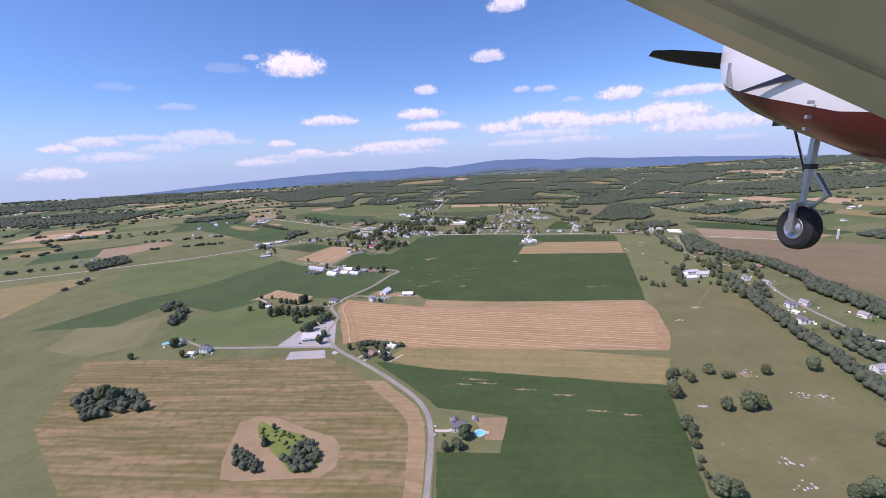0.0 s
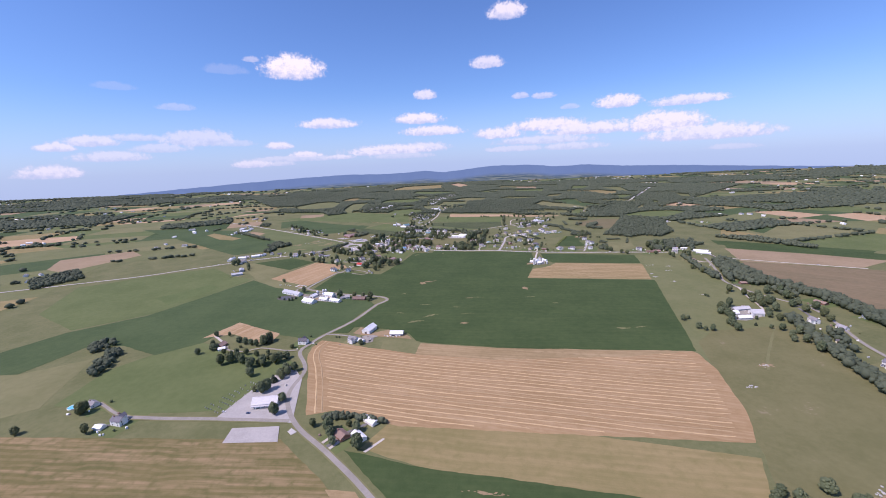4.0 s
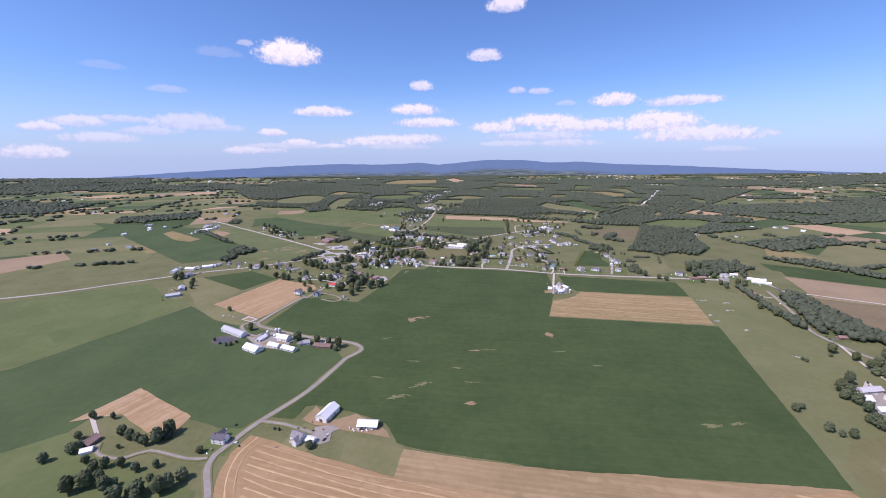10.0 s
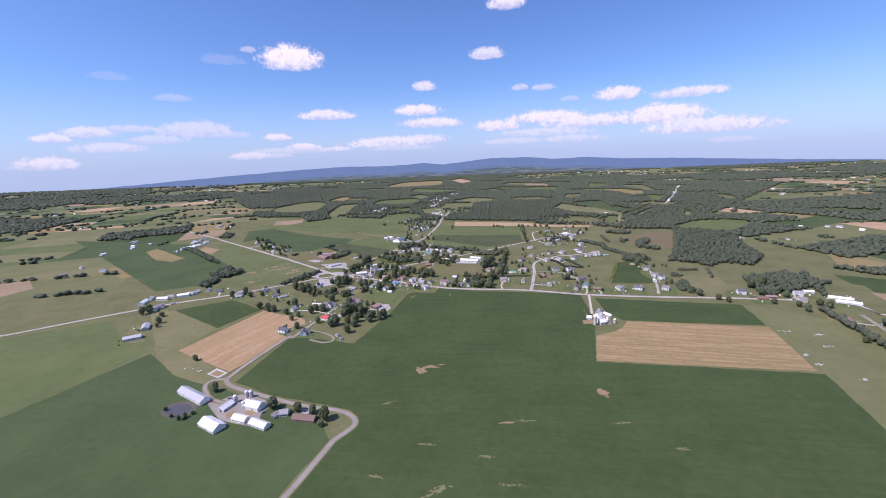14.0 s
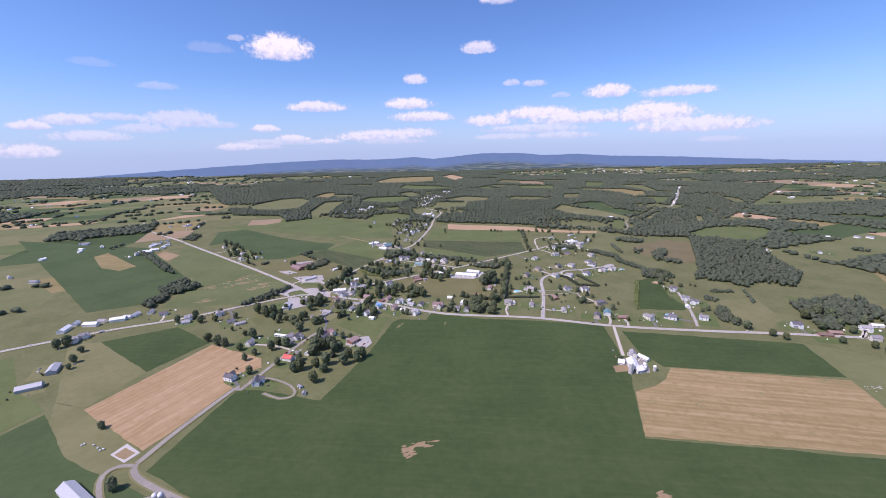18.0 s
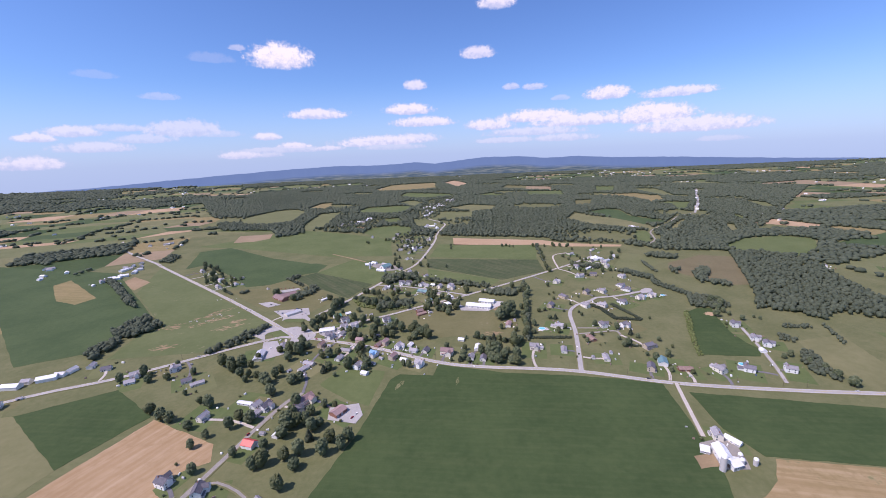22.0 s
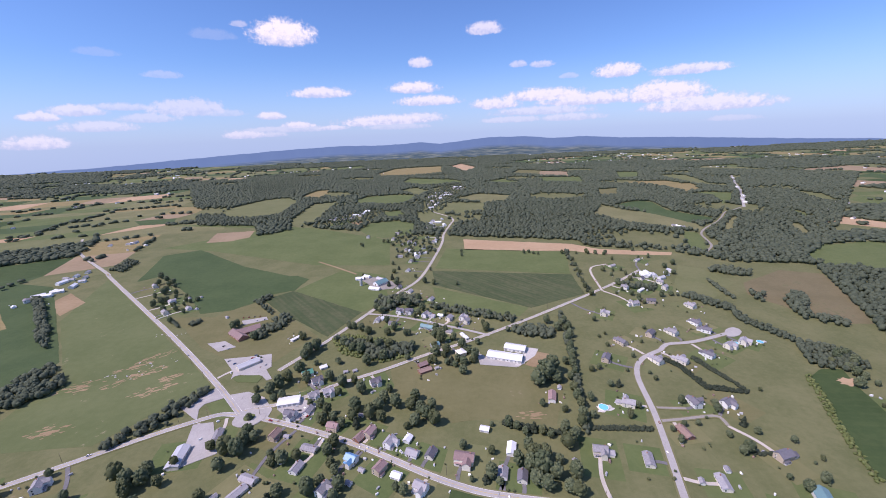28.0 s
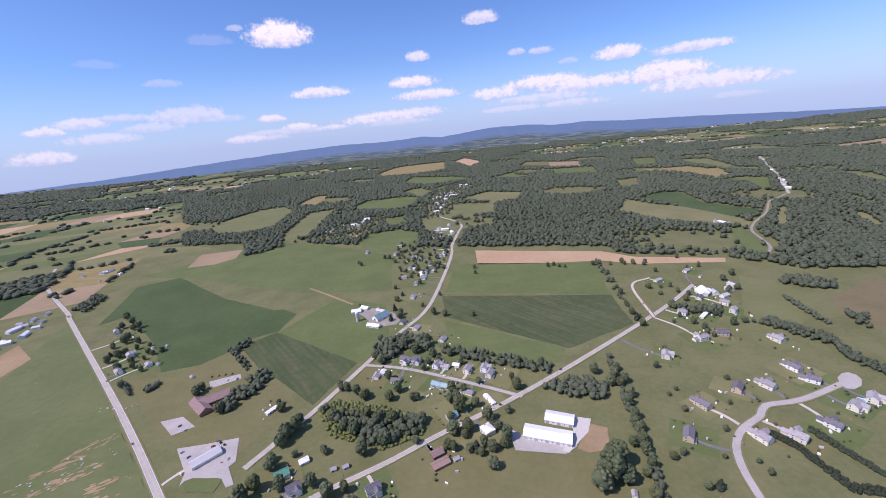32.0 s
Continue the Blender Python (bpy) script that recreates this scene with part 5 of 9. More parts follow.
def graveyard(x, y, turn):
    """Rows of pale stones beside the church."""
    r = random.Random(5)
    m = pose(x, y, 0, 0, 0, turn)
    me = None
    for i in range(9):
        for j in range(6):
            if r.random() < 0.2:
                continue
            p = m @ Vector((-28 + 7 * i + r.uniform(-0.5, 0.5), -8 + 4.5 * j, 0.08))
            if me is None:
                v, f = joined(box(-0.7, -0.25, 0, 0.7, 0.25, 0.25), box(-0.55, -0.12, 0.25, 0.55, 0.12, 1.15))
                me = bpy.data.meshes.new("gravestone")
                me.from_pydata(v, [], f)
                me.materials.append(MATS["stone"])
            ob = tagged(new("gravestone", me), "pale grey gravestone standing in grass", "gravestone", group="gravestones")
            ob.matrix_basis = pose(p.x, p.y, 0.08, 0, 0, turn + r.uniform(-8, 8))


def hay_bale(x, y, turn):
    """A round bale wrapped in white film, lying on its side."""
    m = pose(x, y, 0.36, 0, 0, turn)
    if "bale" in BUILT:
        return copy_thing(BUILT["bale"], m)
    top = tagged(new("hay_bale"), "round hay bale wrapped in white plastic film", "hay bale", group="hay bales")
    v, f = lathe([(0.05, -0.75), (0.7, -0.75), (0.8, -0.66), (0.8, 0.66), (0.7, 0.75), (0.05, 0.75)], 14)
    part("wrap", [(a, c, b + 0.8) for a, b, c in v], f, "trim_white", top)
    top.matrix_basis = m
    BUILT["bale"] = top


def utility_pole(x, y, turn):
    m = pose(x, y, 0, 0, 0, turn)
    if "pole" in BUILT:
        return copy_thing(BUILT["pole"], m)
    top = tagged(new("utility_pole"), "weathered wooden utility pole beside the road", "utility pole", group="utility poles")
    part("post", *lathe([(0.17, 0), (0.12, 10.5), (0.01, 10.55)], 8), "bark", top)
    part("crossarm", *box(-1.2, -0.07, 9.5, 1.2, 0.07, 9.65), "bark", top)
    part("insulator", *joined(*[box(u - 0.05, -0.05, 9.65, u + 0.05, 0.05, 9.85) for u in (-1.1, -0.5, 0.5, 1.1)]), "stone", top)
    top.matrix_basis = m
    BUILT["pole"] = top


OUTCROPS = []


def outcrop(x, y, reach):
    OUTCROPS.append((x, y, reach))


def hamlet(count, corners):
    """Far houses, small and pale, along a distant road."""
    r = random.Random(int(abs(corners[0][0])))
    (ax, ay), (bx, by), (cx, cy), (dx, dy) = corners
    for i in range(count):
        u, v = (i + r.uniform(0.2, 0.8)) / count, r.random()
        x = (ax * (1 - u) + bx * u) * (1 - v) + (dx * (1 - u) + cx * u) * v
        y = (ay * (1 - u) + by * u) * (1 - v) + (dy * (1 - u) + cy * u) * v
        house(r.choice(["far_white", "far_grey", "far_grey", "far_barn"]), round(x, 1), round(y, 1), r.choice([0, 20, 80, 100]))


# ---- the village, the farms and their buildings ----
house("store", -260.1, 1500.9, 223)
house("gable_d", -154.1, 1451.3, 32)
house("barn_green", -170.9, 1468.6, 30)
house("gable_d", -80.7, 1442.0, 27)
house("shed", -111.3, 1471.6, 27)
house("shed", -122.7, 1470.1, 21)
house("flat_store", -176.9, 1414.5, 9)
house("gable_d", -167.2, 1390.7, 342)
house("gable_w", -150.5, 1422.3, 29)
house("gable_w", -134.4, 1427.1, 29)
house("cape_g", -149.8, 1396.6, 74)
house("gable_t", -173.3, 1360.0, 69)
house("shed", -160.9, 1359.0, 342)
house("ranch_g", -132.7, 1340.1, 339)
house("cape_g", -138.0, 1316.7, 70)
house("ranch_g", -177.8, 1307.4, 336)
house("ranch_g", -181.6, 1293.8, 57)
house("gable_w", -107.2, 1290.4, 64)
house("shed", -86.7, 1296.9, 331)
house("gable_r", -115.7, 1367.2, 341)
house("gable_r", -75.9, 1355.8, 62)
house("cape_r", -85.5, 1351.1, 56)
house("shed", -89.0, 1384.8, 342)
house("gable_b", -88.7, 1322.0, 331)
house("shed", -77.4, 1310.1, 329)
house("gable_r", -60.9, 1309.4, 56)
house("garage", -45.0, 1301.4, 334)
house("gable_w", -23.1, 1286.3, 330)
house("gable_w", -54.4, 1340.2, 63)
house("garage", -36.8, 1344.8, 64)
house("cape_g", -31.7, 1326.2, 333)
house("cape_d", -14.0, 1324.1, 65)
house("cape_r", -23.3, 1475.8, 28)
house("big_r", 16.9, 1314.9, 344)
house("garage", 41.2, 1352.3, 340)
house("cape_g", 49.3, 1296.5, 75)
house("garage_long", 62.5, 1323.5, 75)
house("cape_d", 65.8, 1291.6, 74)
house("barn_r", 124.0, 1396.1, 72)
house("shed", 137.7, 1412.4, 73)
house("shed", 116.9, 1304.3, 83)
house("new_e", 144.0, 1314.1, 345)
house("ranch_g", 183.1, 1301.0, 74)
house("new_e", 201.9, 1376.4, 155)
house("new_f", 216.1, 1465.0, 55)
house("new_f", 255.3, 1502.9, 112)
house("new_e", 277.8, 1453.4, 110)
house("new_f", 305.9, 1521.7, 44)
house("new_e", 308.4, 1450.3, 123)
house("new_d", 350.1, 1459.4, 117)
house("new_e", 391.4, 1479.2, 26)
house("new_e", 417.2, 1487.0, 40)
house("new_e", 339.1, 1521.4, 114)
house("new_d", 390.2, 1522.5, 134)
house("new_d", 271.9, 1370.1, 92)
house("new_d", 304.1, 1367.2, 24)
house("brick_b", 235.8, 1331.1, 95)
house("shed", 244.3, 1285.5, 77)
house("ranch_g", 231.3, 1272.6, 77)
house("shed", 214.8, 1275.5, 73)
house("shed", -363.3, 1657.6, 137)
house("mobile", -216.2, 1568.1, 55)
house("gable_g", -488.2, 1688.0, 140)
house("gable_w", -505.2, 1735.6, 137)
house("cape_g", -454.5, 1703.6, 134)
house("gable_g", -598.4, 1831.6, 132)
house("shed", -438.9, 1701.8, 140)
house("shed", -483.3, 1757.0, 141)
house("cape_d", -561.3, 1811.0, 132)
house("shed", -461.3, 1758.9, 140)
house("garage", -154.7, 1483.6, 30)
house("cape_g", -98.5, 1614.4, 75)
house("garage", -91.7, 1620.4, 67)
house("cape_d", -72.5, 1599.6, 343)
house("gable_d", -62.7, 1643.1, 337)
house("gable_d", -47.0, 1639.7, 344)
house("gable_w", -19.7, 1623.2, 59)
house("cape_g", -9.3, 1619.7, 335)
house("garage", 5.7, 1620.4, 336)
house("gable_g", 19.2, 1606.1, 61)
house("gable_w", 41.0, 1605.3, 66)
house("gable_g", 46.1, 1592.0, 59)
house("cape_teal", -21.1, 1583.6, 327)
house("cape_teal", -10.9, 1578.3, 332)
house("ranch_g", 14.5, 1563.7, 326)
house("mobile", 38.4, 1545.9, 114)
house("cape_teal", -5.9, 1525.1, 26)
house("hip_w", 29.3, 1498.1, 118)
house("brick_b", -20.2, 1463.0, 26)
house("shed", -4.9, 1467.3, 25)
house("cape_g", -50.1, 1732.6, 65)
house("cape_g", -9.7, 1689.7, 60)
house("new_e", 269.3, 1594.0, 59)
house("new_e", 336.0, 1623.8, 190)
house("new_f", 367.3, 1629.9, 161)
house("new_e", 420.6, 1603.1, 104)
house("new_d", 389.9, 1545.2, 107)
house("cape_d", 408.9, 1738.3, 39)
house("flat_store", 430.0, 1755.5, 39)
house("gable_w", 353.7, 1695.0, 128)
house("mobile", 377.9, 1682.6, 39)
house("gable_g", 430.2, 1712.0, 132)
house("gable_g", 425.2, 1686.8, 38)
house("ranch_g", 458.8, 1852.1, 37)
house("shed", 463.8, 1819.5, 40)
house("ranch_g", 387.6, 1822.2, 28)
house("gable_g", -114.8, 2137.2, 80)
house("gable_w", -66.9, 2091.5, 87)
house("ranch_g", -15.3, 2146.2, 82)
house("cape_d", -83.2, 2080.3, 82)
house("cape_g", -25.8, 2034.5, 77)
house("ranch_g", -39.1, 1952.1, 76)
house("ranch_g", -55.4, 1925.4, 78)
house("cape_g", -59.5, 1855.8, 73)
house("gable_g", -193.2, 2177.4, 83)
house("cape_g", -25.3, 2304.5, 82)
house("gable_w", 1.9, 2360.2, 76)
house("garage", 8.5, 2089.4, 83)
house("shed", -144.6, 1828.2, 61)
house("garage", -157.1, 1822.4, 63)
house("shed", -123.3, 1822.4, 60)
house("cape_d", -73.0, 1757.5, 63)
house("gable_w", -410.9, 1303.0, 32)
house("cape_g", -407.0, 1286.8, 24)
house("gable_w", -365.5, 1312.9, 115)
house("cape_d", -330.5, 1281.3, 31)
house("ranch_g", -312.7, 1273.4, 34)
house("store", -258.0, 1338.5, 97)
house("ranch_g", -234.0, 1366.5, 99)
house("mobile", -229.2, 1221.4, 162)
house("cape_g", -214.5, 1216.0, 69)
house("gable_d", -201.0, 1210.0, 70)
house("big_r", -157.9, 1219.3, 54)
house("shop", -114.1, 1192.8, 54)
house("shed", -187.7, 1165.4, 162)
house("garage", -171.0, 1161.5, 69)
house("barn_red", -194.3, 1149.1, 160)
house("shed", -184.5, 1149.5, 74)
house("gable_d", -160.8, 1198.6, 141)
house("shed", -200.7, 1291.4, 56)
house("garage", -95.7, 1272.4, 334)
house("gable_d", -251.9, 1105.2, 157)
house("gable_d", -214.8, 1092.6, 100)
house("shed", -159.2, 1080.6, 319)
house("shed", -150.5, 1066.5, 280)
house("barn_grey", -490.9, 1105.9, 27)
house("barn_grey", -499.2, 1148.0, 117)
house("gable_w", -543.0, 1233.4, 32)
house("gable_w", -537.4, 1246.5, 28)
house("shed", -526.0, 1264.2, 32)
house("cape_d", -467.7, 1327.8, 18)
house("ranch_g", -208.9, 1199.5, 70)
house("gable_g", -265.8, 1198.2, 73)
house("gable_d", -197.8, 691.9, 168)
house("gable_w", -124.6, 690.3, 335)
house("garage", -112.3, 687.6, 333)
house("garage", -313.3, 684.2, 203)
house("cape_b", -95.0, 479.0, 134)
house("garage_long", -78.0, 476.0, 131)
house("garage_long", -70.0, 498.5, 137)
house("gable_d", 9.3, 321.0, 181)
house("shed", 5.2, 333.6, 192)
house("gable_d", -335.0, 519.0, 164)
house("garage", -350.0, 512.5, 170)
house("cape_g", -392.0, 556.0, 150)
house("shed", 25.3, 332.4, 91)
house("green_house", 693.9, 1128.0, 324)
house("green_house", 687.8, 1108.5, 324)
house("brick_b", 570.6, 1145.0, 346)
house("gable_g", 623.5, 1124.9, 346)
house("brick_b", 618.3, 1041.7, 235)
house("gable_w", 650.4, 987.4, 240)
house("brick_b", 599.3, 860.9, 352)
house("gable_w", 556.1, 674.3, 270)
house("gable_w", 646.4, 680.4, 280)
house("gable_d", 523.1, 545.5, 279)
house("garage", 509.3, 521.2, 280)
house("cape_g", 573.6, 649.3, 274)
house("brick_b", 635.9, 744.3, 280)
house("gable_g", 547.5, 549.1, 279)
house("gable_d", 492.2, 491.1, 272)
house("cape_d", 530.8, 607.2, 278)
house("mobile", 517.6, 423.9, 8)
house("gable_w", 459.5, 368.8, 7)
house("gable_g", 581.0, 495.3, 275)
house("gable_d", 557.0, 1176.8, 345)
house("brick_b", 590.2, 1150.2, 346)
house("gable_w", 643.5, 1155.6, 344)
house("garage_long", 672.6, 1164.7, 343)
house("cape_g", 990.4, 1560.1, 230)
house("cape_g", 886.6, 1603.2, 227)
house("brick_b", 970.5, 2018.5, 244)
house("gable_g", 1341.6, 2409.4, 231)
house("gable_w", -815.8, 1779.3, 141)
house("barn_w", -814.5, 1804.5, 228)
house("garage_long", -807.4, 1836.0, 141)
house("garage", -817.1, 1755.0, 140)
house("shed", -892.2, 2165.0, 142)
house("garage_long", -871.5, 2211.9, 139)
house("ranch_g", -780.5, 1762.4, 132)
house("gable_d", 469.4, 1344.8, 71)
house("gable_w", 461.5, 1297.4, 66)
house("new_d", 465.6, 1279.9, 58)
house("garage", 445.9, 1264.4, 67)
house("gable_w", 438.4, 1214.5, 153)
house("new_d", 391.0, 1221.8, 148)
house("new_e", 355.1, 1224.7, 101)
house("brick_b", 315.9, 1233.3, 348)
house("new_f", 274.7, 1239.6, 61)
house("barn_teal", 297.6, 1252.1, 67)
house("new_f", 302.7, 1294.6, 13)
house("gable_g", 268.2, 1114.6, 251)
long_building("barn_long", 493.7, 735.2, 4, 27.1, 9, 5, "roof_pale", "siding_grey")
long_building("barn_long", 469.9, 718.9, -7, 11.1, 11, 6, "metal_white", "siding_white")
long_building("barn_long", 501.1, 712.8, -12, 16.5, 14, 8, "roof_pale", "siding_white")
long_building("barn_long", 472.1, 700.6, -2, 19.5, 9, 5, "metal_white", "siding_grey")
long_building("barn_long", -159.9, 1817.6, 5, 16.9, 10, 5, "metal_white", "siding_white")
long_building("barn_long", -145.8, 1828.4, -32, 15.1, 9, 5, "metal_white", "siding_white")
long_building("barn_long", -120.8, 1755.7, -25, 23.0, 9, 5, "metal_white", "siding_white")
long_building("barn_long", -114.5, 1808.8, -35, 17.2, 8, 5, "roof_pale", "siding_grey")
long_building("barn_long", -112.0, 1786.0, 44, 27.0, 17, 7, "metal_teal", "siding_white")
long_building("church_hall", -191.5, 541.5, 4, 27.0, 15, 7, "roof_pale", "siding_white")
long_building("barn_long", -294.8, 931.7, -33, 49.9, 12, 7, "metal_grey", "siding_white")
long_building("barn_long", -244.6, 907.0, 67, 14.9, 8.5, 5.5, "metal_white", "siding_white")
long_building("barn_long", -212.8, 905.2, -22, 21.6, 12, 8, "metal_white", "siding_white")
long_building("barn_long", -217.5, 883.7, -23, 17.8, 9.5, 5.5, "metal_white", "siding_white")
long_building("barn_long", -243.6, 875.2, -32, 27.1, 14, 6.5, "metal_white", "siding_white")
long_building("barn_long", -193.2, 872.6, -27, 22.4, 9.5, 5.5, "metal_white", "siding_white")
long_building("barn_long", -181.9, 887.6, 46, 8.6, 7, 5, "shingle_grey", "siding_grey")
long_building("ranch_long", -173.4, 889.7, 5, 8.7, 9, 6, "shingle_grey", "siding_white")
long_building("ranch_long", -148.6, 879.2, -13, 25.5, 9.5, 4.5, "shingle_brown", "brick_red")
long_building("barn_long", -105.3, 725.2, 67, 22.7, 13, 8.5, "metal_white", "siding_white")
# open-sided shed: its dark walls stand in for the shade under the roof
long_building("barn_long", -61.1, 706.5, -7, 20.0, 11, 5.5, "metal_white", "shingle_dark")
long_building("ranch_long", -319.6, 696.1, 79, 12.6, 10, 5, "shingle_brown", "brick_red")
long_building("school", -302.5, 1600.9, 33, 35.4, 17, 6, "shingle_rose", "brick_red")
long_building("school", -312.1, 1586.5, -43, 37.1, 15, 6, "shingle_rose", "brick_red")
long_building("warehouse", 87.1, 1483.5, -22, 46.1, 17, 7, "metal_white", "siding_white")
long_building("warehouse", 105.3, 1503.8, -24, 28.2, 15, 7, "metal_white", "siding_white")
long_building("barn_long", 254.8, 1089.8, -105, 19.2, 11, 9, "metal_white", "siding_white")
long_building("barn_long", 256.1, 1078.7, 11, 10.1, 11, 7, "metal_white", "siding_white")
long_building("barn_long", 244.4, 1098.6, -29, 7.0, 9, 5, "metal_white", "siding_white")
long_building("barn_long", 278.6, 1106.7, -64, 14.1, 6.5, 4.5, "metal_white", "siding_white")
silo(-230.2, 926.4, 7.0)
silo(-224.9, 925.6, 8.0)
silo(-224.5, 905.3, 7.0)
silo(-239.0, 917.1, 8.0)
silo(244.2, 1075.0, 14.0)
silo(267.7, 1085.0, 6.0)
silo(265.6, 1079.7, 5.0)
silo(276.6, 1077.8, 6.0)
silo(-151.7, 1781.8, 15.0)
silo(975.6, 922.1, 22.0)
drive(-260.1, 1500.9, -291.4, 1469.4)
drive(-154.1, 1451.3, -144.4, 1435.4)
drive(-170.9, 1468.6, -149.0, 1432.6)
drive(-80.7, 1442.0, -90.8, 1463.3)
drive(-167.2, 1390.7, -172.3, 1377.5)
drive(-134.4, 1427.1, -140.8, 1437.6)
drive(-149.8, 1396.6, -159.0, 1372.4)
drive(-173.3, 1360.0, -167.3, 1375.6)
drive(-132.7, 1340.1, -125.3, 1359.5)
drive(-138.0, 1316.7, -122.1, 1358.3)
drive(-177.8, 1307.4, -153.7, 1370.4)
drive(-181.6, 1293.8, -166.5, 1236.8)
drive(-107.2, 1290.4, -80.4, 1337.9)
drive(-75.9, 1355.8, -84.6, 1340.3)
drive(-88.7, 1322.0, -79.9, 1337.6)
drive(-60.9, 1309.4, -53.4, 1322.7)
drive(-23.1, 1286.3, -14.8, 1300.9)
drive(-54.4, 1340.2, -61.7, 1327.3)
drive(-31.7, 1326.2, -38.5, 1314.2)
drive(-14.0, 1324.1, -24.1, 1306.2)
drive(-23.3, 1475.8, -33.6, 1494.0)
drive(16.9, 1314.9, 8.2, 1289.8)
drive(49.3, 1296.5, 42.9, 1277.8)
drive(62.5, 1323.5, 46.4, 1276.6)
drive(65.8, 1291.6, 61.7, 1271.6)
drive(144.0, 1314.1, 132.2, 1257.1)
drive(183.1, 1301.0, 202.0, 1295.0)
drive(201.9, 1376.4, 224.8, 1370.7)
drive(216.1, 1465.0, 248.6, 1442.2)
drive(255.3, 1502.9, 273.6, 1468.6)
drive(277.8, 1453.4, 270.6, 1466.9)
drive(305.9, 1521.7, 315.1, 1494.9)
drive(308.4, 1450.3, 293.1, 1479.0)
drive(350.1, 1459.4, 347.1, 1497.4)
drive(391.4, 1479.2, 383.6, 1505.9)
drive(417.2, 1487.0, 409.5, 1513.4)
drive(339.1, 1521.4, 341.0, 1496.9)
drive(390.2, 1522.5, 394.1, 1508.9)
drive(271.9, 1370.1, 259.4, 1365.7)
drive(304.1, 1367.2, 283.9, 1348.4)
drive(235.8, 1331.1, 235.2, 1350.3)
drive(231.3, 1272.6, 198.2, 1283.1)
drive(-488.2, 1688.0, -501.1, 1674.4)
drive(-505.2, 1735.6, -533.8, 1705.4)
drive(-454.5, 1703.6, -491.1, 1665.0)
drive(-598.4, 1831.6, -630.8, 1797.4)
drive(-561.3, 1811.0, -601.0, 1769.1)
drive(-98.5, 1614.4, -91.6, 1635.1)
drive(-72.5, 1599.6, -63.7, 1625.7)
drive(-62.7, 1643.1, -68.0, 1627.2)
drive(-47.0, 1639.7, -55.9, 1623.1)
drive(-19.7, 1623.2, -28.3, 1607.7)
drive(-9.3, 1619.7, -18.9, 1602.5)
drive(19.2, 1606.1, 8.6, 1587.1)
drive(41.0, 1605.3, 25.6, 1577.6)
drive(46.1, 1592.0, 34.6, 1572.6)
drive(-21.1, 1583.6, -12.6, 1598.9)
drive(-10.9, 1578.3, -2.5, 1593.3)
drive(14.5, 1563.7, 23.1, 1579.0)
drive(-5.9, 1525.1, 0.7, 1512.2)
drive(29.3, 1498.1, 17.6, 1520.9)
drive(-20.2, 1463.0, -36.7, 1492.2)
drive(-50.1, 1732.6, -67.3, 1742.0)
drive(269.3, 1594.0, 232.9, 1649.6)
drive(336.0, 1623.8, 309.7, 1693.5)
drive(389.9, 1545.2, 399.9, 1510.6)
drive(408.9, 1738.3, 392.0, 1760.2)
drive(430.0, 1755.5, 413.5, 1776.8)
drive(353.7, 1695.0, 336.5, 1717.3)
drive(430.2, 1712.0, 392.6, 1760.7)
drive(458.8, 1852.1, 433.3, 1792.1)
drive(387.6, 1822.2, 378.5, 1837.4)
drive(-15.3, 2146.2, 30.8, 2139.6)
drive(-25.8, 2034.5, 14.9, 2028.6)
drive(-39.1, 1952.1, -0.7, 1943.5)
drive(-55.4, 1925.4, -7.2, 1914.5)
drive(-59.5, 1855.8, -22.3, 1847.4)
drive(1.9, 2360.2, 66.3, 2349.2)
drive(-73.0, 1757.5, -62.1, 1751.5)
drive(-407.0, 1286.8, -419.7, 1309.6)
drive(-365.5, 1312.9, -377.0, 1333.5)
drive(-330.5, 1281.3, -363.8, 1340.9)
drive(-258.0, 1338.5, -266.5, 1390.3)
drive(-234.0, 1366.5, -238.6, 1394.9)
drive(-214.5, 1216.0, -187.1, 1206.6)
drive(-201.0, 1210.0, -187.5, 1205.4)
drive(-157.9, 1219.3, -171.9, 1228.9)
drive(-114.1, 1192.8, -170.3, 1231.2)
drive(-160.8, 1198.6, -182.5, 1213.4)
drive(-251.9, 1105.2, -235.3, 1088.9)
drive(-543.0, 1233.4, -552.8, 1251.1)
drive(-467.7, 1327.8, -454.9, 1294.6)
drive(-208.9, 1199.5, -191.5, 1193.6)
drive(-265.8, 1198.2, -197.8, 1175.1)
drive(-124.6, 690.3, -119.5, 701.5)
drive(-98.4, 483.5, -114.0, 468.4)
drive(-80.7, 483.9, -105.7, 459.8)
drive(-70.0, 498.5, -108.0, 464.0)
drive(9.3, 321.0, -17.1, 321.9)
drive(-350.0, 512.5, -338.0, 528.0)
drive(462.0, 729.4, 512.9, 753.4)
drive(494.1, 728.6, 512.9, 753.4)
drive(693.9, 1128.0, 688.7, 1060.6)
drive(687.8, 1108.5, 688.7, 1060.6)
drive(623.5, 1124.9, 615.3, 1134.5)
drive(618.3, 1041.7, 646.1, 1023.0)
drive(650.4, 987.4, 630.9, 1000.5)
drive(599.3, 860.9, 568.6, 863.1)
drive(556.1, 674.3, 585.1, 730.4)
drive(635.9, 744.3, 584.3, 739.7)
drive(557.0, 1176.8, 550.7, 1149.3)
drive(643.5, 1155.6, 615.3, 1134.5)
drive(672.6, 1164.7, 615.3, 1134.5)
drive(438.4, 1214.5, 427.1, 1220.4)
drive(391.0, 1221.8, 420.0, 1206.8)
drive(355.1, 1224.7, 347.2, 1191.7)
drive(315.9, 1233.3, 308.2, 1201.0)
drive(274.7, 1239.6, 265.2, 1214.3)
drive(297.6, 1252.1, 281.2, 1208.3)
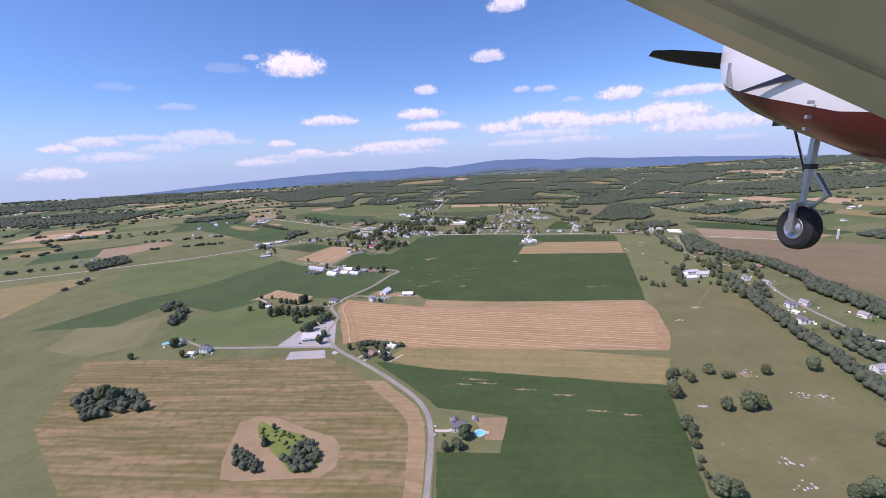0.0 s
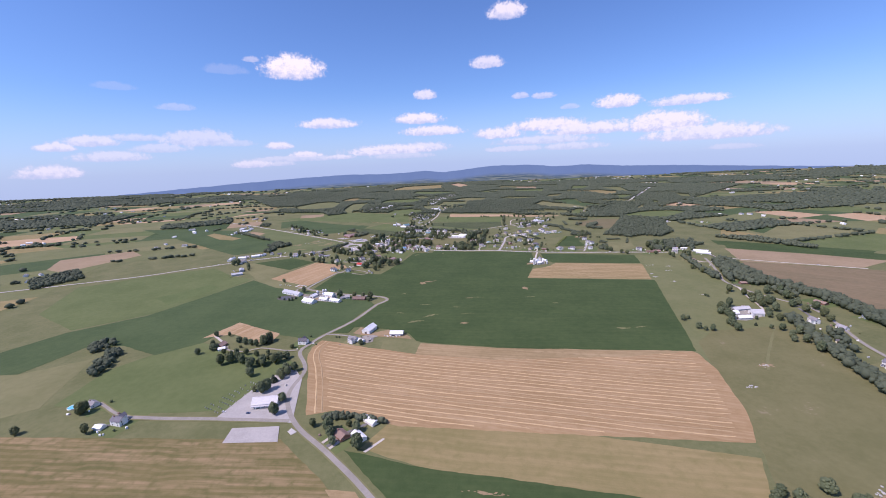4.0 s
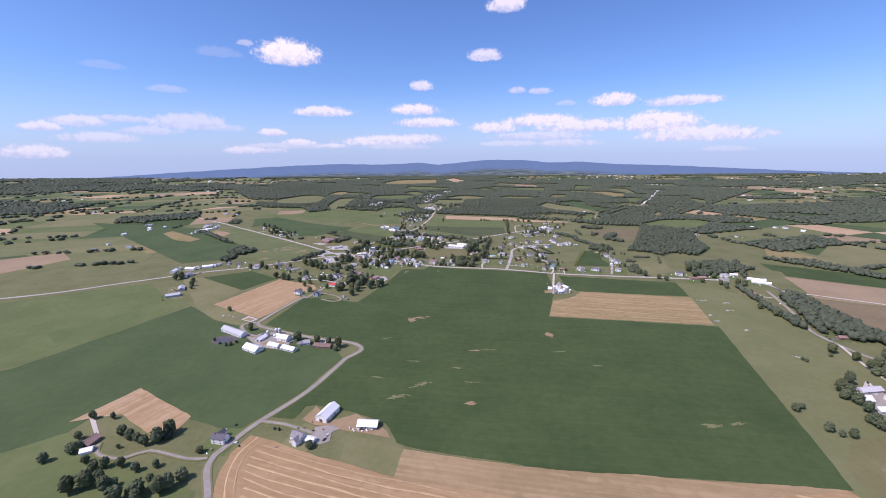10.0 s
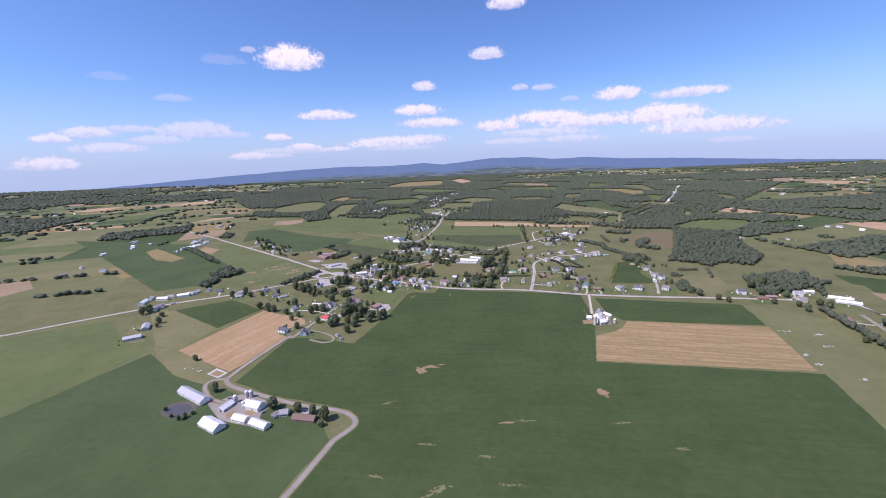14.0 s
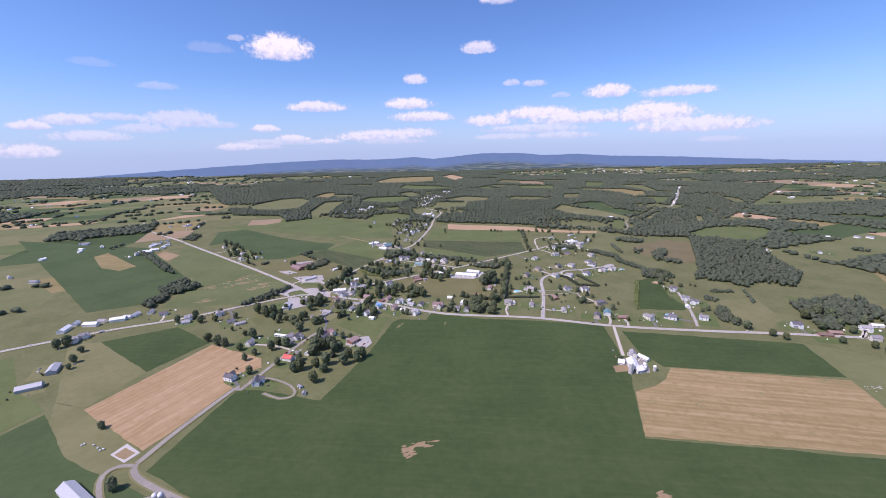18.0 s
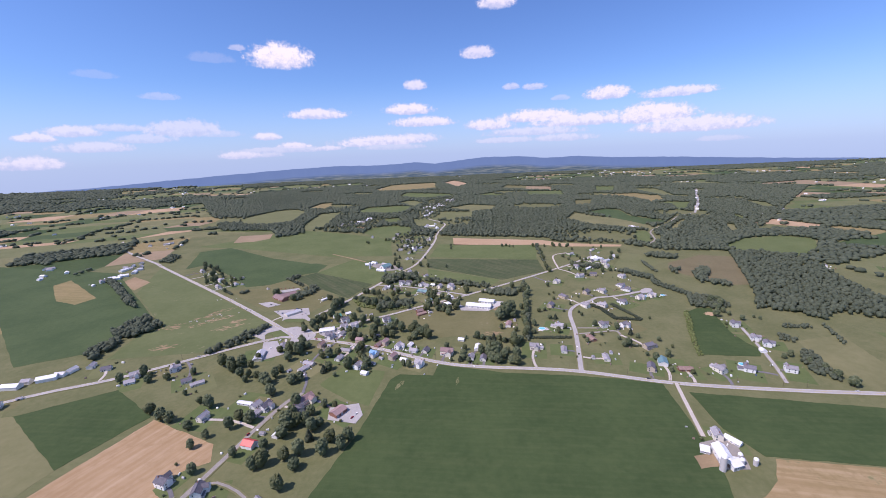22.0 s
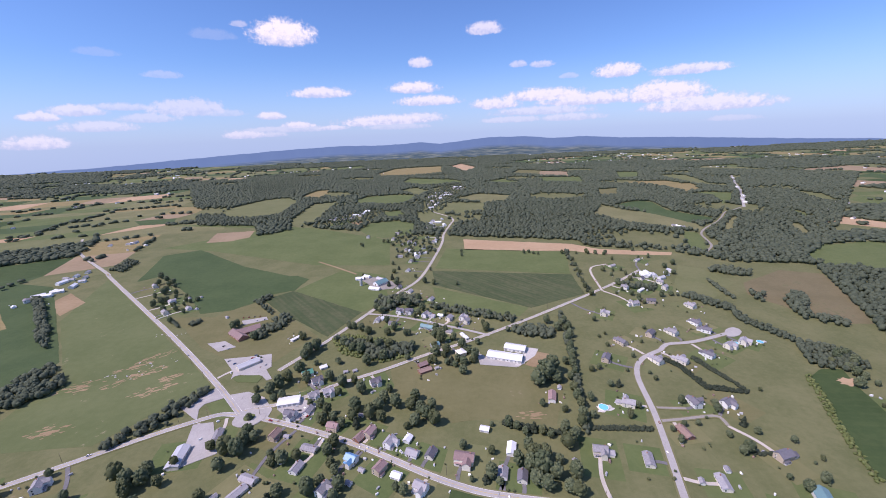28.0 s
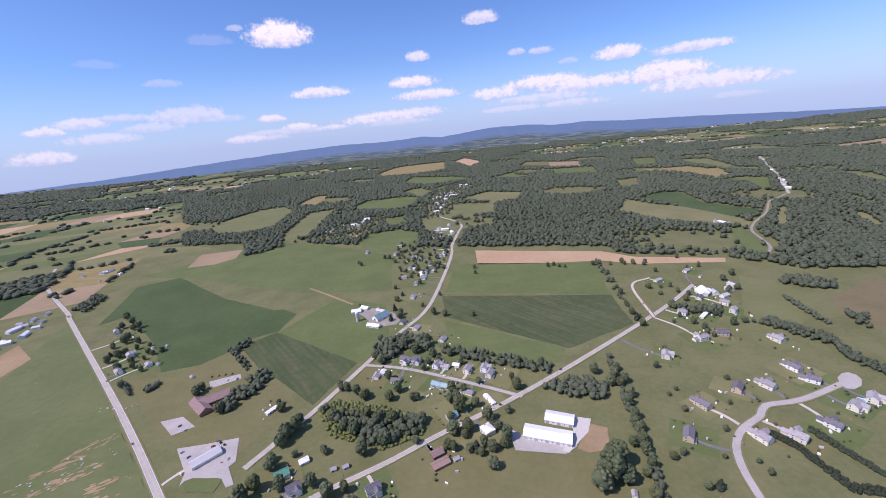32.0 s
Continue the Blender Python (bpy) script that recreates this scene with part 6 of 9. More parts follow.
drive(302.7, 1294.6, 284.1, 1337.5)
car("red", -202.9, 1165.9, 71, 0.75)
car("white", -599.7, 1227.4, 29, 0.75)
car("white", -351.3, 1349.9, 29, 0.75)
car("red", -187.2, 1385.1, -21, 0.75)
car("dark", 259.7, 1218.3, -20, 0.75)
car("white", 472.8, 1166.9, -11, 0.75)
car("silver", -359.8, 1534.7, 135, 0.75)
car("white", -1128.7, 2291.4, 127, 0.75)
car("dark", 134.4, 1589.4, 31, 0.75)
car("silver", 370.2, 1745.7, 38, 0.75)
car("white", -143.6, 1602.7, 62, 0.75)
car("white", -56.2, 1766.1, 61, 0.75)
car("dark", 23.4, 2100.8, 82, 0.75)
car("white", 842.3, 959.3, -33, 0.75)
car("white", 649.5, 1024.9, -124, 0.75)
car("white", 1218.1, 2468.2, -125, 0.75)
car("blue", 751.7, 2026.7, -116, 0.75)
car("red", 317.9, 1739.8, 78, 0.75)
car("white", -255.0, 1516.7, 20, 0.405)
car("red", -249.6, 1506.8, 20, 0.405)
car("blue", -259.8, 1525.3, 20, 0.005)
car("blue", -280.7, 1505.8, 60, 0.405)
car("silver", -292.1, 1513.5, 60, 0.405)
car("red", -261.5, 1517.8, 20, 0.405)
car("red", -333.9, 1654.3, 100, 0.165)
car("red", -324.8, 1655.1, 100, 0.165)
car("dark", -315.7, 1655.9, 100, 0.165)
car("red", -306.6, 1656.6, 100, 0.165)
car("blue", -293.1, 1642.4, 100, 0.405)
car("white", -305.6, 1641.1, 100, 0.405)
car("dark", -320.1, 1556.4, 70, 0.405)
car("silver", -309.0, 1548.4, 70, 0.005)
car("white", -232.1, 529.3, 0, 0.405)
car("blue", -204.1, 524.5, 0, 0.405)
car("white", -182.6, 576.4, 80, 0.405)
car("silver", -165.0, 1393.3, 20, 0.415)
car("dark", -160.6, 1399.4, 20, 0.415)
car("white", -172.3, 1387.6, 20, 0.005)
car("red", -148.3, 1389.1, 40, 0.415)
car("blue", -85.3, 1360.6, 70, 0.005)
car("silver", -49.8, 1353.6, 40, 0.005)
car("silver", 77.9, 1490.3, 0, 0.005)
car("blue", 67.6, 1498.6, 0, 0.005)
car("white", 191.3, 1383.1, 40, 0.005)
car("silver", 291.3, 1303.5, 30, 0.005)
car("blue", 391.0, 1211.3, 50, 0.005)
car("white", -93.4, 1188.9, 60, 0.375)
car("red", -97.0, 1182.6, 60, 0.375)
car("blue", 243.2, 1098.8, 20, 0.365)
car("red", -269.4, 919.8, 30, 0.365)
car("blue", -249.4, 924.4, 10, 0.365)
car("blue", -151.4, 893.0, 40, 0.375)
car("blue", -197.7, 894.4, 50, 0.205)
car("white", -98.6, 694.0, 60, 0.375)
car("dark", -99.8, 688.5, 60, 0.375)
car("dark", -66.5, 701.4, 10, 0.365)
pool(27.9, 312.9, 4.5)
pool(173.9, 1375.2, 5)
pool(393.6, 1236.3, 4)
pool(441.4, 1487.5, 4)
pool(-412.5, 553.7, 5)
pool(407.1, 1488.0, 3.5)
graveyard(-231.1, 556.4, 59)
outcrop(263.1, 257.2, 9)
outcrop(256.7, 233.7, 11)
outcrop(348.0, 337.0, 10)
outcrop(245.3, 330.0, 5)
outcrop(364.1, 333.3, 6)
outcrop(326.9, 381.7, 12)
outcrop(389.0, 565.2, 6)
outcrop(342.2, 522.5, 6)
outcrop(500.8, 1021.1, 14)
outcrop(467.9, 954.6, 5)
outcrop(462.5, 931.6, 6)
outcrop(516.5, 973.4, 8)
outcrop(484.9, 813.0, 8)
outcrop(483.3, 896.8, 4)
outcrop(537.7, 1006.6, 8)
outcrop(-430.9, 1609.7, 25)
outcrop(-382.7, 1515.6, 30)
outcrop(-424.3, 1492.4, 30)
utility_pole(-413.8, 1320.3, 119)
utility_pole(-371.9, 1343.8, 119)
utility_pole(-330.0, 1367.2, 119)
utility_pole(-288.1, 1390.6, 119)
utility_pole(-260.3, 1397.9, 99)
utility_pole(-203.0, 1396.2, 69)
utility_pole(-158.2, 1379.1, 69)
utility_pole(-113.3, 1361.9, 69)
utility_pole(-84.0, 1347.4, 61)
utility_pole(-42.2, 1323.8, 61)
utility_pole(-0.4, 1300.2, 61)
utility_pole(20.7, 1292.3, 71)
utility_pole(80.4, 1274.4, 78)
utility_pole(127.4, 1264.7, 78)
utility_pole(174.4, 1255.0, 78)
utility_pole(194.4, 1247.7, 70)
utility_pole(239.4, 1230.9, 70)
utility_pole(284.3, 1214.1, 70)
utility_pole(308.1, 1207.7, 76)
utility_pole(354.7, 1196.5, 76)
utility_pole(401.4, 1185.3, 76)
utility_pole(425.8, 1180.5, 79)
utility_pole(-159.2, 1434.0, 121)
utility_pole(-111.1, 1460.8, 115)
utility_pole(-59.1, 1487.1, 119)
utility_pole(-7.1, 1515.5, 117)
utility_pole(35.6, 1537.5, 117)
utility_pole(75.6, 1559.5, 121)
utility_pole(116.7, 1584.2, 121)
utility_pole(157.8, 1609.0, 121)
utility_pole(187.5, 1627.7, 123)
utility_pole(227.7, 1653.9, 123)
utility_pole(267.8, 1680.2, 123)
utility_pole(308.0, 1706.5, 123)
utility_pole(348.2, 1734.6, 128)
utility_pole(-305.9, 1474.6, 225)
utility_pole(-339.9, 1508.4, 225)
utility_pole(-374.0, 1542.2, 225)
utility_pole(-408.1, 1576.0, 225)
hay_bale(-78.9, 703.3, 0)
hay_bale(-75.1, 700.8, 47)
hay_bale(-73.8, 698.6, 94)
hay_bale(-71.1, 702.7, 141)
hay_bale(-69.8, 700.4, 8)
hay_bale(-66.1, 698.0, 55)
hay_bale(-65.7, 702.3, 102)
hay_bale(-62.0, 699.9, 149)
hay_bale(-60.8, 697.6, 16)
hay_bale(-57.9, 701.8, 63)
hay_bale(-56.7, 699.5, 110)
hay_bale(-326.2, 993.4, 1)
hay_bale(-321.4, 989.7, 29)
hay_bale(-333.2, 997.5, 132)
hay_bale(-343.9, 1000.1, 34)
hay_bale(-345.2, 998.2, 6)
hay_bale(-319.3, 991.4, 64)
hamlet(34, [(-21.3, 2960.9), (185.4, 3394.1), (184.4, 3169.9), (-7.7, 2593.8)])
hamlet(14, [(-388.7, 2478.2), (-251.3, 2620.3), (-232.4, 2551.0), (-349.0, 2416.5)])
hamlet(6, [(-333.4, 3318.3), (-223.3, 3274.0), (-214.4, 3176.1), (-319.4, 3216.6)])
hamlet(3, [(-263.9, 3721.3), (-177.0, 3705.5), (-171.7, 3615.7), (-255.6, 3630.5)])
hamlet(18, [(1559.3, 2995.8), (1669.0, 3162.6), (1164.4, 2431.1), (1193.4, 2445.2)])
hamlet(10, [(-21.4, 2334.7), (47.0, 2417.4), (46.2, 2259.0), (-14.3, 2245.8)])
hamlet(10, [(-1075.3, 3968.3), (-887.0, 4018.2), (-812.4, 3761.7), (-1015.7, 3802.9)])
hamlet(4, [(723.4, 2154.3), (754.1, 2141.2), (738.2, 2118.8), (708.0, 2131.4)])
hamlet(10, [(-114.8, 2231.2), (42.7, 2253.7), (-3.3, 1970.2), (-94.5, 1956.6)])
hamlet(8, [(-1149.3, 4088.3), (-864.3, 3906.9), (-784.8, 3564.8), (-986.1, 3632.7)])
hamlet(6, [(434.1, 1822.2), (504.2, 1792.5), (467.5, 1714.0), (400.9, 1693.8)])
hamlet(8, [(-613.1, 1284.6), (-500.1, 1353.8), (-490.6, 1337.1), (-590.8, 1268.2)])
house("far_barn", -802.3, 1805.6, 20)
house("far_barn", -797.9, 1827.9, 30)
house("far_barn", -791.8, 1859.2, 110)
house("far_white", -797.2, 1890.3, 20)
hamlet(6, [(-863.2, 1900.2), (-847.8, 1975.8), (-804.1, 1929.0), (-838.7, 1879.1)])
hamlet(8, [(-570.8, 4815.4), (-178.1, 4343.4), (-203.0, 3421.7), (-442.2, 3651.8)])
hamlet(8, [(1539.3, 11615.8), (2235.3, 7549.5), (1442.8, 5223.5), (773.3, 6364.1)])
hamlet(8, [(1442.4, 2583.5), (1487.8, 2344.0), (1262.4, 2015.6), (1204.3, 2186.6)])



def plots():
    """Mown house plots of slightly different grass, laid side by side."""
    r = random.Random(8)
    verts, faces, slots = [], [], []
    for i, (x, y, turn) in enumerate(PLOTS):
        a = radians(turn)
        w, d = r.uniform(13, 21), r.uniform(15, 26)
        ox, oy = r.uniform(-5, 5), r.uniform(-6, 6)
        z = 0.022 + 0.0003 * i
        k = len(verts)
        for sx, sy in ((-1, -1), (1, -1), (1, 1), (-1, 1)):
            u, v = ox + sx * w, oy + sy * d
            verts.append((x + u * math.cos(a) - v * math.sin(a), y + u * math.sin(a) + v * math.cos(a), z))
        faces.append((k, k + 1, k + 2, k + 3))
        slots.append(r.choice([0, 0, 1, 2, 3, 3, 4]))
    tagged(mesh_object("lawn", verts, faces, ["lawn", "pasture_dry", "pasture", "lawn_rich", "lawn_worn"], slots), "mown green and yellowed grass of the house plots", "lawn", kind="structure")


plots()

# ---- trees ----


def ico(sub):
    b = bmesh.new()
    bmesh.ops.create_icosphere(b, subdivisions=sub, radius=1.0)
    v = np.array([p.co[:] for p in b.verts])
    f = np.array([[p.index for p in q.verts] for q in b.faces])
    b.free()
    return v, f


ICO1, ICO2 = ico(1), ico(2)
rng = np.random.default_rng(7)


def lumps(centres, radii, base, squash=0.85, rough=0.28):
    """Many uneven clumps of leaves in one mesh."""
    v0, f0 = base
    n, k = len(centres), len(v0)
    spin = rng.uniform(0, 2 * math.pi, n)
    c, s = np.cos(spin)[:, None], np.sin(spin)[:, None]
    v = np.repeat(v0[None], n, 0) * (1 + rng.uniform(-rough, rough, (n, k, 1)))
    x, y = v[:, :, 0] * c - v[:, :, 1] * s, v[:, :, 0] * s + v[:, :, 1] * c
    v = np.stack([x, y, v[:, :, 2] * squash], 2) * np.asarray(radii)[:, None, None] + np.asarray(centres)[:, None, :]
    f = f0[None] + (np.arange(n) * k)[:, None, None]
    return v.reshape(-1, 3), f.reshape(-1, 3)


def leaf_cards(centres, size):
    n = len(centres)
    a, b = rng.normal(size=(n, 3)), rng.normal(size=(n, 3))
    a /= np.linalg.norm(a, axis=1)[:, None]
    b -= (a * b).sum(1)[:, None] * a
    b /= np.linalg.norm(b, axis=1)[:, None]
    v = np.stack([centres - a * size, centres + b * size * 0.6, centres + a * size, centres - b * size * 0.6], 1).reshape(-1, 3)
    f = np.arange(n * 4).reshape(n, 4)
    return v, f


def fast_mesh(name, pieces, mat):
    """One mesh from arrays of corners and faces."""
    me = bpy.data.meshes.new(name)
    verts = np.concatenate([v for v, f in pieces])
    starts = np.cumsum([0] + [len(v) for v, f in pieces[:-1]])
    loops = np.concatenate([(f + k).ravel() for (v, f), k in zip(pieces, starts)])
    sizes = np.concatenate([np.full(len(f), f.shape[1]) for v, f in pieces])
    me.vertices.add(len(verts)), me.loops.add(len(loops)), me.polygons.add(len(sizes))
    me.vertices.foreach_set("co", verts.ravel())
    me.loops.foreach_set("vertex_index", loops.astype(np.int32))
    me.polygons.foreach_set("loop_start", np.concatenate([[0], np.cumsum(sizes)[:-1]]).astype(np.int32))
    me.polygons.foreach_set("use_smooth", np.ones(len(sizes), bool))
    me.materials.append(MATS[mat])
    me.update(calc_edges=True)
    return me


def tree_kind(seed, conifer=False, light=False, clumps=84, cards=260):
    """Trunk with limbs, and a crown of leaf clumps, one metre of crown radius; 2.4 m high."""
    r = np.random.default_rng(seed)
    if conifer:
        tiers = [(0.35 + 1.9 * i / 8, 0.85 * (1 - i / 8.5)) for i in range(8)]
        cen, rad = [], []
        for z, w in tiers:
            for j in range(max(2, int(9 * w))):
                a = r.uniform(0, 6.28)
                cen.append((math.cos(a) * w * 0.6, math.sin(a) * w * 0.6, z))
                rad.append(0.18 + 0.32 * w)
    else:
        n = clumps
        d = r.normal(size=(n, 3))
        d /= np.linalg.norm(d, axis=1)[:, None]
        d[:, 2] = np.where(d[:, 2] < -0.55, -d[:, 2], d[:, 2])
        reach = r.uniform(0.5, 0.84, n)[:, None]
        cen = d * reach * np.array([0.95, 0.95, 1.1]) + (0, 0, 1.08)
        rad = r.uniform(0.13, 0.25, n)
    cen, rad = np.array(cen), np.array(rad)
    pieces = [lumps(cen, rad, ICO1, 0.9, 0.2)]
    if not conifer:
        pieces.append(lumps(np.array([(0, 0, 1.05), (0.2, 0.1, 1.3), (-0.2, -0.15, 0.8)]), [0.74, 0.6, 0.62], ICO2, 1.05, 0.12))
    d = r.normal(size=(cards, 3))
    d /= np.linalg.norm(d, axis=1)[:, None]
    k = r.integers(0, len(cen), cards)
    pieces.append(leaf_cards(cen[k] + d * rad[k][:, None] * 1.1, 0.075))
    crown = fast_mesh("crown", pieces, "needles" if conifer else ("leaves_light" if light else "leaves"))
    tv, tf = lathe([(0.11, 0), (0.085, 0.35), (0.06, 0.9), (0.02, 1.5)], 7)
    limbs = [(tv, tf)]
    for a in r.uniform(0, 6.28, 4):
        v, f = lathe([(0.045, 0), (0.012, 0.7)], 5)
        m = Matrix.Translation((0, 0, 0.65)) @ Matrix.Rotation(a, 4, "Z") @ Matrix.Rotation(0.9, 4, "Y")
        limbs.append(([tuple(m @ Vector(p)) for p in v], f))
    v, f = joined(*limbs)
    trunk = bpy.data.meshes.new("trunk")
    trunk.from_pydata(v, [], f)
    trunk.materials.append(MATS["bark"])
    return trunk, crown


BROAD = [tree_kind(s, light=s % 4 == 3) for s in range(1, 9)]
BUSHES = [tree_kind(s, light=s % 2 == 0, clumps=22, cards=40) for s in range(31, 35)]
FIRS = [tree_kind(s, conifer=True) for s in (21, 22)]
tree_count = [0]


def tree(x, y, across):
    i = tree_count[0]
    tree_count[0] += 1
    fir = i % 23 == 5 and across < 12
    trunk, crown = (FIRS if fir else BROAD)[(i * 7 + int(abs(x))) % (2 if fir else 8)]
    small = across < 9.5
    name = "conifer" if fir else ("small_tree" if small else "tree")
    label = "dark green conifer with a pointed crown" if fir else ("small round leafy green tree" if small else "broad leafy deciduous tree in full summer leaf")
    top = tagged(new(name), label, "tree", group="conifers" if fir else ("small trees" if small else "trees"))
    s = across * 0.52
    for nm, me in (("trunk", trunk), ("crown", crown)):
        ob = new(nm, me)
        ob.parent = top
    top.matrix_basis = pose(x, y, 0, 0, 0, (i * 77) % 360) @ Matrix.Diagonal((s, s * (0.88 + 0.06 * (i % 4)), s * (0.92 + 0.08 * (i % 5)), 1))


def inside(px, py, corners):
    hit = np.zeros(len(px), bool)
    n = len(corners)
    for i in range(n):
        (x0, y0), (x1, y1) = corners[i], corners[(i + 1) % n]
        cut = (y0 > py) != (y1 > py)
        hit ^= cut & (px < (x1 - x0) * (py - y0) / (y1 - y0 + 1e-9) + x0)
    return hit


def woods(kind, spacing, across, corners):
    """A stand of trees or a hedge that nobody could count: uneven crowns, close together."""
    c = np.array(corners)
    x0, y0, x1, y1 = *c.min(0), *c.max(0)
    area = 0.5 * abs(np.dot(c[:, 0], np.roll(c[:, 1], 1)) - np.dot(c[:, 1], np.roll(c[:, 0], 1)))
    wide = max(1.0, math.sqrt(area / 1800) / spacing)
    wide = min(wide, 1.2 if c[:, 1].mean() < 2000 else 1.55)
    spacing, across = spacing * wide, max(across * wide ** 0.7, spacing * wide * 1.12 if wide > 1.2 else 0.0)
    gx, gy = np.meshgrid(np.arange(x0, x1 + spacing, spacing), np.arange(y0, y1 + spacing, spacing))
    px, py = gx.ravel() + rng.uniform(-0.75, 0.75, gx.size) * spacing, gy.ravel() + rng.uniform(-0.75, 0.75, gx.size) * spacing
    ok = inside(px, py, corners)
    px, py = px[ok], py[ok]
    n = len(px)
    if n == 0:
        return
    size = across * rng.uniform(0.7, 1.25, n)
    high = size * {"hedge": 0.55, "thicket": 0.45}.get(kind, 0.95)
    pieces = [lumps(np.stack([px, py, high * 0.62], 1), size * 0.5, ICO1, 1.05, 0.2)]
    for k in range(4 if n < 250 else 2):
        a, far = rng.uniform(0, 6.28, n), rng.uniform(0.12, 0.46, n)
        pieces.append(lumps(np.stack([px + np.cos(a) * size * far, py + np.sin(a) * size * far, high * (1.16 - far * rng.uniform(0.6, 1.5, n))], 1), size * rng.uniform(0.12, 0.24, n), ICO1, 0.85, 0.3))
    m = min(n, 900)
    pieces.append(leaf_cards(np.stack([px[:m] + rng.normal(0, 0.35, m) * size[:m], py[:m] + rng.normal(0, 0.35, m) * size[:m], high[:m] * rng.uniform(0.3, 1.25, m)], 1), 0.9))
    name, label = ("hedge", "clipped dark green evergreen hedge") if kind == "hedge" else ("woodland", "dense green deciduous woodland with an uneven canopy")
    tagged(new(name, fast_mesh(name, pieces, {"hedge": "needles", "thicket": "thicket"}.get(kind, "woods"))), label, name, kind="stuff")


tree(4.4, 299.5, 9)
tree(13.6, 308.0, 13)
tree(7.6, 294.4, 9)
tree(-4.2, 293.8, 8)
tree(-358.0, 505.0, 9)
tree(-391.0, 541.0, 15)
tree(-432.1, 509.7, 9)
tree(-389.4, 411.0, 16)
tree(-371.4, 404.2, 15)
tree(240.4, 377.3, 10)
tree(251.6, 385.6, 9)
tree(259.5, 378.4, 10)
tree(258.9, 370.7, 10)
tree(229.4, 353.8, 13)
tree(228.0, 346.6, 12)
tree(287.1, 385.4, 12)
tree(297.7, 373.3, 9)
tree(306.9, 374.9, 6)
tree(344.1, 376.1, 10)
tree(280.8, 321.4, 15)
tree(294.1, 322.5, 15)
tree(396.8, 377.7, 16)
tree(262.1, 322.9, 12)
tree(210.0, 300.2, 12)
tree(208.6, 290.1, 10)
tree(203.5, 278.6, 9)
tree(197.9, 263.1, 6)
tree(191.3, 231.7, 14)
tree(199.5, 229.1, 12)
tree(276.7, 221.1, 9)
tree(294.8, 223.2, 14)
tree(349.1, 265.9, 12)
tree(285.6, 222.0, 10)
tree(191.7, 255.2, 5)
tree(191.4, 246.9, 5)
tree(189.3, 237.6, 7)
tree(380.5, 706.6, 9)
tree(384.0, 674.9, 9)
tree(398.3, 665.3, 8)
tree(549.9, 800.6, 10)
tree(432.6, 661.3, 12)
tree(482.0, 662.3, 6)
tree(546.9, 762.1, 14)
tree(554.3, 752.1, 14)
tree(540.1, 722.3, 12)
tree(485.3, 801.1, 5)
tree(528.9, 812.2, 5)
tree(517.2, 688.7, 10)
tree(-76.9, 461.5, 13)
tree(-192.7, 606.9, 11)
tree(-197.8, 599.5, 11)
tree(-200.5, 586.1, 9)
tree(-201.4, 569.1, 13)
tree(-206.3, 563.4, 12)
tree(-174.9, 520.2, 11)
tree(-175.3, 544.2, 11)
tree(-214.6, 566.9, 8)
tree(-257.0, 694.6, 13)
tree(-252.4, 706.0, 12)
tree(-217.5, 633.6, 12)
tree(-233.4, 633.5, 14)
tree(-246.2, 626.2, 14)
tree(-263.6, 639.2, 11)
tree(-281.2, 642.8, 13)
tree(-290.8, 637.6, 12)
tree(-325.8, 683.5, 11)
tree(-341.7, 673.3, 9)
tree(-236.8, 603.3, 11)
tree(-345.7, 732.3, 8)
tree(-324.9, 731.5, 6)
tree(-298.8, 707.5, 10)
tree(-286.5, 700.0, 10)
tree(-276.0, 695.2, 9)
tree(-266.1, 690.0, 9)
tree(-250.7, 699.8, 11)
tree(-209.4, 678.2, 7)
tree(-237.7, 662.2, 7)
tree(-252.1, 658.2, 8)
tree(-268.8, 664.0, 8)
tree(-282.0, 664.1, 8)
tree(-289.4, 661.2, 9)
tree(-303.3, 670.3, 8)
tree(-323.5, 688.4, 8)
tree(-335.5, 702.2, 7)
tree(-272.5, 646.4, 10)
tree(-258.7, 643.0, 7)
tree(-238.6, 632.4, 8)
tree(-230.4, 627.0, 9)
tree(-223.6, 640.3, 8)
tree(-212.6, 638.5, 11)
tree(-207.3, 647.3, 11)
tree(-232.0, 646.1, 7)
tree(-183.7, 610.8, 11)
tree(-188.9, 601.5, 10)
tree(-192.8, 592.4, 8)
tree(-111.2, 678.5, 8)
tree(-152.9, 706.2, 3)
tree(-147.7, 704.8, 3)
tree(-288.0, 687.6, 4)
tree(-274.3, 941.1, 10)
tree(-345.0, 1023.3, 9)
tree(-190.3, 900.8, 14)
tree(-160.2, 893.5, 10)
tree(-142.5, 888.9, 9)
tree(-126.5, 876.7, 13)
tree(-128.4, 866.5, 8)
tree(-312.7, 907.7, 5)
tree(-298.6, 895.2, 4)
tree(-287.3, 889.7, 5)
tree(-282.0, 892.8, 5)
tree(-277.4, 898.5, 5)
tree(-282.2, 889.4, 4)
tree(-549.1, 1212.6, 14)
tree(-541.8, 1221.4, 14)
tree(-489.5, 1167.4, 10)
tree(-504.2, 1198.1, 10)
tree(-481.6, 1150.3, 8)
tree(-233.3, 1117.0, 10)
tree(-253.7, 1151.4, 9)
tree(-270.0, 1219.7, 13)
tree(-334.7, 1215.2, 14)
tree(-313.3, 1201.3, 15)
tree(-301.9, 1197.2, 12)
tree(-246.6, 1166.1, 8)
tree(-227.7, 1177.7, 12)
tree(-223.5, 1192.8, 13)
tree(-209.2, 1186.9, 14)
tree(-163.9, 1172.8, 18)
tree(-164.2, 1190.9, 13)
tree(-136.3, 1164.4, 13)
tree(-129.9, 1171.7, 12)
tree(-113.2, 1147.8, 13)
tree(-100.3, 1136.5, 13)
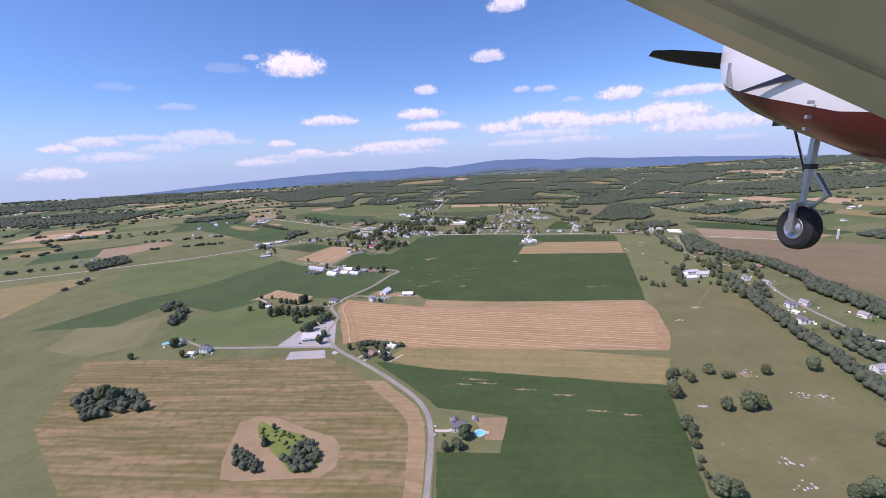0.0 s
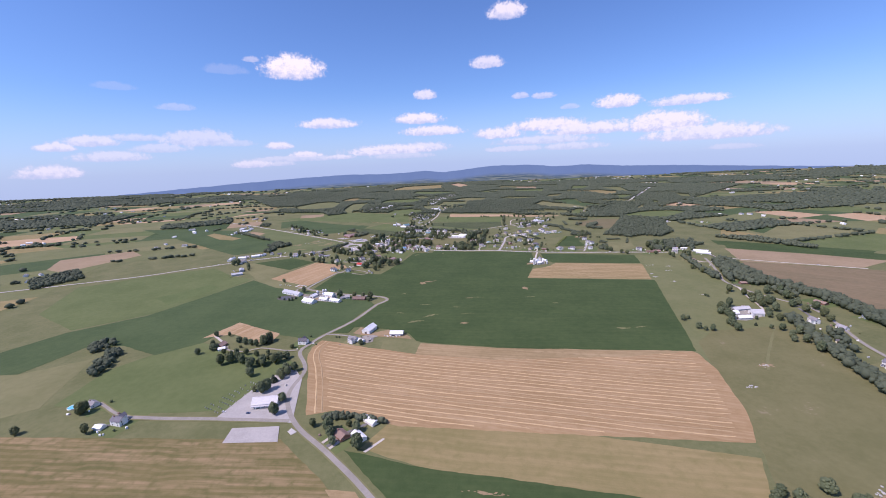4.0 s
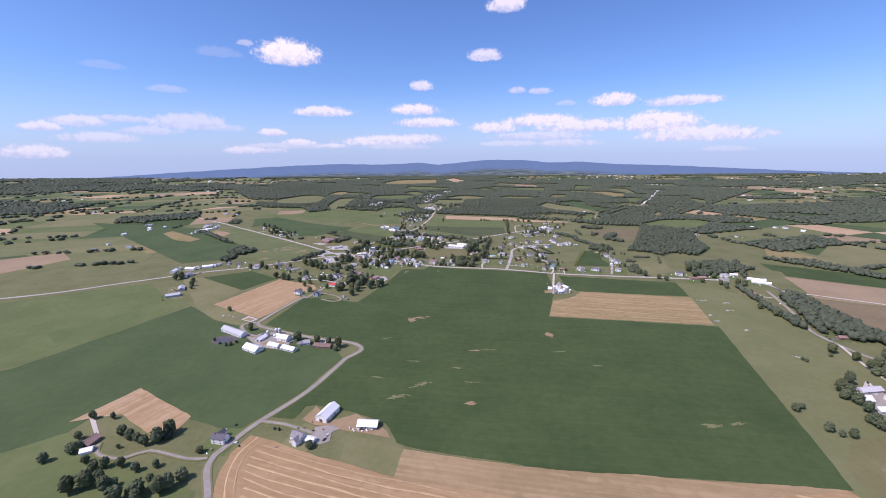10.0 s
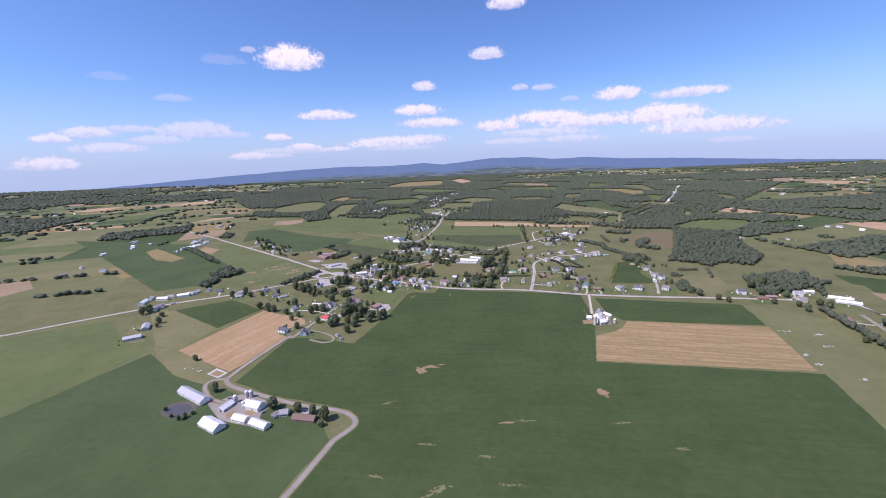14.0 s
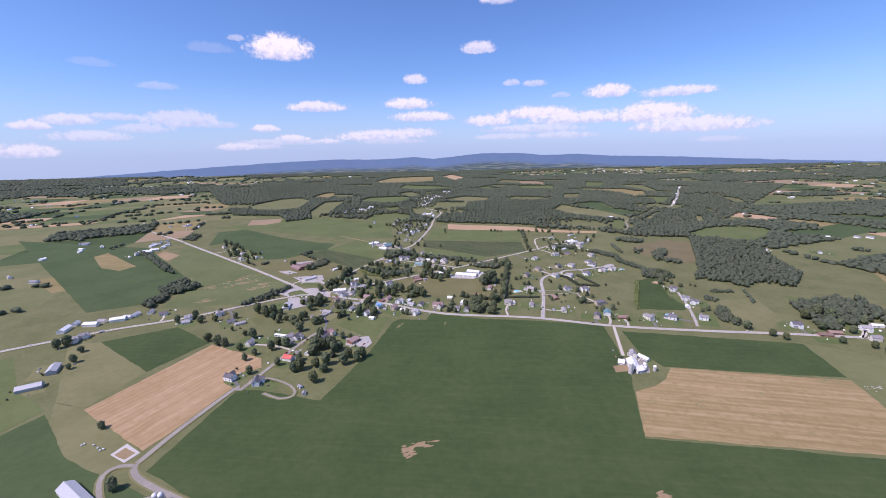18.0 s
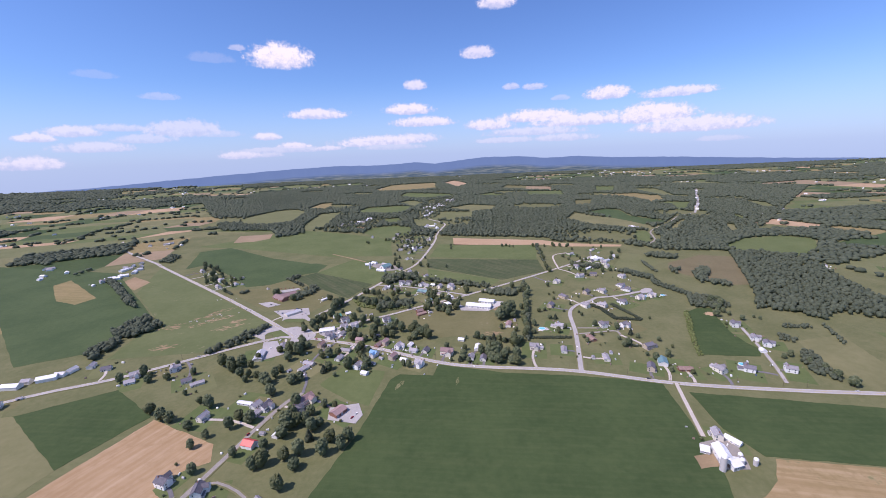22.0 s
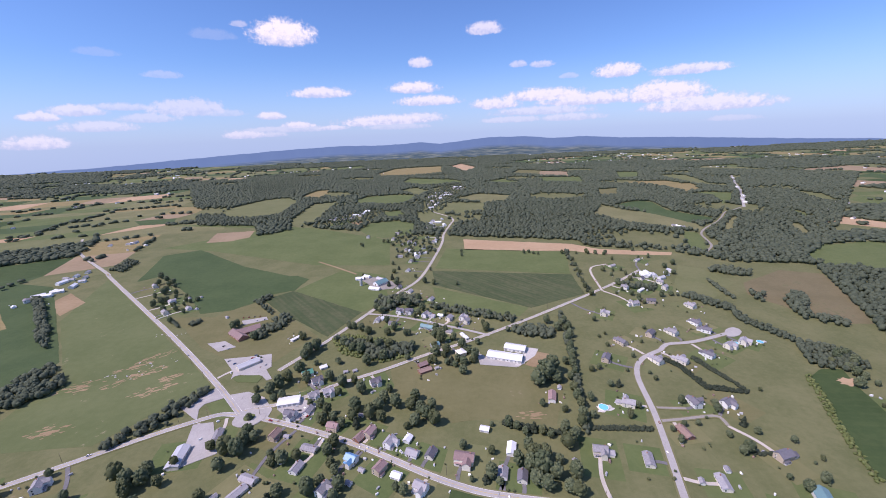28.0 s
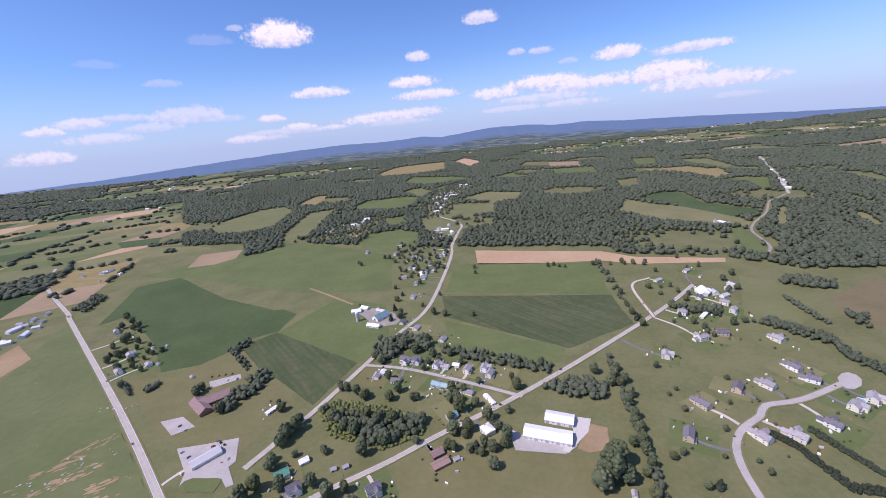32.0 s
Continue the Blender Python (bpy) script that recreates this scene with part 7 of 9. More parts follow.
tree(-94.3, 1146.0, 13)
tree(-139.4, 1130.3, 14)
tree(-138.8, 1113.1, 12)
tree(-170.5, 1120.6, 16)
tree(-178.6, 1116.7, 12)
tree(-152.9, 1126.1, 12)
tree(-204.1, 1134.8, 9)
tree(-144.4, 1193.5, 12)
tree(-132.8, 1206.3, 10)
tree(-120.2, 1204.5, 7)
tree(-135.2, 1151.0, 10)
tree(-145.6, 1177.2, 12)
tree(-239.8, 1281.3, 10)
tree(-222.4, 1264.0, 16)
tree(-204.9, 1236.3, 14)
tree(-250.9, 1282.6, 10)
tree(-213.4, 1277.0, 12)
tree(-187.2, 1261.1, 14)
tree(-178.7, 1267.0, 12)
tree(-210.9, 1289.5, 11)
tree(-299.7, 1316.8, 16)
tree(-285.0, 1309.6, 14)
tree(-275.7, 1322.0, 14)
tree(-258.4, 1308.3, 11)
tree(-262.7, 1285.3, 12)
tree(-256.2, 1330.2, 9)
tree(-213.5, 1341.7, 16)
tree(-201.1, 1353.2, 15)
tree(-231.5, 1347.9, 11)
tree(-210.8, 1321.5, 13)
tree(-112.7, 1332.1, 11)
tree(-111.1, 1297.9, 9)
tree(-101.7, 1309.7, 10)
tree(-151.6, 1282.9, 10)
tree(-134.7, 1271.1, 6)
tree(-421.1, 1289.6, 12)
tree(-400.3, 1305.5, 12)
tree(-383.1, 1285.7, 11)
tree(-361.0, 1289.7, 10)
tree(-367.9, 1326.7, 8)
tree(-330.8, 1299.0, 9)
tree(-314.4, 1249.6, 6)
tree(-389.6, 1300.5, 8)
tree(-167.8, 1333.4, 9)
tree(458.0, 1245.4, 7)
tree(469.9, 1248.5, 8)
tree(490.1, 1396.0, 8)
tree(491.6, 1383.9, 8)
tree(497.6, 1363.6, 9)
tree(460.1, 1349.6, 5)
tree(296.8, 1231.1, 6)
tree(318.8, 1222.8, 6)
tree(289.3, 1273.5, 6)
tree(522.2, 1369.9, 5)
tree(526.4, 1362.4, 5)
tree(334.6, 1290.0, 5)
tree(-201.5, 1337.8, 16)
tree(-193.2, 1357.0, 12)
tree(-202.4, 1365.2, 13)
tree(-205.1, 1434.7, 14)
tree(-198.5, 1444.6, 15)
tree(-192.0, 1456.1, 14)
tree(-196.4, 1420.3, 10)
tree(-188.0, 1424.1, 11)
tree(-223.9, 1439.7, 8)
tree(-186.0, 1508.1, 13)
tree(-175.9, 1528.6, 14)
tree(-188.1, 1489.6, 10)
tree(-121.8, 1424.3, 9)
tree(-150.2, 1407.1, 8)
tree(-129.5, 1375.6, 13)
tree(-126.7, 1389.0, 12)
tree(-118.4, 1379.4, 12)
tree(-107.6, 1370.7, 10)
tree(-96.8, 1394.2, 15)
tree(-95.2, 1424.5, 14)
tree(-79.0, 1379.0, 15)
tree(-71.4, 1391.5, 16)
tree(-66.7, 1406.5, 14)
tree(-66.4, 1374.4, 13)
tree(-61.8, 1424.1, 9)
tree(-96.9, 1377.5, 12)
tree(-30.1, 1366.6, 14)
tree(-24.4, 1383.2, 15)
tree(-18.2, 1373.7, 15)
tree(-11.9, 1388.1, 12)
tree(-9.3, 1364.8, 14)
tree(-38.7, 1361.5, 8)
tree(-163.6, 1323.3, 10)
tree(-153.7, 1324.8, 13)
tree(-141.6, 1328.2, 10)
tree(-119.6, 1288.3, 15)
tree(-107.5, 1318.8, 10)
tree(-97.0, 1331.9, 9)
tree(-94.2, 1292.8, 12)
tree(-44.9, 1287.4, 8)
tree(-37.4, 1282.7, 9)
tree(-146.5, 1290.1, 12)
tree(-115.2, 1298.8, 7)
tree(-96.8, 1282.5, 10)
tree(43.1, 1320.9, 8)
tree(38.9, 1294.3, 12)
tree(33.3, 1290.0, 8)
tree(44.9, 1286.2, 8)
tree(78.8, 1323.6, 12)
tree(80.2, 1308.5, 16)
tree(84.2, 1295.0, 18)
tree(76.4, 1284.7, 15)
tree(84.4, 1278.7, 14)
tree(95.0, 1289.4, 14)
tree(75.4, 1300.0, 14)
tree(90.5, 1308.0, 15)
tree(102.8, 1305.4, 10)
tree(116.6, 1322.6, 16)
tree(124.9, 1330.6, 12)
tree(120.6, 1342.4, 12)
tree(112.0, 1288.1, 14)
tree(108.3, 1271.5, 14)
tree(102.5, 1275.2, 12)
tree(17.2, 1329.7, 9)
tree(21.2, 1291.8, 5)
tree(66.3, 1355.8, 10)
tree(74.1, 1351.5, 9)
tree(80.8, 1343.0, 9)
tree(49.0, 1357.7, 5)
tree(90.2, 1346.1, 9)
tree(97.5, 1341.6, 9)
tree(104.7, 1337.2, 9)
tree(126.2, 1430.2, 26)
tree(137.2, 1443.4, 22)
tree(138.3, 1424.5, 14)
tree(183.9, 1516.2, 11)
tree(191.1, 1549.3, 11)
tree(198.9, 1577.5, 10)
tree(175.9, 1486.6, 11)
tree(169.4, 1459.8, 11)
tree(165.1, 1435.9, 10)
tree(152.8, 1407.8, 12)
tree(151.8, 1392.5, 12)
tree(150.2, 1378.2, 12)
tree(146.0, 1360.7, 12)
tree(140.2, 1348.7, 12)
tree(130.6, 1338.4, 10)
tree(130.9, 1372.6, 8)
tree(109.5, 1383.8, 8)
tree(161.3, 1461.9, 9)
tree(156.6, 1427.9, 9)
tree(28.4, 1453.4, 13)
tree(15.4, 1475.2, 11)
tree(23.4, 1481.9, 10)
tree(9.3, 1502.5, 13)
tree(-6.8, 1478.8, 9)
tree(40.6, 1501.4, 10)
tree(55.1, 1523.6, 9)
tree(-75.8, 1496.1, 14)
tree(-97.1, 1484.5, 14)
tree(-109.1, 1513.3, 15)
tree(-122.6, 1523.0, 14)
tree(-138.0, 1540.3, 14)
tree(-70.6, 1525.2, 14)
tree(-86.6, 1523.8, 14)
tree(-100.6, 1537.9, 12)
tree(-38.2, 1523.4, 12)
tree(-136.0, 1491.8, 9)
tree(-120.0, 1583.4, 12)
tree(-139.2, 1592.2, 9)
tree(259.5, 1375.0, 8)
tree(291.5, 1367.0, 9)
tree(288.3, 1358.2, 9)
tree(255.6, 1341.2, 6)
tree(240.9, 1340.9, 6)
tree(298.8, 1336.7, 8)
tree(274.5, 1323.7, 7)
tree(271.5, 1302.1, 9)
tree(278.5, 1304.2, 11)
tree(303.6, 1325.0, 7)
tree(225.1, 1320.5, 7)
tree(226.2, 1335.8, 6)
tree(328.4, 1311.9, 7)
tree(358.0, 1387.1, 5)
tree(314.9, 1268.1, 9)
tree(294.0, 1261.5, 9)
tree(490.4, 1415.9, 10)
tree(487.4, 1403.3, 12)
tree(469.2, 1383.4, 12)
tree(507.3, 1425.1, 12)
tree(499.7, 1438.7, 12)
tree(516.0, 1443.6, 12)
tree(483.0, 1429.5, 9)
tree(199.3, 1446.5, 7)
tree(233.5, 1499.1, 6)
tree(164.8, 1387.9, 9)
tree(156.9, 1361.1, 9)
tree(197.7, 1411.1, 8)
tree(207.3, 1410.2, 8)
tree(194.4, 1357.8, 9)
tree(210.1, 1370.6, 7)
tree(232.1, 1524.0, 5)
tree(307.7, 1540.6, 6)
tree(283.1, 1502.3, 5)
tree(243.6, 1531.1, 5)
tree(253.6, 1468.0, 6)
tree(231.4, 1438.4, 5)
tree(255.3, 1430.0, 5)
tree(255.5, 1417.8, 6)
tree(-455.1, 1688.2, 8)
tree(-548.9, 1784.0, 12)
tree(-571.8, 1837.4, 12)
tree(-566.2, 1844.4, 14)
tree(-557.8, 1770.2, 10)
tree(-523.6, 1736.4, 12)
tree(-521.9, 1779.6, 10)
tree(-494.0, 1766.2, 8)
tree(-469.5, 1735.8, 8)
tree(-459.8, 1741.8, 8)
tree(-473.6, 1721.8, 7)
tree(-474.8, 1698.5, 9)
tree(-542.5, 1743.6, 8)
tree(-332.3, 1615.0, 13)
tree(-329.5, 1623.6, 11)
tree(-282.0, 1572.1, 12)
tree(-281.3, 1577.8, 10)
tree(-205.1, 1565.2, 12)
tree(-212.3, 1576.4, 8)
tree(-132.8, 1591.5, 11)
tree(-108.7, 1570.5, 12)
tree(-183.4, 1518.9, 15)
tree(-184.3, 1479.0, 15)
tree(-168.0, 1455.1, 14)
tree(-139.2, 1454.3, 13)
tree(-120.5, 1439.9, 14)
tree(-106.3, 1444.6, 10)
tree(-166.3, 1492.4, 8)
tree(-138.6, 1495.6, 7)
tree(-77.7, 1564.7, 12)
tree(-68.3, 1578.0, 13)
tree(3.5, 1533.3, 16)
tree(-5.4, 1501.2, 15)
tree(5.6, 1493.9, 9)
tree(32.2, 1515.8, 14)
tree(36.5, 1505.4, 11)
tree(47.1, 1485.5, 13)
tree(30.9, 1474.0, 12)
tree(42.4, 1476.4, 10)
tree(9.0, 1475.0, 9)
tree(-12.6, 1481.7, 10)
tree(73.3, 1561.8, 12)
tree(19.3, 1469.9, 9)
tree(-81.6, 1668.0, 15)
tree(-65.8, 1679.6, 15)
tree(-48.9, 1662.1, 13)
tree(-32.6, 1680.5, 14)
tree(-25.1, 1648.8, 14)
tree(-95.5, 1643.3, 14)
tree(-104.9, 1657.8, 12)
tree(-1.5, 1646.5, 10)
tree(12.0, 1623.6, 9)
tree(-32.3, 1701.7, 8)
tree(-17.6, 1637.4, 8)
tree(43.4, 1757.3, 8)
tree(-3.0, 1767.7, 10)
tree(-156.1, 1836.1, 6)
tree(-79.6, 1775.5, 12)
tree(-93.7, 1770.9, 10)
tree(70.9, 1982.5, 9)
tree(69.2, 1949.2, 8)
tree(223.3, 1947.7, 8)
tree(236.7, 1952.0, 9)
tree(244.9, 1939.9, 8)
tree(255.0, 1934.4, 7)
tree(313.1, 1931.1, 9)
tree(370.2, 1926.3, 10)
tree(390.0, 1918.8, 10)
tree(405.5, 1903.9, 9)
tree(345.0, 1922.9, 7)
tree(406.3, 1864.5, 8)
tree(-192.9, 2076.5, 9)
tree(-110.4, 2075.6, 11)
tree(-127.3, 2112.1, 11)
tree(-79.7, 2000.4, 8)
tree(-15.7, 2015.3, 8)
tree(-47.2, 1921.3, 9)
tree(-89.0, 1847.8, 11)
tree(-41.2, 1813.6, 8)
tree(-9.1, 1855.3, 7)
tree(-21.8, 1778.0, 11)
tree(170.1, 1575.7, 12)
tree(189.8, 1565.8, 12)
tree(197.2, 1553.2, 12)
tree(179.7, 1551.3, 12)
tree(191.3, 1528.6, 12)
tree(180.0, 1495.1, 11)
tree(177.5, 1479.5, 11)
tree(172.6, 1465.4, 11)
tree(168.1, 1452.3, 11)
tree(245.6, 1574.0, 8)
tree(275.5, 1606.9, 7)
tree(188.8, 1443.4, 8)
tree(351.6, 1720.0, 12)
tree(327.7, 1673.9, 6)
tree(344.3, 1687.0, 7)
tree(356.4, 1793.9, 8)
tree(360.9, 1767.2, 8)
tree(390.9, 1768.9, 9)
tree(401.1, 1754.8, 8)
tree(384.0, 1735.6, 9)
tree(301.8, 1784.2, 9)
tree(290.2, 1740.9, 9)
tree(283.8, 1710.3, 10)
tree(282.7, 1691.4, 10)
tree(281.7, 1673.5, 10)
tree(311.0, 1836.2, 8)
tree(306.0, 1810.0, 8)
tree(318.9, 1877.6, 9)
tree(351.1, 1665.0, 9)
tree(355.0, 1646.9, 9)
tree(398.5, 1651.7, 10)
tree(417.5, 1655.3, 10)
tree(115.0, 1421.3, 20)
tree(594.4, 1201.6, 16)
tree(620.0, 1207.1, 18)
tree(626.0, 1192.1, 17)
tree(584.8, 1164.6, 14)
tree(621.2, 1171.9, 12)
tree(616.3, 1147.8, 11)
tree(665.3, 1176.3, 11)
tree(505.3, 1139.3, 9)
tree(572.4, 1122.7, 10)
tree(599.3, 1105.1, 10)
tree(636.7, 1106.8, 11)
tree(640.7, 1094.7, 11)
tree(593.7, 1083.8, 11)
tree(478.8, 1176.9, 14)
tree(477.6, 1194.8, 11)
tree(497.3, 1152.0, 10)
tree(476.6, 1228.6, 8)
tree(480.7, 1212.6, 8)
tree(-273.7, 1182.2, 11)
tree(-164.4, 1157.7, 14)
tree(-154.5, 1174.8, 15)
tree(-116.3, 1129.7, 14)
tree(-166.4, 1211.9, 13)
tree(-178.7, 1144.4, 11)
tree(-216.7, 1260.3, 12)
tree(-272.9, 1311.0, 14)
tree(-280.1, 1299.9, 13)
tree(-145.9, 1089.8, 12)
tree(-286.6, 1230.1, 9)
tree(-250.5, 1271.6, 9)
tree(-531.0, 1723.6, 12)
tree(-496.3, 1697.7, 11)
tree(-453.4, 1647.1, 10)
tree(-214.7, 1417.3, 13)
tree(-137.8, 1403.8, 11)
tree(-109.6, 1343.5, 12)
tree(-92.1, 1368.0, 10)
tree(-52.1, 1395.5, 14)
tree(-36.1, 1392.0, 14)
tree(-30.9, 1407.1, 13)
tree(65.2, 1306.8, 13)
tree(-44.8, 1560.7, 9)
tree(-6.1, 1549.1, 10)
tree(390.6, 710.0, 7)
tree(389.4, 667.7, 7)
tree(436.3, 674.6, 10)
tree(614.6, 925.3, 12)
tree(573.7, 945.3, 10)
tree(574.0, 977.7, 10)
tree(484.0, 805.8, 5)
tree(580.6, 713.8, 12)
tree(604.0, 720.1, 12)
tree(590.3, 693.1, 12)
tree(583.0, 676.4, 12)
tree(594.3, 742.8, 12)
tree(603.5, 773.6, 14)
tree(612.9, 797.1, 14)
tree(593.9, 801.9, 13)
tree(567.4, 759.7, 11)
tree(513.3, 624.6, 12)
tree(489.0, 615.1, 11)
tree(484.2, 590.2, 12)
tree(503.8, 641.6, 10)
tree(-212.4, 1390.2, 8)

woods("near", 6.5, 8.5, [(-112.9, 1675.8), (-103.4, 1706.4), (-68.9, 1712.0), (-26.5, 1696.0), (-29.4, 1658.5), (-59.5, 1672.8), (-95.7, 1644.7)])
woods("near", 5, 5.5, [(-345.1, 1720.0), (-326.5, 1758.5), (-313.2, 1740.9), (-329.2, 1703.9)])
woods("near", 4, 5, [(-337.0, 1714.7), (-331.7, 1718.2), (-288.4, 1672.5), (-287.6, 1660.1)])
woods("near", 5.5, 7, [(-292.8, 1582.1), (-267.4, 1657.6), (-249.3, 1643.7), (-244.6, 1615.7), (-273.6, 1571.0)])
woods("thicket", 3.5, 4, [(-161.8, 1563.2), (-142.7, 1574.6), (-84.5, 1554.8), (-40.5, 1529.4), (-34.6, 1502.6), (-76.3, 1488.4), (-139.3, 1516.8)])
woods("near", 5, 7, [(102.0, 1556.3), (125.7, 1572.5), (173.5, 1550.0), (163.8, 1527.6), (131.1, 1535.4)])
woods("near", 4, 5.5, [(198.0, 1606.0), (187.0, 1551.0), (173.0, 1481.0), (160.0, 1420.0), (148.0, 1371.0), (136.0, 1336.0), (141.0, 1335.0), (153.0, 1370.0), (165.0, 1419.0), (178.0, 1480.0), (192.0, 1550.0), (203.0, 1605.0)])
woods("near", 6, 5.5, [(325.6, 1956.0), (334.7, 1954.2), (298.4, 1797.5), (288.9, 1684.5), (284.4, 1685.2), (293.8, 1798.3)])
woods("hedge", 3, 5, [(376.4, 1699.8), (392.2, 1713.9), (413.9, 1697.5), (397.6, 1675.1)])
woods("near", 5, 6, [(442.4, 1655.6), (459.5, 1660.4), (472.5, 1624.4), (457.2, 1613.8)])
woods("near", 5, 6.5, [(473.8, 1608.0), (485.1, 1610.1), (477.0, 1558.5), (459.9, 1540.9)])
woods("near", 6, 8, [(557.3, 1765.3), (597.6, 1790.1), (638.0, 1742.1), (605.3, 1719.4)])
tree(352.8, 1714.7, 9)
tree(354.9, 1798.7, 7)
tree(375.4, 1791.1, 6)
tree(392.3, 1792.5, 7)
tree(389.4, 1914.5, 9)
tree(413.4, 1915.6, 9)
tree(372.1, 1917.7, 8)
tree(484.8, 1925.1, 8)
tree(492.2, 1868.3, 8)
tree(489.0, 1797.7, 12)
tree(517.6, 1815.1, 12)
tree(484.8, 1757.3, 10)
tree(464.9, 1750.8, 10)
tree(465.2, 1860.4, 7)
tree(336.9, 1629.8, 7)
tree(350.9, 1636.9, 7)
tree(354.4, 1627.4, 7)
tree(-78.2, 1788.1, 11)
tree(-90.3, 1808.9, 9)
tree(-32.2, 1632.1, 11)
tree(-38.0, 1618.0, 10)
tree(-82.2, 1607.1, 11)
tree(-142.4, 1598.7, 9)
tree(-119.2, 1583.2, 10)
tree(-107.1, 1578.1, 10)
tree(29.9, 1578.7, 9)
tree(21.9, 1538.9, 11)
tree(-3.3, 1568.2, 12)
tree(1.4, 1549.7, 12)
tree(-7.4, 1522.0, 10)
tree(10.5, 1566.6, 10)
tree(34.8, 1515.2, 9)
tree(70.8, 1578.9, 9)
tree(85.0, 1608.5, 10)
tree(98.4, 1601.4, 10)
tree(114.2, 1605.0, 10)
tree(-176.1, 1539.7, 12)
tree(-184.0, 1525.0, 12)
tree(-49.9, 1559.8, 9)
tree(-43.8, 1493.1, 9)
tree(-96.6, 1909.0, 9)
tree(-80.2, 1870.5, 8)
tree(-40.3, 1965.8, 8)
tree(-201.0, 2092.8, 7)
tree(-116.1, 2093.8, 9)
tree(-139.7, 2117.3, 10)
tree(-78.5, 2075.4, 8)
tree(461.6, 736.5, 13)
tree(485.3, 749.5, 13)
tree(452.8, 723.3, 12)
tree(457.5, 714.7, 12)
tree(464.5, 730.2, 12)
tree(452.2, 699.9, 11)
tree(436.9, 680.1, 11)
tree(436.8, 685.0, 9)
tree(545.9, 778.1, 13)
tree(561.2, 783.2, 13)
tree(541.1, 756.2, 12)
tree(536.1, 743.1, 12)
tree(538.6, 766.1, 11)
tree(519.4, 711.3, 11)
tree(512.0, 700.5, 9)
tree(540.3, 822.4, 12)
tree(487.6, 695.8, 5)
tree(469.2, 674.4, 5)
tree(580.8, 737.5, 12)
tree(608.3, 769.8, 11)
tree(491.0, 654.4, 9)
tree(484.6, 631.1, 9)
tree(477.5, 620.7, 9)
woods("near", 7, 8.5, [(787.7, 1761.7), (644.3, 1524.1), (594.2, 1448.9), (553.9, 1404.5), (601.3, 1379.4), (619.2, 1343.6), (663.9, 1370.1), (706.1, 1334.6), (792.1, 1406.2), (821.9, 1502.1), (888.5, 1623.0), (865.6, 1745.1)])
woods("near", 6, 8, [(-161.1, 1563.1), (-111.5, 1544.7), (-79.1, 1541.7), (-37.5, 1522.8), (-37.6, 1508.6), (-69.3, 1494.5), (-98.5, 1497.7), (-135.9, 1538.2)])
woods("near", 6, 8, [(580.3, 1605.8), (622.1, 1634.7), (628.1, 1619.0), (575.7, 1550.9), (553.0, 1541.0)])
woods("near", 6, 7, [(575.4, 1555.7), (586.6, 1553.7), (612.8, 1526.1), (595.5, 1511.8), (566.2, 1529.8)])
woods("near", 6, 7, [(559.0, 1653.3), (574.4, 1641.2), (549.4, 1606.3), (540.4, 1624.6)])
woods("near", 5, 6, [(427.1, 1652.2), (455.1, 1658.7), (482.8, 1597.4), (465.8, 1585.2)])
woods("near", 5.5, 8.5, [(648.0, 1018.0), (608.0, 930.0), (584.0, 886.0), (588.0, 872.0), (606.0, 905.0), (632.0, 962.0), (662.0, 1014.0)])
woods("near", 5, 7.5, [(596.0, 935.0), (569.0, 884.0), (562.0, 880.0), (573.0, 910.0), (586.0, 945.0)])
woods("near", 5, 8.5, [(616.0, 1088.0), (598.0, 1030.0), (578.0, 950.0), (566.0, 893.0), (573.0, 888.0), (587.0, 948.0), (607.0, 1028.0), (622.0, 1082.0)])
woods("near", 6, 11, [(690.0, 1036.0), (667.0, 939.0), (655.0, 872.0), (640.0, 845.0), (606.0, 850.0), (596.0, 900.0), (628.0, 965.0), (655.0, 1030.0)])
woods("near", 6, 11, [(655.0, 872.0), (679.0, 764.0), (672.0, 696.0), (650.0, 632.0), (642.0, 560.0), (618.0, 560.0), (628.0, 640.0), (645.0, 700.0), (652.0, 760.0), (634.0, 840.0)])
woods("near", 5.5, 9.5, [(532.0, 700.0), (503.0, 628.0), (480.0, 562.0), (470.0, 521.0), (451.0, 472.0), (428.0, 374.6), (410.0, 320.0), (420.0, 316.0), (440.0, 366.0), (464.0, 462.0), (484.0, 518.0), (494.0, 556.0), (516.0, 620.0), (543.0, 692.0)])
woods("near", 7, 11, [(628.0, 640.0), (642.0, 560.0), (640.0, 470.0), (600.0, 380.0), (560.0, 330.0), (590.0, 420.0), (600.0, 520.0), (604.0, 600.0)])
woods("near", 8, 9, [(545.0, 652.0), (556.0, 640.0), (536.0, 590.0), (518.0, 575.0), (522.0, 600.0)])
woods("near", 8, 9, [(620.0, 830.0), (640.0, 800.0), (624.0, 770.0), (606.0, 790.0)])
woods("near", 8, 9, [(500.0, 470.0), (520.0, 450.0), (500.0, 380.0), (470.0, 360.0), (476.0, 420.0)])
woods("near", 6, 8, [(-424.0, 410.5), (-409.0, 431.3), (-359.9, 418.8), (-317.6, 383.7), (-345.0, 381.7), (-373.7, 366.2)])
woods("near", 3.4, 5.0, [(-149.0, 300.0), (-140.0, 300.0), (-137.0, 317.0), (-124.8, 315.0), (-114.0, 297.0), (-114.0, 280.0), (-132.0, 280.5)])
woods("thicket", 6.0, 3.2, [(-184.0, 342.0), (-168.0, 336.0), (-137.0, 326.0), (-125.0, 315.0), (-140.0, 301.0), (-160.0, 314.0), (-176.0, 330.0)])
tree(-621.6, 1891.1, 14)
tree(-594.3, 1866.6, 12)
tree(-599.0, 1848.0, 11)
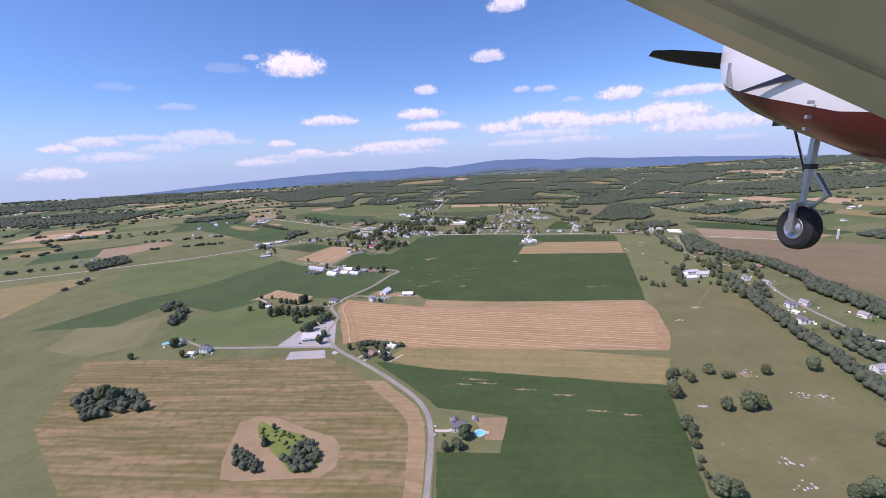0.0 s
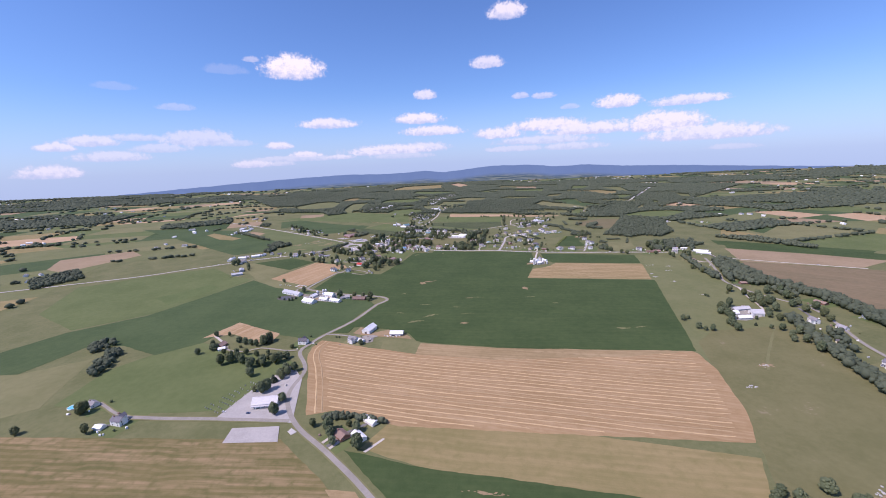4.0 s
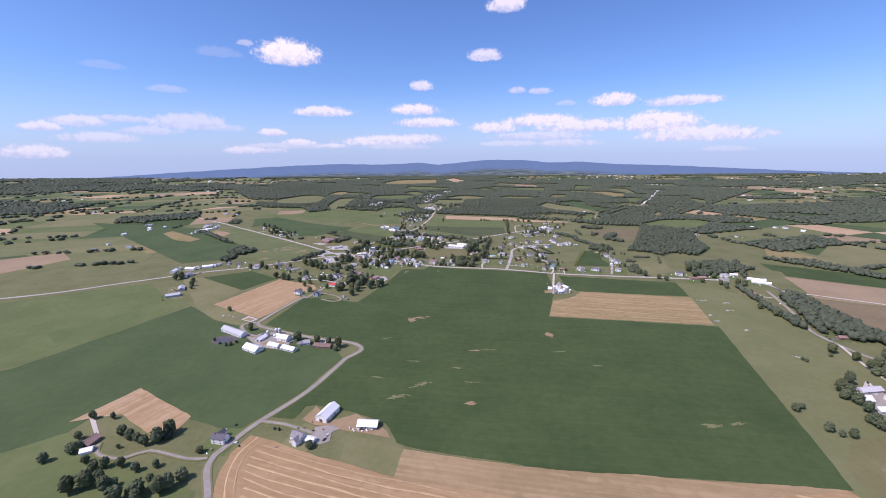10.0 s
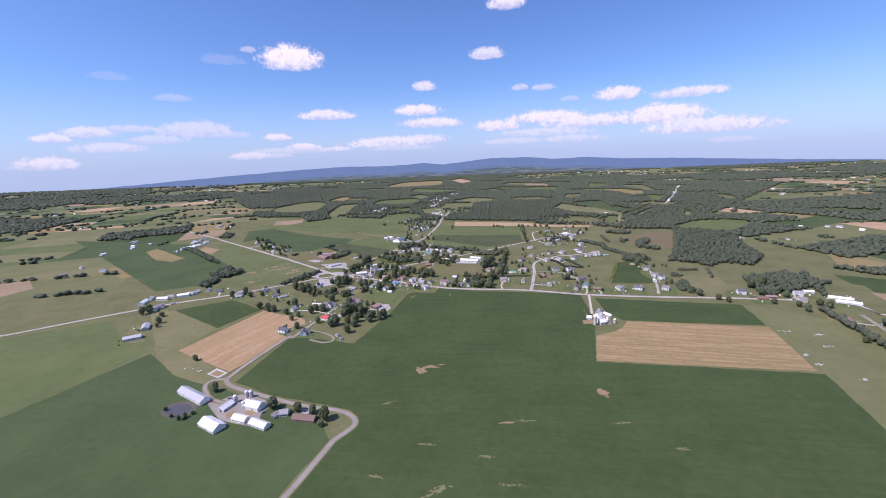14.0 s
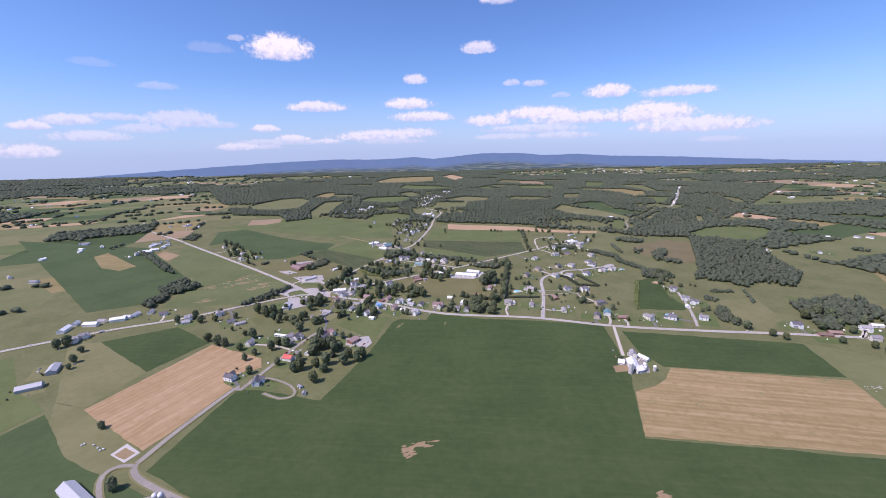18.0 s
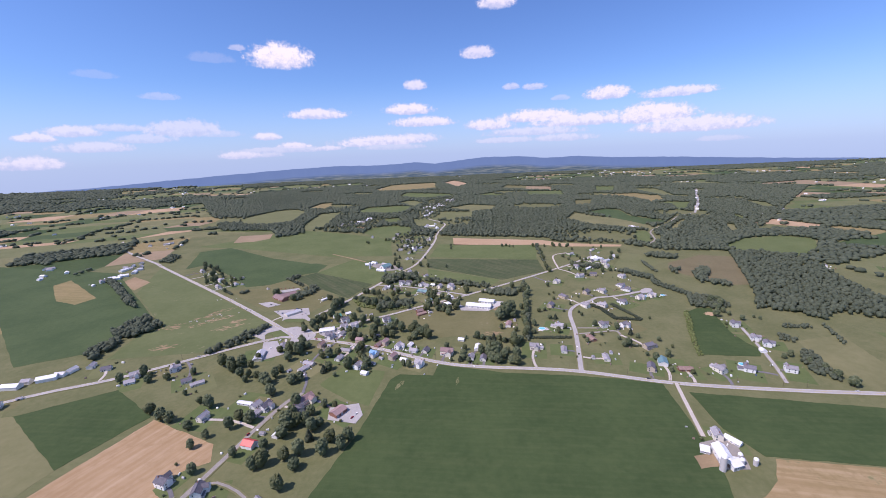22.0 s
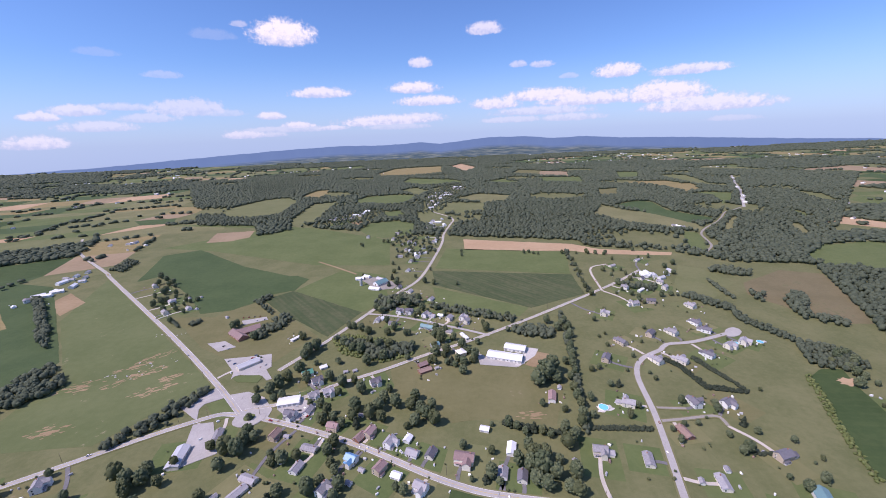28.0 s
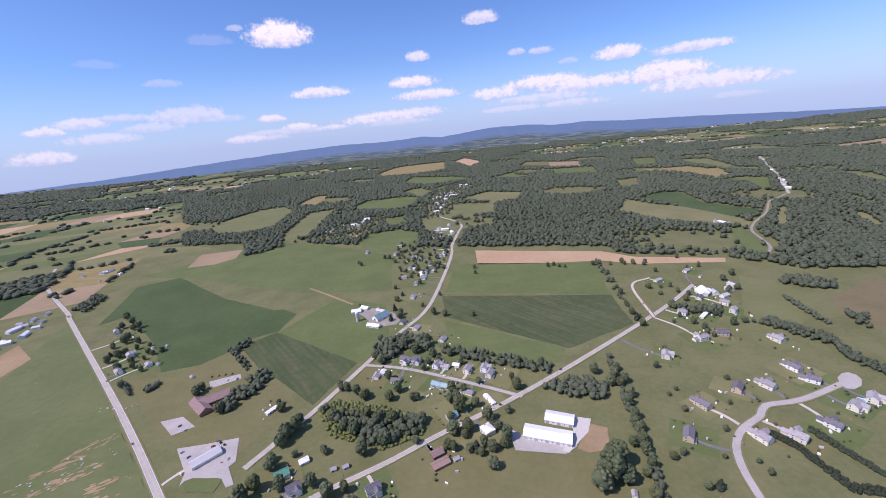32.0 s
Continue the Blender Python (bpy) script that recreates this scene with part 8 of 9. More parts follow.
tree(-550.8, 1796.7, 12)
tree(-519.7, 1745.7, 12)
tree(-489.6, 1716.6, 10)
tree(-549.4, 1822.3, 9)
tree(-479.6, 1740.4, 9)
tree(-510.0, 1759.3, 8)
tree(-460.2, 1745.1, 8)
tree(-600.4, 1838.8, 9)
woods("near", 3, 4.5, [(-463.0, 1659.1), (-460.3, 1662.2), (-426.8, 1630.0), (-430.4, 1628.4)])
woods("near", 3, 4.5, [(-419.1, 1639.6), (-408.6, 1656.0), (-399.2, 1645.9), (-409.2, 1630.1)])
woods("near", 3.0, 5.2, [(-120.0, 506.0), (-118.0, 512.5), (-88.0, 511.0), (-88.0, 504.5)])
woods("near", 3.0, 5.2, [(-86.0, 501.0), (-84.0, 507.5), (-53.0, 498.0), (-55.0, 492.0)])
tree(-127.7, 497.0, 8)
tree(-110.0, 489.0, 12)
tree(-106.0, 480.0, 9)
tree(-101.9, 469.0, 9)
tree(-91.0, 494.0, 7)
tree(-82.0, 486.0, 10)
woods("near", 3.4, 5.0, [(-193.0, 313.0), (-183.7, 308.0), (-163.1, 292.0), (-153.6, 282.0), (-170.0, 285.0), (-187.0, 295.0)])
tree(-168.1, 317.0, 8)
tree(-168.2, 338.3, 5)
woods("near", 6, 7, [(-356.0, 1360.7), (-329.6, 1386.6), (-297.4, 1449.4), (-283.1, 1447.6), (-299.7, 1387.1), (-345.9, 1352.5)])
woods("near", 5.5, 8, [(-817.8, 1793.4), (-806.8, 1802.6), (-638.0, 1631.0), (-596.8, 1578.5), (-634.2, 1604.1), (-721.0, 1696.4)])
woods("near", 5.5, 8, [(-555.4, 1452.9), (-544.5, 1520.9), (-534.8, 1523.8), (-514.4, 1496.0), (-531.0, 1435.9)])
woods("near", 5.5, 8, [(-536.9, 1375.3), (-535.4, 1401.3), (-525.6, 1457.8), (-504.0, 1502.6), (-483.1, 1481.7), (-481.8, 1460.8), (-510.0, 1424.8), (-505.2, 1355.1)])
woods("near", 6, 7, [(-16.3, 1672.1), (52.7, 1641.5), (125.3, 1598.6), (117.3, 1584.4), (48.4, 1615.1), (-9.2, 1651.0)])
woods("near", 6, 7, [(136.4, 1568.9), (167.9, 1562.4), (155.7, 1541.5), (124.1, 1552.8)])
woods("near", 6, 7, [(360.3, 1719.6), (419.6, 1702.5), (407.5, 1685.9), (350.0, 1696.0)])
woods("near", 6, 8, [(624.9, 1259.0), (726.1, 1278.9), (749.9, 1199.3), (646.2, 1169.7), (589.8, 1173.8)])
woods("near", 7, 8, [(846.7, 1298.7), (949.2, 1262.3), (995.1, 1115.0), (972.9, 1096.4), (901.2, 1212.8)])
woods("hedge", 1.7, 3, [(287.0, 1457.8), (296.2, 1441.3), (301.7, 1394.9), (341.7, 1383.0), (344.4, 1388.9), (308.4, 1402.8), (302.6, 1447.0), (292.8, 1462.6)])
woods("hedge", 1.7, 3, [(331.5, 1464.1), (346.3, 1388.7), (343.5, 1382.9), (323.6, 1456.7)])
woods("hedge", 1.7, 2.8, [(152.1, 1349.3), (209.6, 1341.9), (206.7, 1336.7), (149.5, 1343.1)])
woods("hedge", 1.7, 2.8, [(282.7, 1302.9), (302.6, 1301.2), (299.4, 1297.5), (279.7, 1299.1)])
woods("hedge", 2, 3.5, [(62.1, 1364.6), (81.2, 1357.0), (120.8, 1343.1), (117.9, 1338.0), (76.5, 1349.3), (59.4, 1356.4)])
woods("near", 6, 8, [(-531.0, 712.0), (-509.0, 736.0), (-482.8, 712.0), (-505.3, 692.4)])
woods("near", 6, 8, [(-474.0, 662.8), (-477.6, 700.3), (-463.7, 696.0), (-443.4, 640.4), (-442.1, 613.5), (-459.1, 632.7)])
woods("near", 7, 8, [(-1035.4, 1145.8), (-989.2, 1236.9), (-895.0, 1144.6), (-942.5, 1054.2)])
woods("near", 6, 7, [(-794.1, 1967.8), (-813.4, 2052.3), (-769.3, 2030.9), (-747.1, 1940.4)])
woods("near", 5, 7, [(646.8, 1259.3), (689.3, 1240.6), (661.7, 1202.4), (602.0, 1152.5), (585.0, 1169.9)])
woods("near", 6, 7, [(772.3, 1283.6), (728.4, 1206.7), (688.8, 1144.5), (676.7, 1142.2), (712.4, 1201.5), (749.3, 1267.0)])
woods("near", 6, 7, [(1006.5, 1473.3), (1022.8, 1392.6), (994.8, 1369.3), (966.9, 1436.8)])
woods("near", 7, 8, [(-1242.2, 3860.7), (-972.1, 4228.2), (-801.9, 3559.3), (-994.2, 3281.1)])
woods("near", 4, 5, [(534.0, 1729.6), (515.4, 1630.9), (505.9, 1622.4), (522.9, 1718.5)])
woods("thicket", 3, 3.4, [(430.1, 1408.8), (441.3, 1411.2), (380.3, 1305.0), (363.0, 1265.7), (355.0, 1264.2), (377.4, 1312.7)])
woods("near", 4, 5, [(468.8, 1566.5), (484.2, 1540.8), (494.6, 1497.8), (483.3, 1481.6), (459.1, 1546.8)])
woods("near", 5, 6, [(494.6, 1497.8), (529.1, 1445.1), (521.5, 1417.1), (491.9, 1410.4), (452.8, 1426.2)])
woods("near", 4, 4, [(544.4, 1338.7), (581.0, 1327.8), (572.4, 1319.5), (534.5, 1328.5)])
woods("near", 4, 5, [(495.6, 1259.1), (508.5, 1257.0), (488.8, 1218.2), (488.1, 1196.1), (474.0, 1186.7), (461.8, 1207.2), (469.2, 1231.8)])
woods("near", 4, 4, [(600.4, 1336.3), (602.6, 1331.8), (574.6, 1270.9), (564.5, 1266.2)])
woods("near", 4, 4, [(508.7, 1310.4), (516.3, 1305.4), (521.7, 1290.3), (509.6, 1282.2), (494.8, 1291.6)])
woods("near", 19, 8, [(-114.8, 2231.2), (42.7, 2253.7), (1.2, 1979.3), (-94.5, 1956.6)])



# ---- the woods north of the village, and the fields cleared in them ----
CLEARINGS = []


def clearing(mat, corners):
    CLEARINGS.append(corners)
    field("clearing", mat, 0.085 + 0.004 * len(CLEARINGS), corners)


clearing("lawn", [(-236.6, 2280.1), (-216.7, 2383.5), (-125.1, 2410.1), (-51.7, 2342.3), (-61.2, 2199.2), (-145.3, 2169.1), (-189.5, 2203.2)])
clearing("lawn", [(-361.2, 2899.1), (-311.1, 3030.0), (-150.9, 3058.3), (-73.2, 3015.1), (-92.9, 2808.4), (-170.0, 2749.0), (-321.9, 2826.3)])
clearing("pasture", [(6.4, 2593.2), (48.7, 2751.3), (232.5, 2707.3), (206.8, 2510.0), (133.7, 2510.3), (30.9, 2519.4)])
clearing("pasture", [(-531.3, 2535.3), (-538.1, 2856.1), (-434.5, 2909.8), (-431.2, 2719.4), (-424.6, 2434.7), (-497.2, 2412.9)])
clearing("pasture", [(-895.0, 2742.1), (-908.4, 2887.5), (-834.7, 3073.8), (-728.7, 3106.0), (-641.1, 2946.9), (-613.2, 2639.7), (-702.7, 2573.2), (-824.6, 2605.7)])
clearing("stubble_pale", [(-415.4, 4263.5), (-299.6, 4705.1), (-65.3, 4800.5), (132.6, 4796.5), (106.4, 4146.0), (-124.9, 4012.6), (-354.8, 4055.4)])
clearing("clay", [(196.1, 4751.6), (329.8, 5033.6), (426.7, 4512.6), (287.0, 4132.1)])
clearing("lawn", [(-166.9, 3545.1), (-135.6, 3834.5), (146.8, 3651.2), (249.8, 3476.6), (-7.1, 3382.9)])
clearing("pasture_dry", [(94.5, 2835.0), (238.8, 2971.1), (388.6, 2879.1), (318.6, 2696.9), (231.3, 2698.6), (152.4, 2783.7)])
clearing("lawn", [(328.5, 3426.4), (465.8, 3555.5), (546.6, 3342.8), (457.7, 3307.5)])
clearing("lawn", [(-369.8, 2350.0), (-351.7, 2399.4), (-302.1, 2503.3), (-267.4, 2450.4), (-300.8, 2345.4)])
clearing("dirt", [(-285.5, 2417.2), (-258.2, 2444.5), (-233.8, 2360.0), (-260.1, 2329.3)])
clearing("stubble_pale", [(-681.5, 3075.1), (-653.7, 3354.6), (-576.9, 3369.7), (-549.5, 3063.8)])
clearing("lawn", [(-191.9, 2581.4), (-121.7, 2604.9), (-96.6, 2486.5), (-160.6, 2454.4)])
clearing("pasture", [(-56.4, 2542.8), (-3.5, 2570.3), (36.6, 2457.1), (61.7, 2326.4), (44.9, 2227.0), (8.0, 2278.4), (-44.0, 2370.3)])
clearing("pasture", [(-160.3, 3205.1), (-74.3, 3305.1), (-9.0, 3145.4), (-54.6, 2969.5)])
clearing("lawn_worn", [(590.2, 3854.5), (707.5, 4141.3), (870.5, 3955.5), (779.6, 3659.7)])
clearing("pasture_dry", [(566.5, 2365.3), (670.3, 2523.2), (705.6, 2422.9), (775.8, 2323.8), (801.2, 2209.4), (798.0, 2122.5), (762.8, 2084.5), (699.7, 2120.7), (615.0, 2213.1)])
clearing("crop", [(700.7, 2513.4), (841.6, 2592.8), (882.1, 2552.2), (843.5, 2380.8), (907.3, 2228.5), (863.4, 2177.0), (798.0, 2185.5), (778.8, 2282.6), (737.8, 2421.4)])
clearing("lawn", [(710.3, 2088.1), (740.2, 2069.2), (718.0, 2008.2), (665.6, 1915.8), (631.9, 1881.5), (630.1, 1923.1)])
clearing("lawn", [(1119.5, 2699.5), (1235.6, 2735.0), (1310.3, 2676.5), (1155.8, 2483.8), (1100.4, 2452.4), (1174.6, 2614.8)])
clearing("stubble_pale", [(1082.0, 3184.1), (1293.7, 3153.9), (1306.1, 3021.6), (1350.4, 3000.0), (1230.3, 2771.3), (1154.1, 2781.4), (1153.3, 2930.3)])
clearing("lawn", [(1269.0, 3700.2), (1386.5, 3624.9), (1235.4, 3324.5), (1114.1, 3326.9)])
clearing("pasture", [(1418.2, 3445.8), (1541.3, 3371.6), (1423.8, 2989.5), (1470.8, 2916.2), (1395.0, 2834.8), (1345.9, 2978.6), (1366.0, 3269.8)])
clearing("pasture_dry", [(953.1, 2221.7), (981.6, 2230.2), (839.7, 2060.8), (803.4, 2057.5)])
clearing("lawn", [(931.8, 1961.1), (934.5, 1922.6), (952.8, 1901.0), (853.8, 1816.0), (835.8, 1834.0), (888.4, 1914.4)])
clearing("pasture_dry", [(1068.7, 2144.0), (1065.3, 2089.3), (988.7, 1979.4), (979.9, 2014.9)])
clearing("lawn", [(1223.7, 2323.6), (1228.6, 2282.4), (1181.0, 2150.5), (1142.2, 2152.1)])
clearing("pasture", [(1568.4, 2687.6), (1586.1, 2545.4), (1494.9, 2385.9), (1456.0, 2425.9)])
clearing("lawn", [(708.0, 3562.8), (951.8, 3499.1), (865.9, 3218.3), (664.2, 3319.0)])
clearing("plough", [(829.5, 3981.8), (988.5, 3843.0), (896.0, 3546.7), (730.8, 3641.7)])
clearing("lawn_worn", [(821.4, 2930.0), (934.1, 2964.3), (838.6, 2753.3), (756.4, 2751.8)])
clearing("lawn", [(806.0, 1811.6), (943.6, 1898.4), (1064.8, 1910.8), (1117.1, 1855.7), (1018.4, 1745.9), (929.1, 1695.2), (845.2, 1725.8)])
TOWN = [(-38.0, 2518.4), (-21.3, 2960.9), (57.2, 3278.2), (190.1, 3447.2), (196.4, 3165.0), (108.8, 2893.9), (45.6, 2558.5)]
CROSSROADS = [(-397.3, 2394.5), (-320.0, 2596.3), (-238.6, 2662.3), (-175.7, 2598.4), (-218.0, 2398.7), (-343.3, 2365.1)]
NORTH = [(-857.2, 2475.0), (-491.9, 2393.9), (-243.2, 2271.8), (-191.9, 2213.7), (-123.1, 2205.9), (40.6, 2157.6), (294.2, 2075.4), (390.0, 2038.2), (390.1, 1984.4), (494.8, 1942.4), (551.8, 1914.6), (586.6, 1879.8), (656.8, 1808.4), (807.4, 1769.5), (2370.6, 3134.1), (240.5, 5103.2), (-1070.4, 4720.8), (-1803.4, 4092.5)]


def north_woods():
    """One wide wood with uneven edges, open where fields, lanes and the hamlets lie."""
    c = np.array(NORTH)
    x0, y0, x1, y1 = *c.min(0), *c.max(0)
    px, py = [], []
    y = y0
    while y < y1:
        gap = 10.5 + 6.5 * max(0.0, (y - 2300) / 1500)
        xs = np.arange(x0, x1, gap)
        px.append(xs + rng.uniform(-0.6, 0.6, len(xs)) * gap), py.append(np.full(len(xs), y) + rng.uniform(-0.6, 0.6, len(xs)) * gap)
        y += gap
    px, py = np.concatenate(px), np.concatenate(py)
    ok = inside(px, py, NORTH)
    px, py = px[ok], py[ok]
    ok = np.ones(len(px), bool)
    for hole in CLEARINGS + [TOWN, CROSSROADS]:
        ok &= ~inside(px, py, hole)
    for line in LANES:
        for p in line:
            ok &= np.hypot(px - p.x, py - p.y) > 11
    glade = np.sin(px / 83 + 1) + np.sin(py / 61) + np.sin((px + py) / 127) + rng.normal(0, 0.5, len(px))
    ok &= glade < 1.55
    px, py = px[ok], py[ok]
    n = len(px)
    size = (10.5 + 6.5 * np.maximum(0.0, (py - 2300) / 1500)) * rng.uniform(0.85, 1.35, n)
    high = 7.5 * rng.uniform(0.8, 1.2, n)
    pieces = [lumps(np.stack([px, py, high * 0.7], 1), size * 0.52, ICO1, 0.8, 0.22)]
    near = py < 2700
    m = int(near.sum())
    a, far = rng.uniform(0, 6.28, m), rng.uniform(0.15, 0.4, m)
    pieces.append(lumps(np.stack([px[near] + np.cos(a) * size[near] * far, py[near] + np.sin(a) * size[near] * far, high[near] * 1.15], 1), size[near] * rng.uniform(0.16, 0.3, m), ICO1, 0.85, 0.3))
    tagged(new("woodland", fast_mesh("woodland", pieces, "woods")), "wide deciduous wood with fields cleared in it", "woodland", kind="stuff")


north_woods()
woods("near", 17, 9, TOWN)
woods("near", 15, 8, CROSSROADS)


def shrubs():
    """Garden shrubs and saplings about the house plots."""
    r = random.Random(21)
    for i, (x, y, turn) in enumerate(PLOTS):
        if y > 1900 or abs(x) > 620:
            continue
        for k in range(4 if x > 150 and 1300 < y < 1720 else 2):
            a, far = r.uniform(0, 6.28), r.uniform(11, 24)
            u, v = x + far * math.cos(a), y + far * math.sin(a)
            if any(math.hypot(u - p[0], v - p[1]) < 9 for p in PLOTS):
                continue
            top = tagged(new("shrub"), "small rounded green garden shrub", "shrub", group="shrubs")
            ob = new("crown", BUSHES[(i + k) % 4][1])
            ob.parent = top
            ob = new("trunk", BUSHES[(i + k) % 4][0])
            ob.parent = top
            s = r.uniform(0.9, 1.9)
            top.matrix_basis = pose(u, v, 0, 0, 0, r.uniform(0, 360)) @ Matrix.Diagonal((s, s, s * 0.9, 1))


shrubs()


def yard_clutter():
    """Play sets, woodpiles, trailers, garden boxes and small huts behind the houses."""
    r = random.Random(33)
    kept = {"trim_white": [], "siding_grey": [], "shingle_brown": []}
    for x, y, turn in PLOTS:
        if y > 1900:
            continue
        for k in range(r.randint(2, 5)):
            a, far = r.uniform(0, 6.28), r.uniform(10, 26)
            u, v = x + far * math.cos(a), y + far * math.sin(a)
            if any(math.hypot(u - q[0], v - q[1]) < 9 for q in PLOTS):
                continue
            l, w, h, b = r.uniform(1.0, 3.4), r.uniform(0.8, 2.2), r.uniform(0.5, 2.0), r.uniform(0, 3.14)
            made = gable_walls(l, w, h, 0.35 * w)
            kept[r.choice(["trim_white", "trim_white", "siding_grey", "shingle_brown"])].append(([(u + p * math.cos(b) - q * math.sin(b), v + p * math.sin(b) + q * math.cos(b), z + 0.03) for p, q, z in made[0]], made[1]))
    for mat, pieces in kept.items():
        words = {"trim_white": "small white huts, tanks and trailers on the lawns", "siding_grey": "grey boxes and play sets on the lawns", "shingle_brown": "brown woodpiles and garden boxes on the lawns"}[mat]
        tagged(mesh_object("yard_clutter", *joined(*pieces), [mat]), words, "clutter", kind="stuff")


yard_clutter()

# ---- the far country: fields, woods and hamlets out to the horizon ----


def far_country():
    """An uneven net of fields and hedges, with woods that gather in drifts, and pale farmsteads among them."""
    r = np.random.default_rng(11)
    mats = ["pasture", "crop", "lawn", "stubble_pale", "plough", "soy", "pasture_dry", "clay"]
    turn = radians(13)
    ct, st = math.cos(turn), math.sin(turn)
    us = [-6400.0]
    while us[-1] < 7400:
        us.append(us[-1] + r.uniform(110, 300))
    vs = [-1500.0]
    while vs[-1] < 7600:
        vs.append(vs[-1] + r.uniform(70, 180) * (1 + max(0, vs[-1] - 2000) / 6000))
    net = np.zeros((len(us), len(vs), 2))
    for i, u in enumerate(us):
        for j, v in enumerate(vs):
            a, b = u + r.uniform(-45, 45) + 90 * math.sin(v / 610), v + r.uniform(-35, 35) + 110 * math.sin(u / 830)
            net[i, j] = (a * ct - b * st, a * st + b * ct)
    wave = r.uniform(0, 6.28, 8)
    verts, faces, slots, stands, yards = [], [], [], [], []
    for i in range(len(us) - 1):
        for j in range(len(vs) - 1):
            q = [net[i, j], net[i + 1, j], net[i + 1, j + 1], net[i, j + 1]]
            x, y = np.mean(q, 0)
            if y < 150 or y > 6250 or abs(x) > min(5900, 1.25 * y + 700):
                continue
            if (-880 < x < 900 and y < 2080) or (abs(x) < 860 and y < 2380) or (x > 0 and x < 1120 and y < 1300):
                continue
            if inside(np.array([x]), np.array([y]), NORTH)[0]:
                continue
            drift = math.sin(x / 700 + wave[0]) + 1.2 * math.sin(y / 260 + wave[1]) + math.sin((x + 2 * y) / 620 + wave[2]) + 0.8 * math.sin((x - 2.4 * y) / 480 + wave[3]) + r.normal(0, 0.8)
            if drift > (-0.05 if y > 3400 else 0.3 if y > 2300 else 0.1 if x > 900 else 2.4):
                stands.append((q, 1.0))
                continue
            k = len(verts)
            z = 0.06 + 0.01 * r.random()
            verts += [(p[0], p[1], z) for p in q]
            faces.append((k, k + 1, k + 2, k + 3))
            slots.append(int(r.choice(8, p=[0.27, 0.17, 0.24, 0.12, 0.04, 0.05, 0.08, 0.03])))
            for n in range(4):
                if r.random() < 0.24:
                    p0, p1 = q[n], q[(n + 1) % 4]
                    d = (p1 - p0) / np.hypot(*(p1 - p0))
                    s = np.array([-d[1], d[0]]) * r.uniform(3, 6)
                    stands.append(([p0 - s, p1 - s, p1 + s, p0 + s], 0.8))
            if r.random() < 0.25:
                c = np.array([x, y]) + r.normal(0, 25, 2)
                stands.append(([c + r.uniform(10, 30) * np.array([math.cos(t), math.sin(t)]) for t in np.linspace(0, 5.2, 6)], 0.85))
            if r.random() < 0.2:
                yards.append(np.array([x, y]) + r.normal(0, 40, 2))
    tagged(mesh_object("distant_fields", verts, faces, mats, slots), "patchwork of distant green and tan fields", "fields", kind="stuff")
    pieces = []
    for q, thick in stands:
        c = np.array(q)
        far = (math.hypot(c[0, 0], c[0, 1] - 600) - 1500) / 4000
        gap = 13 + 15 * max(0, far)
        (x0, y0), (x1, y1) = c.min(0), c.max(0)
        gx, gy = np.meshgrid(np.arange(x0, x1, gap), np.arange(y0, y1, gap))
        px, py = gx.ravel() + r.uniform(-0.5, 0.5, gx.size) * gap, gy.ravel() + r.uniform(-0.5, 0.5, gx.size) * gap
        ok = inside(px, py, [tuple(p) for p in q]) & (r.random(gx.size) < thick)
        if 700 < x1 and x0 < 1250 and y0 < 2000:
            ok &= ~inside(px, py, CLEARINGS[-1])
        px, py = px[ok], py[ok]
        if len(px):
            size = gap * r.uniform(0.5, 0.78, len(px))
            pieces.append(lumps(np.stack([px, py, 3.0 + r.uniform(0, 3, len(px))], 1), size, ICO1, 0.55, 0.3))
    tagged(new("distant_woods", fast_mesh("distant_woods", pieces, "woods")), "distant dark green woods and tree lines", "woods", kind="stuff")
    # farmsteads too far off to count
    pale, dull = [], []
    for c in yards:
        for n in range(int(r.integers(1, 5))):
            p, l, w = c + r.normal(0, 38, 2), r.uniform(9, 22), r.uniform(7, 11)
            a = r.uniform(0, 3.14)
            for made, kept in ((gable_walls(l, w, 4.0, 2.4), pale), (gable_roof(l, w, 4.0, 2.4), pale if r.random() < 0.45 else dull)):
                kept.append(([(p[0] + u * math.cos(a) - v * math.sin(a), p[1] + u * math.sin(a) + v * math.cos(a), z) for u, v, z in made[0]], made[1]))
    for kept, mat, words in ((pale, "siding_white", "white walls and pale roofs of distant farmsteads"), (dull, "shingle_grey", "grey roofs of distant farmsteads")):
        tagged(mesh_object("distant_buildings", *joined(*kept), [mat]), words, "buildings", kind="stuff")


def stones():
    """Pale limestone showing through the pasture turf."""
    r = np.random.default_rng(4)
    cen = np.concatenate([np.stack([x + r.normal(0, reach * 0.5, 14), y + r.normal(0, reach * 0.25, 14), np.full(14, 0.15)], 1) for x, y, reach in OUTCROPS])
    tagged(new("limestone_outcrop", fast_mesh("limestone_outcrop", [lumps(cen, r.uniform(0.4, 1.5, len(cen)), ICO1, 0.35, 0.3)], "stone")), "pale limestone rocks in the pasture turf", "rocks", kind="stuff")


